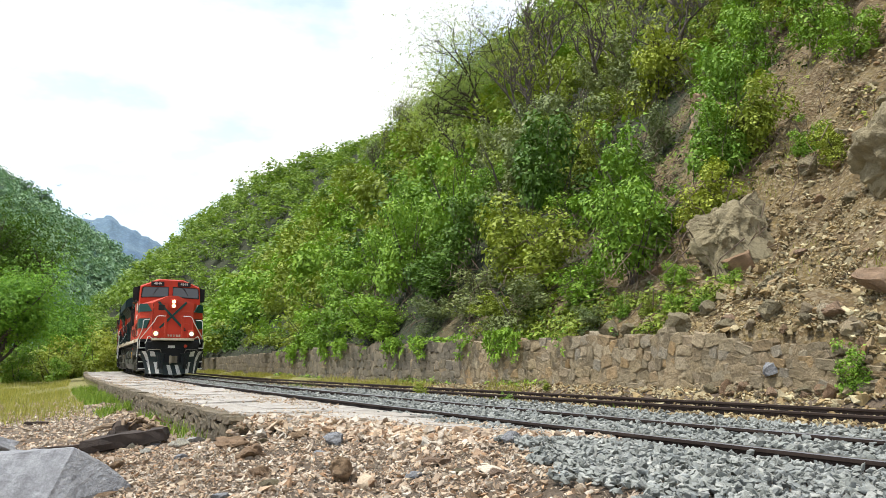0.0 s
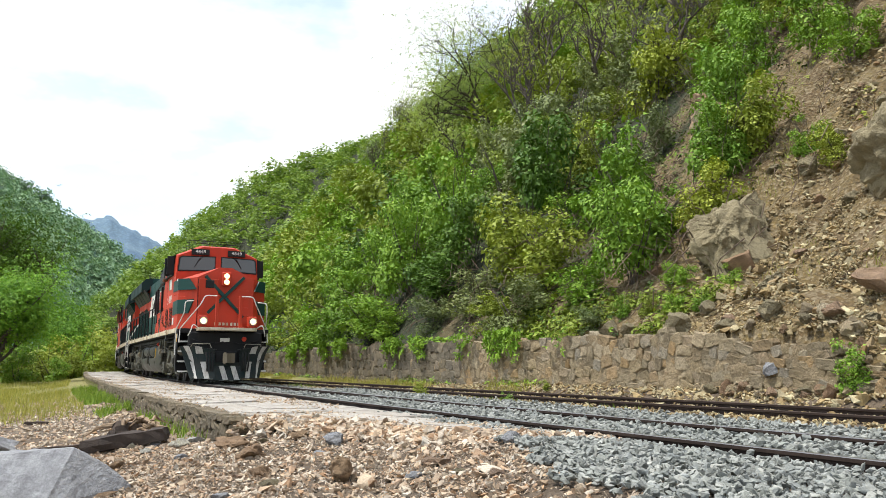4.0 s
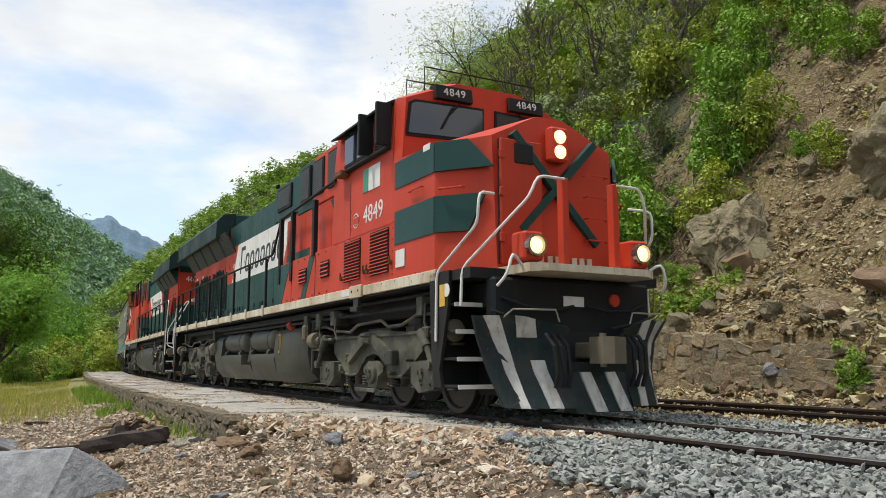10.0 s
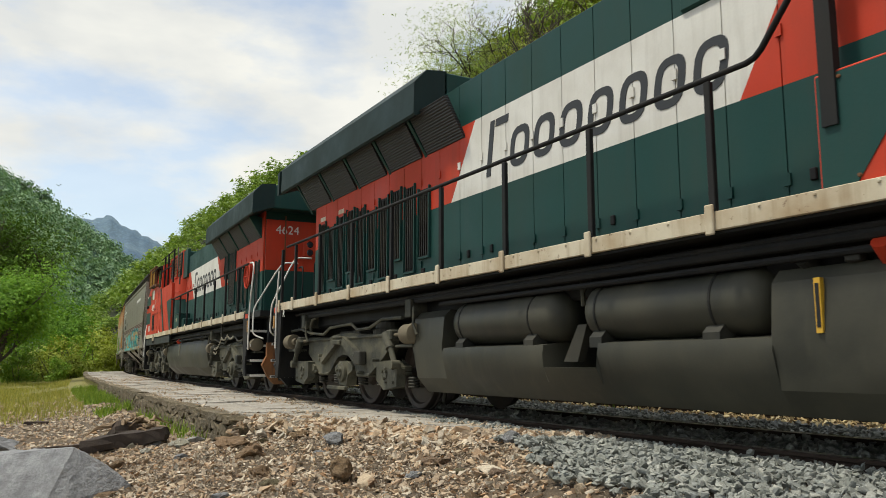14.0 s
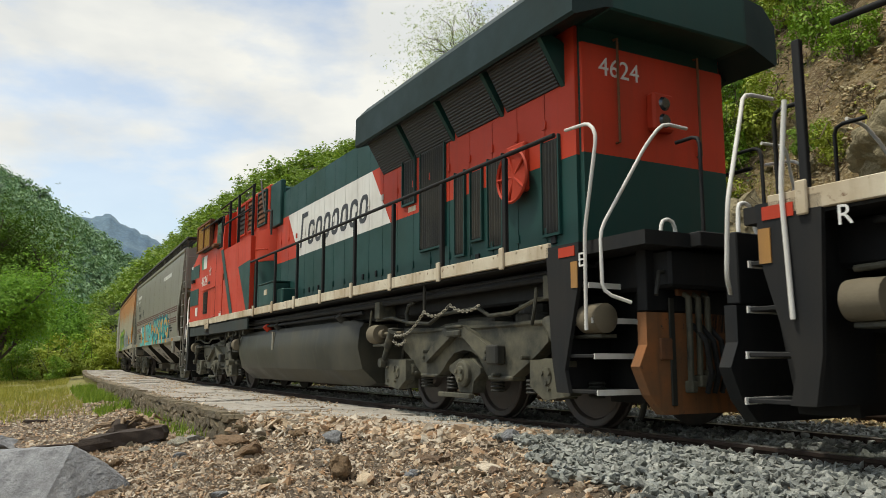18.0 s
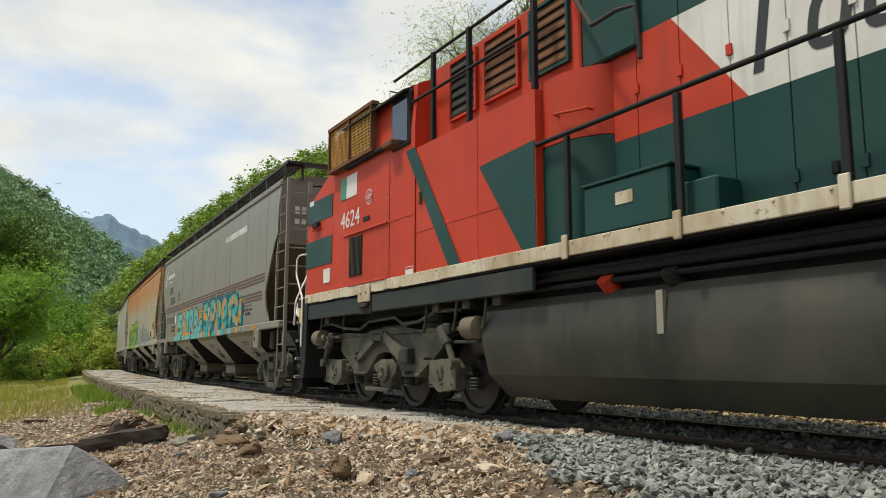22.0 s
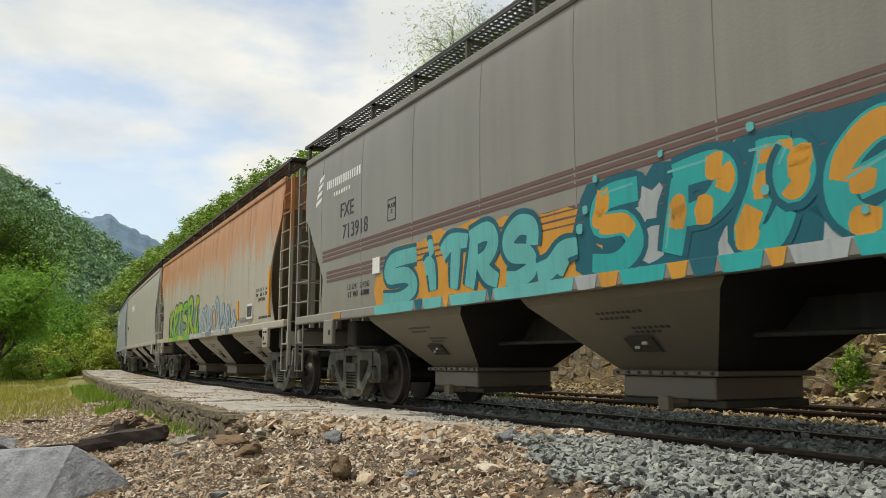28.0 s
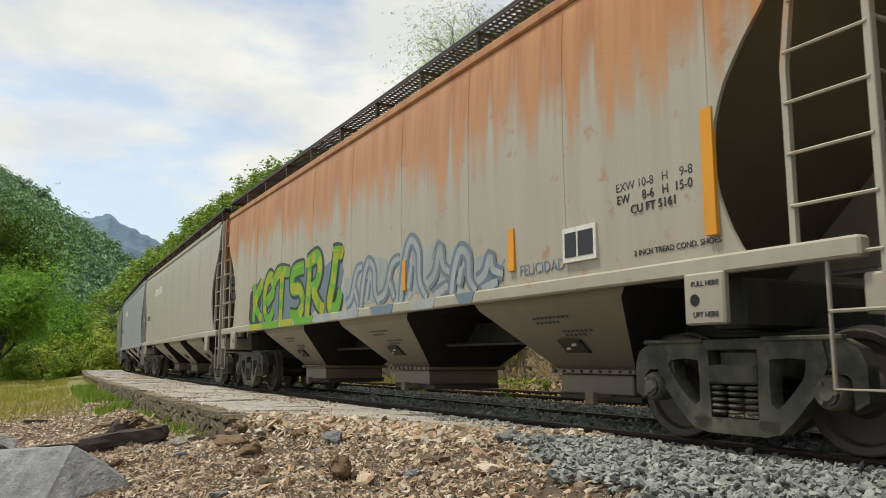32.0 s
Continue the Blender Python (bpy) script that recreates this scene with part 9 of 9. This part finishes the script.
def stems_mesh(seed, width, height, count=5):
    rnd = random.Random(seed)
    m = Mesh()
    for _ in range(count):
        a = rnd.uniform(0, 6.28)
        q = [Vector((0, 0, -0.25))]
        for k in range(1, 5):
            t = k / 4
            q.append(Vector((math.cos(a) * width * 0.38 * t ** 1.3 + rnd.uniform(-0.08, 0.08), math.sin(a) * width * 0.38 * t ** 1.3 + rnd.uniform(-0.08, 0.08), height * 0.8 * t)))
        m.tube(q, 0.02, 5, 0.006)
    return m


LEAVES = [LEAF_A, LEAF_B, LEAF_A, LEAF_C, LEAF_A, LEAF_B, LEAF_C, LEAF_D]
CROWNS = []
for i in range(8):
    v, f = bush_crown(40 + i, 2.0, 2.2, 860, 0.112, 5, 13)
    me = mesh_of("crown", v, f)
    me.materials.append(LEAVES[i])
    st = stems_mesh(60 + i, 2.0, 2.2).done("stem", BARK)
    CROWNS.append((me, st))
BUSH_LABEL = ["fresh green leafy bush on the hillside", "dark green leafy bush on the hillside", "fresh green leafy bush on the hillside", "yellow-green bush on the hillside",
              "fresh green leafy bush on the hillside", "dark green leafy bush on the hillside", "yellow-green bush on the hillside", "dusty grey-green bush on the hillside"]


def bush(i, p, scale, turn, label="", group="bushes on the hillside"):
    ob = thing("bush", None, None, label or BUSH_LABEL[i], "bush", group)
    part("crown", CROWNS[i][0], None, ob)
    part("stem", CROWNS[i][1], None, ob)
    ob.matrix_basis = Matrix.LocRotScale(p, Euler((0, 0, turn)), scale)
    return ob


brng = np.random.default_rng(21)
near_n = 0
far_v, far_f, far_base = {g: [] for g in range(4)}, {g: [] for g in range(4)}, {g: 0 for g in range(4)}
small = [bush_crown(80 + i, 2.0, 2.2, 230, 0.19, 4) for i in range(5)]
tiny = [bush_crown(90 + i, 2.0, 1.9, 130, 0.25, 3) for i in range(5)]
cells = {}


def free(x, L, gap):
    c = (int(x // 3), int(L // 3))
    for i in range(-1, 2):
        for j in range(-1, 2):
            for a, b, g in cells.get((c[0] + i, c[1] + j), ()):
                if (a - x) ** 2 + (b - L) ** 2 < (0.5 * (gap + g)) ** 2:
                    return False
    cells.setdefault(c, []).append((x, L, gap))
    return True


def slide(x, L):
    """Bare share of the slope: 1 on the landslide."""
    edge = np.interp(-L, [6, 9, 12, 15, 18, 24, 40], [-12.0, -13.2, -14.3, -14.8, -13.5, -6, 4])
    return float(smooth_step(x, edge - 1.5, edge + 0.6))


for _ in range(42000):
    x = -10 - 370 * brng.random() ** 2.0
    L = 62 * float(smooth_step(-x, 140, 330)) - 6.7 - 85 * brng.random() ** 1.4
    dist = math.hypot(x, D - L)
    gap = 1.14 + dist * 0.015 + max(0.0, dist - 80) * 0.004
    if (x > -15.6 and -10.6 < L) or (x > -14.9 and -13 < L) or brng.random() < slide(x, L) or not free(x, L, gap):
        continue
    p = spot(x, L, -0.15)
    k = brng.uniform(0.7, 1.35) * (gap / 1.22)
    tall = brng.uniform(0.7, 1.45) if dist < 60 else brng.uniform(0.6, 1.15) if dist < 85 else brng.uniform(0.45, 0.8)
    if L > -8.3:
        k, tall = k * (0.85 if x < -17 else 0.5), 0.7
    if dist < 40 and math.hypot(x + 18.6, L + 13.4) < 1.7:
        continue
    # lower slope leans to darker leaf colours, in place of shade in its hollow
    zone = 0.9 - 1.5 * float(smooth_step(L, -15, -9) * smooth_step(x, -34, -24)) + math.sin(x * 0.33 + 1) + math.cos(L * 0.4 + x * 0.1) + brng.normal(0, 0.6)
    i = int(brng.choice([0, 2, 4] if zone > 0.6 else [3, 6, 0] if zone > -0.3 else [1, 5, 1, 7]))
    if -L > 13.5 and x > -45 and brng.random() < 0.35:
        continue
    if -L > 13.5 and brng.random() < 0.6:
        i = int(brng.choice([3, 6, 7]))
    if dist < 47 and near_n < 300:
        near_n += 1
        bush(i, p, (k, k, k * tall), brng.uniform(0, 6.28))
    else:
        src = small if dist < 90 else tiny
        v, f = src[int(brng.integers(0, 5))]
        a = brng.uniform(0, 6.28)
        c_, s_ = math.cos(a), math.sin(a)
        w = np.stack([(v[:, 0] * c_ - v[:, 1] * s_) * k, (v[:, 0] * s_ + v[:, 1] * c_) * k, v[:, 2] * k * tall], -1) + np.array(p)
        g = 3 if dist > 120 else 0 if i in (0, 2, 4) else 1 if i in (1, 5) else 2
        far_v[g].append(w)
        far_f[g].append(f + far_base[g])
        far_base[g] += len(v)
for g, (mat, lab) in enumerate(((LEAF_A, "fresh green woods on the far hillside"), (LEAF_B, "dark green woods on the far hillside"), (LEAF_C, "yellow-green scrub on the far hillside"), (LEAF_FAR, "green woods at the end of the valley, paled as haze"))):
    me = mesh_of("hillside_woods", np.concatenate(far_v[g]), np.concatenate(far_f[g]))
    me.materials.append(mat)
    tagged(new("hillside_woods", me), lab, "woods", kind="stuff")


# tree crowns on the hillside across the valley
wood_rng = np.random.default_rng(61)
wood = [bush_crown(110 + i, 2.0, 1.7, 24, 0.55, 3, 5) for i in range(4)]
wv, wf, wb = [], [], 0
for _ in range(3000):
    b = wood_rng.uniform(VALLEY[2][0], VALLEY[-1][0])
    q = np.array(ridge_point(VALLEY, b, wood_rng.uniform(0.12, 1.0) ** 0.8))
    v, f = wood[int(wood_rng.integers(0, 4))]
    wv.append(v * (wood_rng.uniform(2.2, 4.6) * np.array([1, 1, wood_rng.uniform(0.8, 1.3)])) + q - np.array([0, 0, 1.2]))
    wf.append(f + wb)
    wb += len(v)
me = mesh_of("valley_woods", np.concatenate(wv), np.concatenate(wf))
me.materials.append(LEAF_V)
tagged(new("valley_woods", me), "green woods on the slope across the valley, tinted bluish as haze", "woods", kind="stuff")


def undergrowth(name, count, x0, x1, l0, l1, keep, size, lift, mat, label, seed, up=0.6):
    r_ = np.random.default_rng(seed)
    x, L = r_.uniform(x0, x1, count), r_.uniform(l0, l1, count)
    w = keep(x, L, r_)
    x, L = x[w], L[w]
    p = np.stack([x, centre_y(x) - L, ground_z(x, L) + np.abs(r_.normal(0, lift, len(x)))], -1)
    o = np.tile(np.array([0.0, -0.6, up]), (len(p), 1))
    v, f = spray_arrays(r_, p, o, r_.uniform(0.6, 1.4, len(p)) * size, 5, small=True)
    me = mesh_of(name, v, f)
    me.materials.append(mat)
    return tagged(new(name, me), label, "undergrowth", kind="stuff")


patchy = lambda x, L: np.sin(x * 1.7 + 2 * np.sin(L * 0.8)) + np.cos(L * 1.9 + x * 0.6)
on_hill = lambda x, L, r_: r_.random(len(x)) > np.vectorize(slide)(x, L) * 1.0
undergrowth("undergrowth", 30000, -120, -11, -40, -6.6, on_hill, 0.14, 0.3, LEAF_U, "low green plants covering the slope, darkened for shade", 31)
undergrowth("undergrowth", 15000, -60, -11, -34, -6.6, lambda x, L, r_: on_hill(x, L, r_) & (patchy(x, L) > 0.2), 0.12, 0.3, LEAF_A, "low fresh green plants on the slope", 32)
undergrowth("undergrowth", 3500, -17, 6, -26, -9, lambda x, L, r_: (patchy(x, L) > 0.9) & (r_.random(len(x)) < smooth_step(-L, 9, 15) * 0.8 + 0.1), 0.13, 0.2, LEAF_C, "scattered green plants on the landslide", 33)
undergrowth("wall_creepers", 3000, -45, -13.5, -6.75, -6.2, lambda x, L, r_: patchy(x * 0.6, L * 0 + 1) > 0.1, 0.14, 0.05, LEAF_A, "creepers hanging over the wall", 34)
hang_rng = np.random.default_rng(35)
hx = hang_rng.uniform(-45, -14.2, 2400)
hx = hx[(np.sin(hx * 0.9) + np.sin(hx * 2.3 + 1) + hang_rng.normal(0, 0.4, len(hx))) > 0.35]
hz = np.array([wall_top(a) for a in hx]) + 0.25 - np.abs(hang_rng.normal(0, 0.34, len(hx)))
hp = np.stack([hx, centre_y(hx) + 6.12 - hang_rng.uniform(0, 0.1, len(hx)), hz], -1)
v, f = spray_arrays(hang_rng, hp, np.tile([0.0, -1.0, 0.0], (len(hp), 1)), hang_rng.uniform(0.09, 0.19, len(hp)), 5, 0.2)
me = mesh_of("wall_creepers", v, f)
me.materials.append(LEAF_A)
tagged(new("wall_creepers", me), "green creepers trailing down the stone wall", "creepers", kind="stuff")

# dry twigs and vines among the bushes
vines = Mesh()
vr = random.Random(9)
for _ in range(2600):
    x, L = vr.uniform(-42, -11), -7 - 26 * vr.random()
    if vr.random() < slide(x, L) * 0.7:
        continue
    q = [spot(x, L, vr.uniform(0.2, 1.6))]
    for k in range(4):
        q.append(q[-1] + Vector((vr.uniform(-0.4, 0.4), vr.uniform(-0.5, 0.2), vr.uniform(-0.55, 0.3))))
    vines.tube(q, vr.uniform(0.008, 0.02), 4, 0.005)
thing("dry_vines", vines, TWIG, "tangle of dry brown vines and twigs", "vines", kind="stuff")


def tree(name, p, height, spread, lean, trunks, leaf_count, leaf, mat, label, seed, crown_low=0.35, open_=0.85, thick=0.017, group="", fan=0.3, rise=0.16):
    """A branching tree: tapered limbs and leaves at the twig ends."""
    rnd = random.Random(seed)
    r_ = np.random.default_rng(seed)
    ob = thing(name, None, None, label, "tree", group)
    ob.matrix_basis = Matrix.Translation(p)
    wood, tips = Mesh(), []

    def grow(a, way, length, r, depth):
        q = [a]
        for k in range(3):
            way = (way + Vector((rnd.uniform(-0.22, 0.22), rnd.uniform(-0.22, 0.22), rnd.uniform(rise - 0.21, rise)))).normalized()
            q.append(q[-1] + way * length / 3)
        wood.tube(q, r, 6 if depth < 2 else 4, r * 0.6)
        if depth >= 2:
            tips.append((q[2], q[3]))
        if depth < 4:
            for _ in range(3 if depth < 3 else 2):
                side = Vector((rnd.uniform(-1, 1), rnd.uniform(-1, 1), rnd.uniform(-0.1, 0.7))).normalized()
                grow(q[rnd.choice((2, 3))], (way * 0.75 + side * (open_ if depth else open_ * 0.7)).normalized(), length * rnd.uniform(0.55, 0.8), r * 0.58, depth + 1)

    for k in range(trunks):
        way = Vector((lean[0] + rnd.uniform(-fan, fan) * (trunks > 1), lean[1] + rnd.uniform(-fan, fan) * (trunks > 1), 1)).normalized()
        grow(Vector((rnd.uniform(-0.2, 0.2), rnd.uniform(-0.2, 0.2), -0.3)), way, height * crown_low, height * thick, 0)
    part("trunk", wood, BARK, ob, "dark branching trunk")
    ends = np.array([t[1][:] for t in tips])
    pick = r_.integers(0, len(ends), leaf_count)
    jit = r_.normal(0, spread, (leaf_count, 3))
    c = ends.mean(0)
    pts_ = ends[pick] + jit
    d = pts_ - c
    d /= np.linalg.norm(d, axis=1)[:, None] + 1e-6
    v, f = spray_arrays(r_, pts_, d, r_.uniform(0.6, 1.35, leaf_count) * leaf, 5, small=True)
    me = mesh_of("crown", v, f)
    me.materials.append(mat)
    part("crown", me, None, ob)
    return ob


tree("tree", spot(-57.0, -28.6, 0.0), 15.5, 1.35, (-0.42, -0.88), 6, 7000, 0.16, LEAF_E, "thin airy tree with pale leaves and dark forked branches", 9, 0.3, 1.5, 0.0085, fan=0.8, rise=0.05)
tree("tree", spot(-52, -29.5, -0.2), 12, 0.5, (-0.1, -0.2), 3, 500, 0.2, LEAF_D, "thin airy tree with dark forked branches on the ridge", 6, 0.35, 1.3, 0.009)
for i, (x, L, h) in enumerate(((-38, -27, 9), (-34, -30, 10), (-29, -26, 8.5), (-42, -24, 8), (-31, -22, 7.5), (-25, -24, 8), (-22, -21, 6), (-27, -31, 9), (-20, -26, 8), (-36, -20, 6.5), (-17, -23, 6), (-45, -28, 9), (-24, -19, 5.5))):
    tree("slender_tree", spot(x, L, -0.3), h * 1.25, 0.5, (-0.1, -0.22), 2, 330, 0.14, (LEAF_C, LEAF_E, LEAF_A)[i % 3], "slender dark-stemmed tree with thin foliage", 40 + i, group="slender trees on the slope")
for i, (x, L, h) in enumerate(((-62, -26, 8), (-70, -27, 8), (-80, -31, 9), (-92, -35, 9), (-105, -38, 10), (-120, -42, 10), (-75, -24, 8), (-88, -30, 8), (-50, -22, 7), (-56, -18, 6.5))):
    tree("slender_tree", spot(x, L, -0.3), h * 0.85, 0.7, (-0.05, -0.1), 2, 420, 0.15, (LEAF_D, LEAF_C, LEAF_E)[i % 3], "grey-green open-crowned tree on the ridge", 70 + i, group="slender trees on the slope")
tree("tree", Vector((-61.7, 0.0, -0.85)), 10.5, 0.75, (0.02, 0.05), 3, 9500, 0.185, LEAF_T, "bright green leafy tree beside the line", 11, 0.30)
tree("tree", Vector((-60.5, -3.6, -0.85)), 9.5, 0.75, (0.0, 0.0), 3, 8500, 0.185, LEAF_T, "bright green leafy tree beside the line", 12, 0.30)
tree("tree", Vector((-100, 2.2, -0.9)), 21, 1.3, (0.0, 0.0), 2, 4200, 0.30, LEAF_B, "tall dark green tree behind the bright ones", 13, 0.32)
tree("tree", Vector((-103, -1.5, -0.9)), 20, 1.3, (0.0, 0.0), 2, 4200, 0.30, LEAF_B, "tall dark green tree behind the bright ones", 14, 0.32)
tree("tree", Vector((-97, -5.0, -0.9)), 22, 1.3, (0.0, 0.0), 2, 4200, 0.30, LEAF_B, "tall dark green tree behind the bright ones", 15, 0.32)
tree("tree", Vector((-88, 6.2, -0.9)), 9.5, 0.9, (0.0, 0.0), 2, 3200, 0.23, LEAF_T, "mid-green leafy tree beside the line", 17, 0.30)
tree("tree", Vector((-118, 13.0, -0.9)), 8, 0.9, (0.0, 0.0), 2, 700, 0.4, LEAF_C, "yellow-green tree far down the line", 16, 0.32)
for i, (x, y, k) in enumerate(((-76, 4.6, 2.4), (-79, 7.2, 2.6), (-82, 9.6, 2.7), (-75, 2.2, 2.2), (-72, -0.5, 2.0), (-70, -3.5, 2.2), (-64, -1.8, 1.2), (-66, 1.8, 1.5), (-88, 12.3, 2.8), (-95, 14.5, 3.0), (-104, 17.0, 3.4), (-68, 4.4, 1.3), (-70, -8, 1.8), (-74, -6.5, 2.0), (-66, -6, 1.5), (-78, -2, 2.2), (-73, 4.0, 1.6), (-75, 6.0, 1.8), (-78, 8.6, 2.0), (-71, 1.6, 1.5), (-84, 11.2, 2.2), (-69, 3.0, 1.2))):
    bush((3, 0, 6, 2, 3, 4, 6, 2, 6, 3, 0, 4, 0, 2, 3, 6, 3, 6, 3, 6, 6, 3)[i], Vector((x, y, -1.0 - 0.25 * k)), (k, k, k * 0.95), i * 1.3, "bright yellow-green bush beside the line", "bushes beside the line")

# plants by the track and on the rubble
for i, x, L, k, lab in ((0, -8.2, -6.15, 0.52, "low leafy green plant at the foot of the scree"), (2, -7.2, -6.5, 0.5, "low leafy green plant at the foot of the scree"), (0, -6.2, -6.4, 0.45, "low leafy green plant at the foot of the scree"), (4, -13.5, -8.0, 0.3, "leafy plant under the boulder"),
                        (2, -14.2, -8.2, 0.34, "leafy plant under the boulder"), (0, -12.4, -8.3, 0.35, "broad-leaved plant under the boulder"), (3, -14.9, -10.2, 1.0, "bright bush beside the boulder"), (4, -15.3, -11.6, 1.1, "bright bush beside the boulder"), (0, -16.4, -9.6, 0.8, "leafy bush above the wall"),
                        (3, -16.5, -5.9, 0.16, "small weed by the siding"), (0, -13.6, -2.7, 0.16, "small weed between the tracks"), (3, -17.5, -2.75, 0.22, "tall weed between the tracks"), (0, -18.2, -16.6, 1.0, "green bush above the landslide"), (2, -13.0, -14.6, 0.9, "green bush above the landslide"),
                        (4, -11.0, -15.2, 0.8, "green bush above the landslide"), (0, -9.0, -15.8, 0.9, "green bush above the landslide"), (3, -12.0, -17.5, 1.0, "green bush above the landslide"), (3, -15.0, -12.4, 1.2, "bright bush beside the boulder"), (0, -12.4, -7.3, 0.26, "leafy plant at the top of the wall"), (2, -13.2, -7.2, 0.28, "leafy plant at the top of the wall"), (3, -14.2, -7.3, 0.3, "leafy plant at the top of the wall"), (0, -15.1, -7.3, 0.32, "leafy plant at the top of the wall"), (3, -11.9, -11.9, 0.55, "green bush above the boulder"), (0, -12.8, -12.3, 0.6, "green bush above the boulder"), (4, -8.6, -14.2, 0.8, "green bush above the landslide")):
    bush(i, spot(x, L, -0.05), (k, k, k), x, lab, "low plants by the track")


def blades(name, count, x0, x1, l0, l1, keep, tall, mat, label, seed):
    r_ = np.random.default_rng(seed)
    x, L = r_.uniform(x0, x1, count), r_.uniform(l0, l1, count)
    w = keep(x, L, r_)
    x, L = x[w], L[w]
    n = len(x)
    p = np.stack([x, centre_y(x) - L, ground_z(x, L) - 0.02], -1)
    a = r_.uniform(0, 6.283, n)
    side = np.stack([np.cos(a), np.sin(a), 0 * a], -1) * 0.012
    tip = np.stack([r_.normal(0, 0.35, n), r_.normal(0, 0.35, n), np.ones(n)], -1) * (tall * r_.uniform(0.4, 1.2, n))[:, None]
    v = np.stack([p - side, p + side, p + tip], 1).reshape(-1, 3)
    me = mesh_of(name, v, np.arange(3 * n).reshape(n, 3))
    me.materials.append(mat)
    return tagged(new(name, me), label, "grass", kind="stuff")


blades("grass", 30000, -62, -19, 4.6, 13, lambda x, L, r_: (patchy(x * 0.3, L * 0.5) > -0.5) & (r_.random(len(x)) < smooth_step(-x, 19, 27)), 0.30, GRASS, "dry yellow-green grass beside the platform", 51)
blades("grass", 12000, -40, -12.6, 3.56, 4.5, lambda x, L, r_: (patchy(x * 0.8, L) > -0.1) & (r_.random(len(x)) < 0.25 + 0.75 * smooth_step(-x, 16, 24)) & ((x < -19) | (L < 3.95)), 0.26, GRASS_G, "green grass along the platform foot", 52)
blades("grass", 14000, -75, -15, -6.3, -5.1, lambda x, L, r_: (patchy(x * 0.5, L * 0.4) > -0.2), 0.26, GRASS, "yellow-green grass at the foot of the wall", 53)
blades("grass", 2500, -30, -8, -3.2, -2.2, lambda x, L, r_: (patchy(x * 0.9, L) > 1.0), 0.16, GRASS_G, "sparse weeds between the tracks", 54)

blades("dry_grass", 12000, -16, -5.5, -18, -7.2, lambda x, L, r_: (patchy(x * 0.9, L * 0.8) > 0.3) & (r_.random(len(x)) < smooth_step(-L, 7, 12) * 0.8 + 0.2), 0.2, GRASS, "thin dry grass on the landslide slope", 55)
undergrowth("creeping_plants", 2600, -20, -11.5, -8.0, -6.6, lambda x, L, r_: patchy(x * 1.1, L) > -0.3, 0.12, 0.12, LEAF_C, "low creeping plants along the top of the wall", 37)


# ---- the moving train ----
RUN = [(0, -40.18), (3, -30.3), (6, -20.42), (9, -10.68), (10.5, -5.85), (12, -0.98), (13, 2.21), (14.5, 6.93), (16.5, 13.13), (18, 17.55), (20, 23.28), (22, 29.21), (24, 35.19),
       (25.5, 39.70), (27.5, 45.78), (29, 50.46), (30, 53.64), (31, 56.69), (32, 59.68)]


def front_at(t):
    """How far along the track the leading lamps are, smoothed over two seconds."""
    ts = np.clip(t + np.linspace(-1, 1, 9), 0, 32) if 1 < t < 31 else np.array([t])
    return float(np.mean(np.interp(ts, [r[0] for r in RUN], [r[1] for r in RUN])))


TIMES = [i * 0.5 for i in range(65)]
SPIN_TIMES = [i * 0.2 for i in range(161)]


def motions():
    for car, back_, half_gap, flip, axles in TRAIN:
        rows = []
        for t in TIMES:
            s = front_at(t) - back_
            p = on_track(s, -half_gap * half_gap / (2 * R))
            rows.append((t, pose(p.x, p.y, p.z, 0, 0, math.degrees(s / R) + (180 if flip else 0))))
        walk(car, rows)
        for axle, radius in axles:
            at = axle.matrix_basis.translation.copy()
            rows = []
            for t in SPIN_TIMES:
                a = (front_at(t) - front_at(0)) / radius * (-1 if flip else 1)
                rows.append((t, Matrix.Translation(at) @ Matrix.Rotation(a, 4, "Y")))
            walk(axle, rows)


motions()
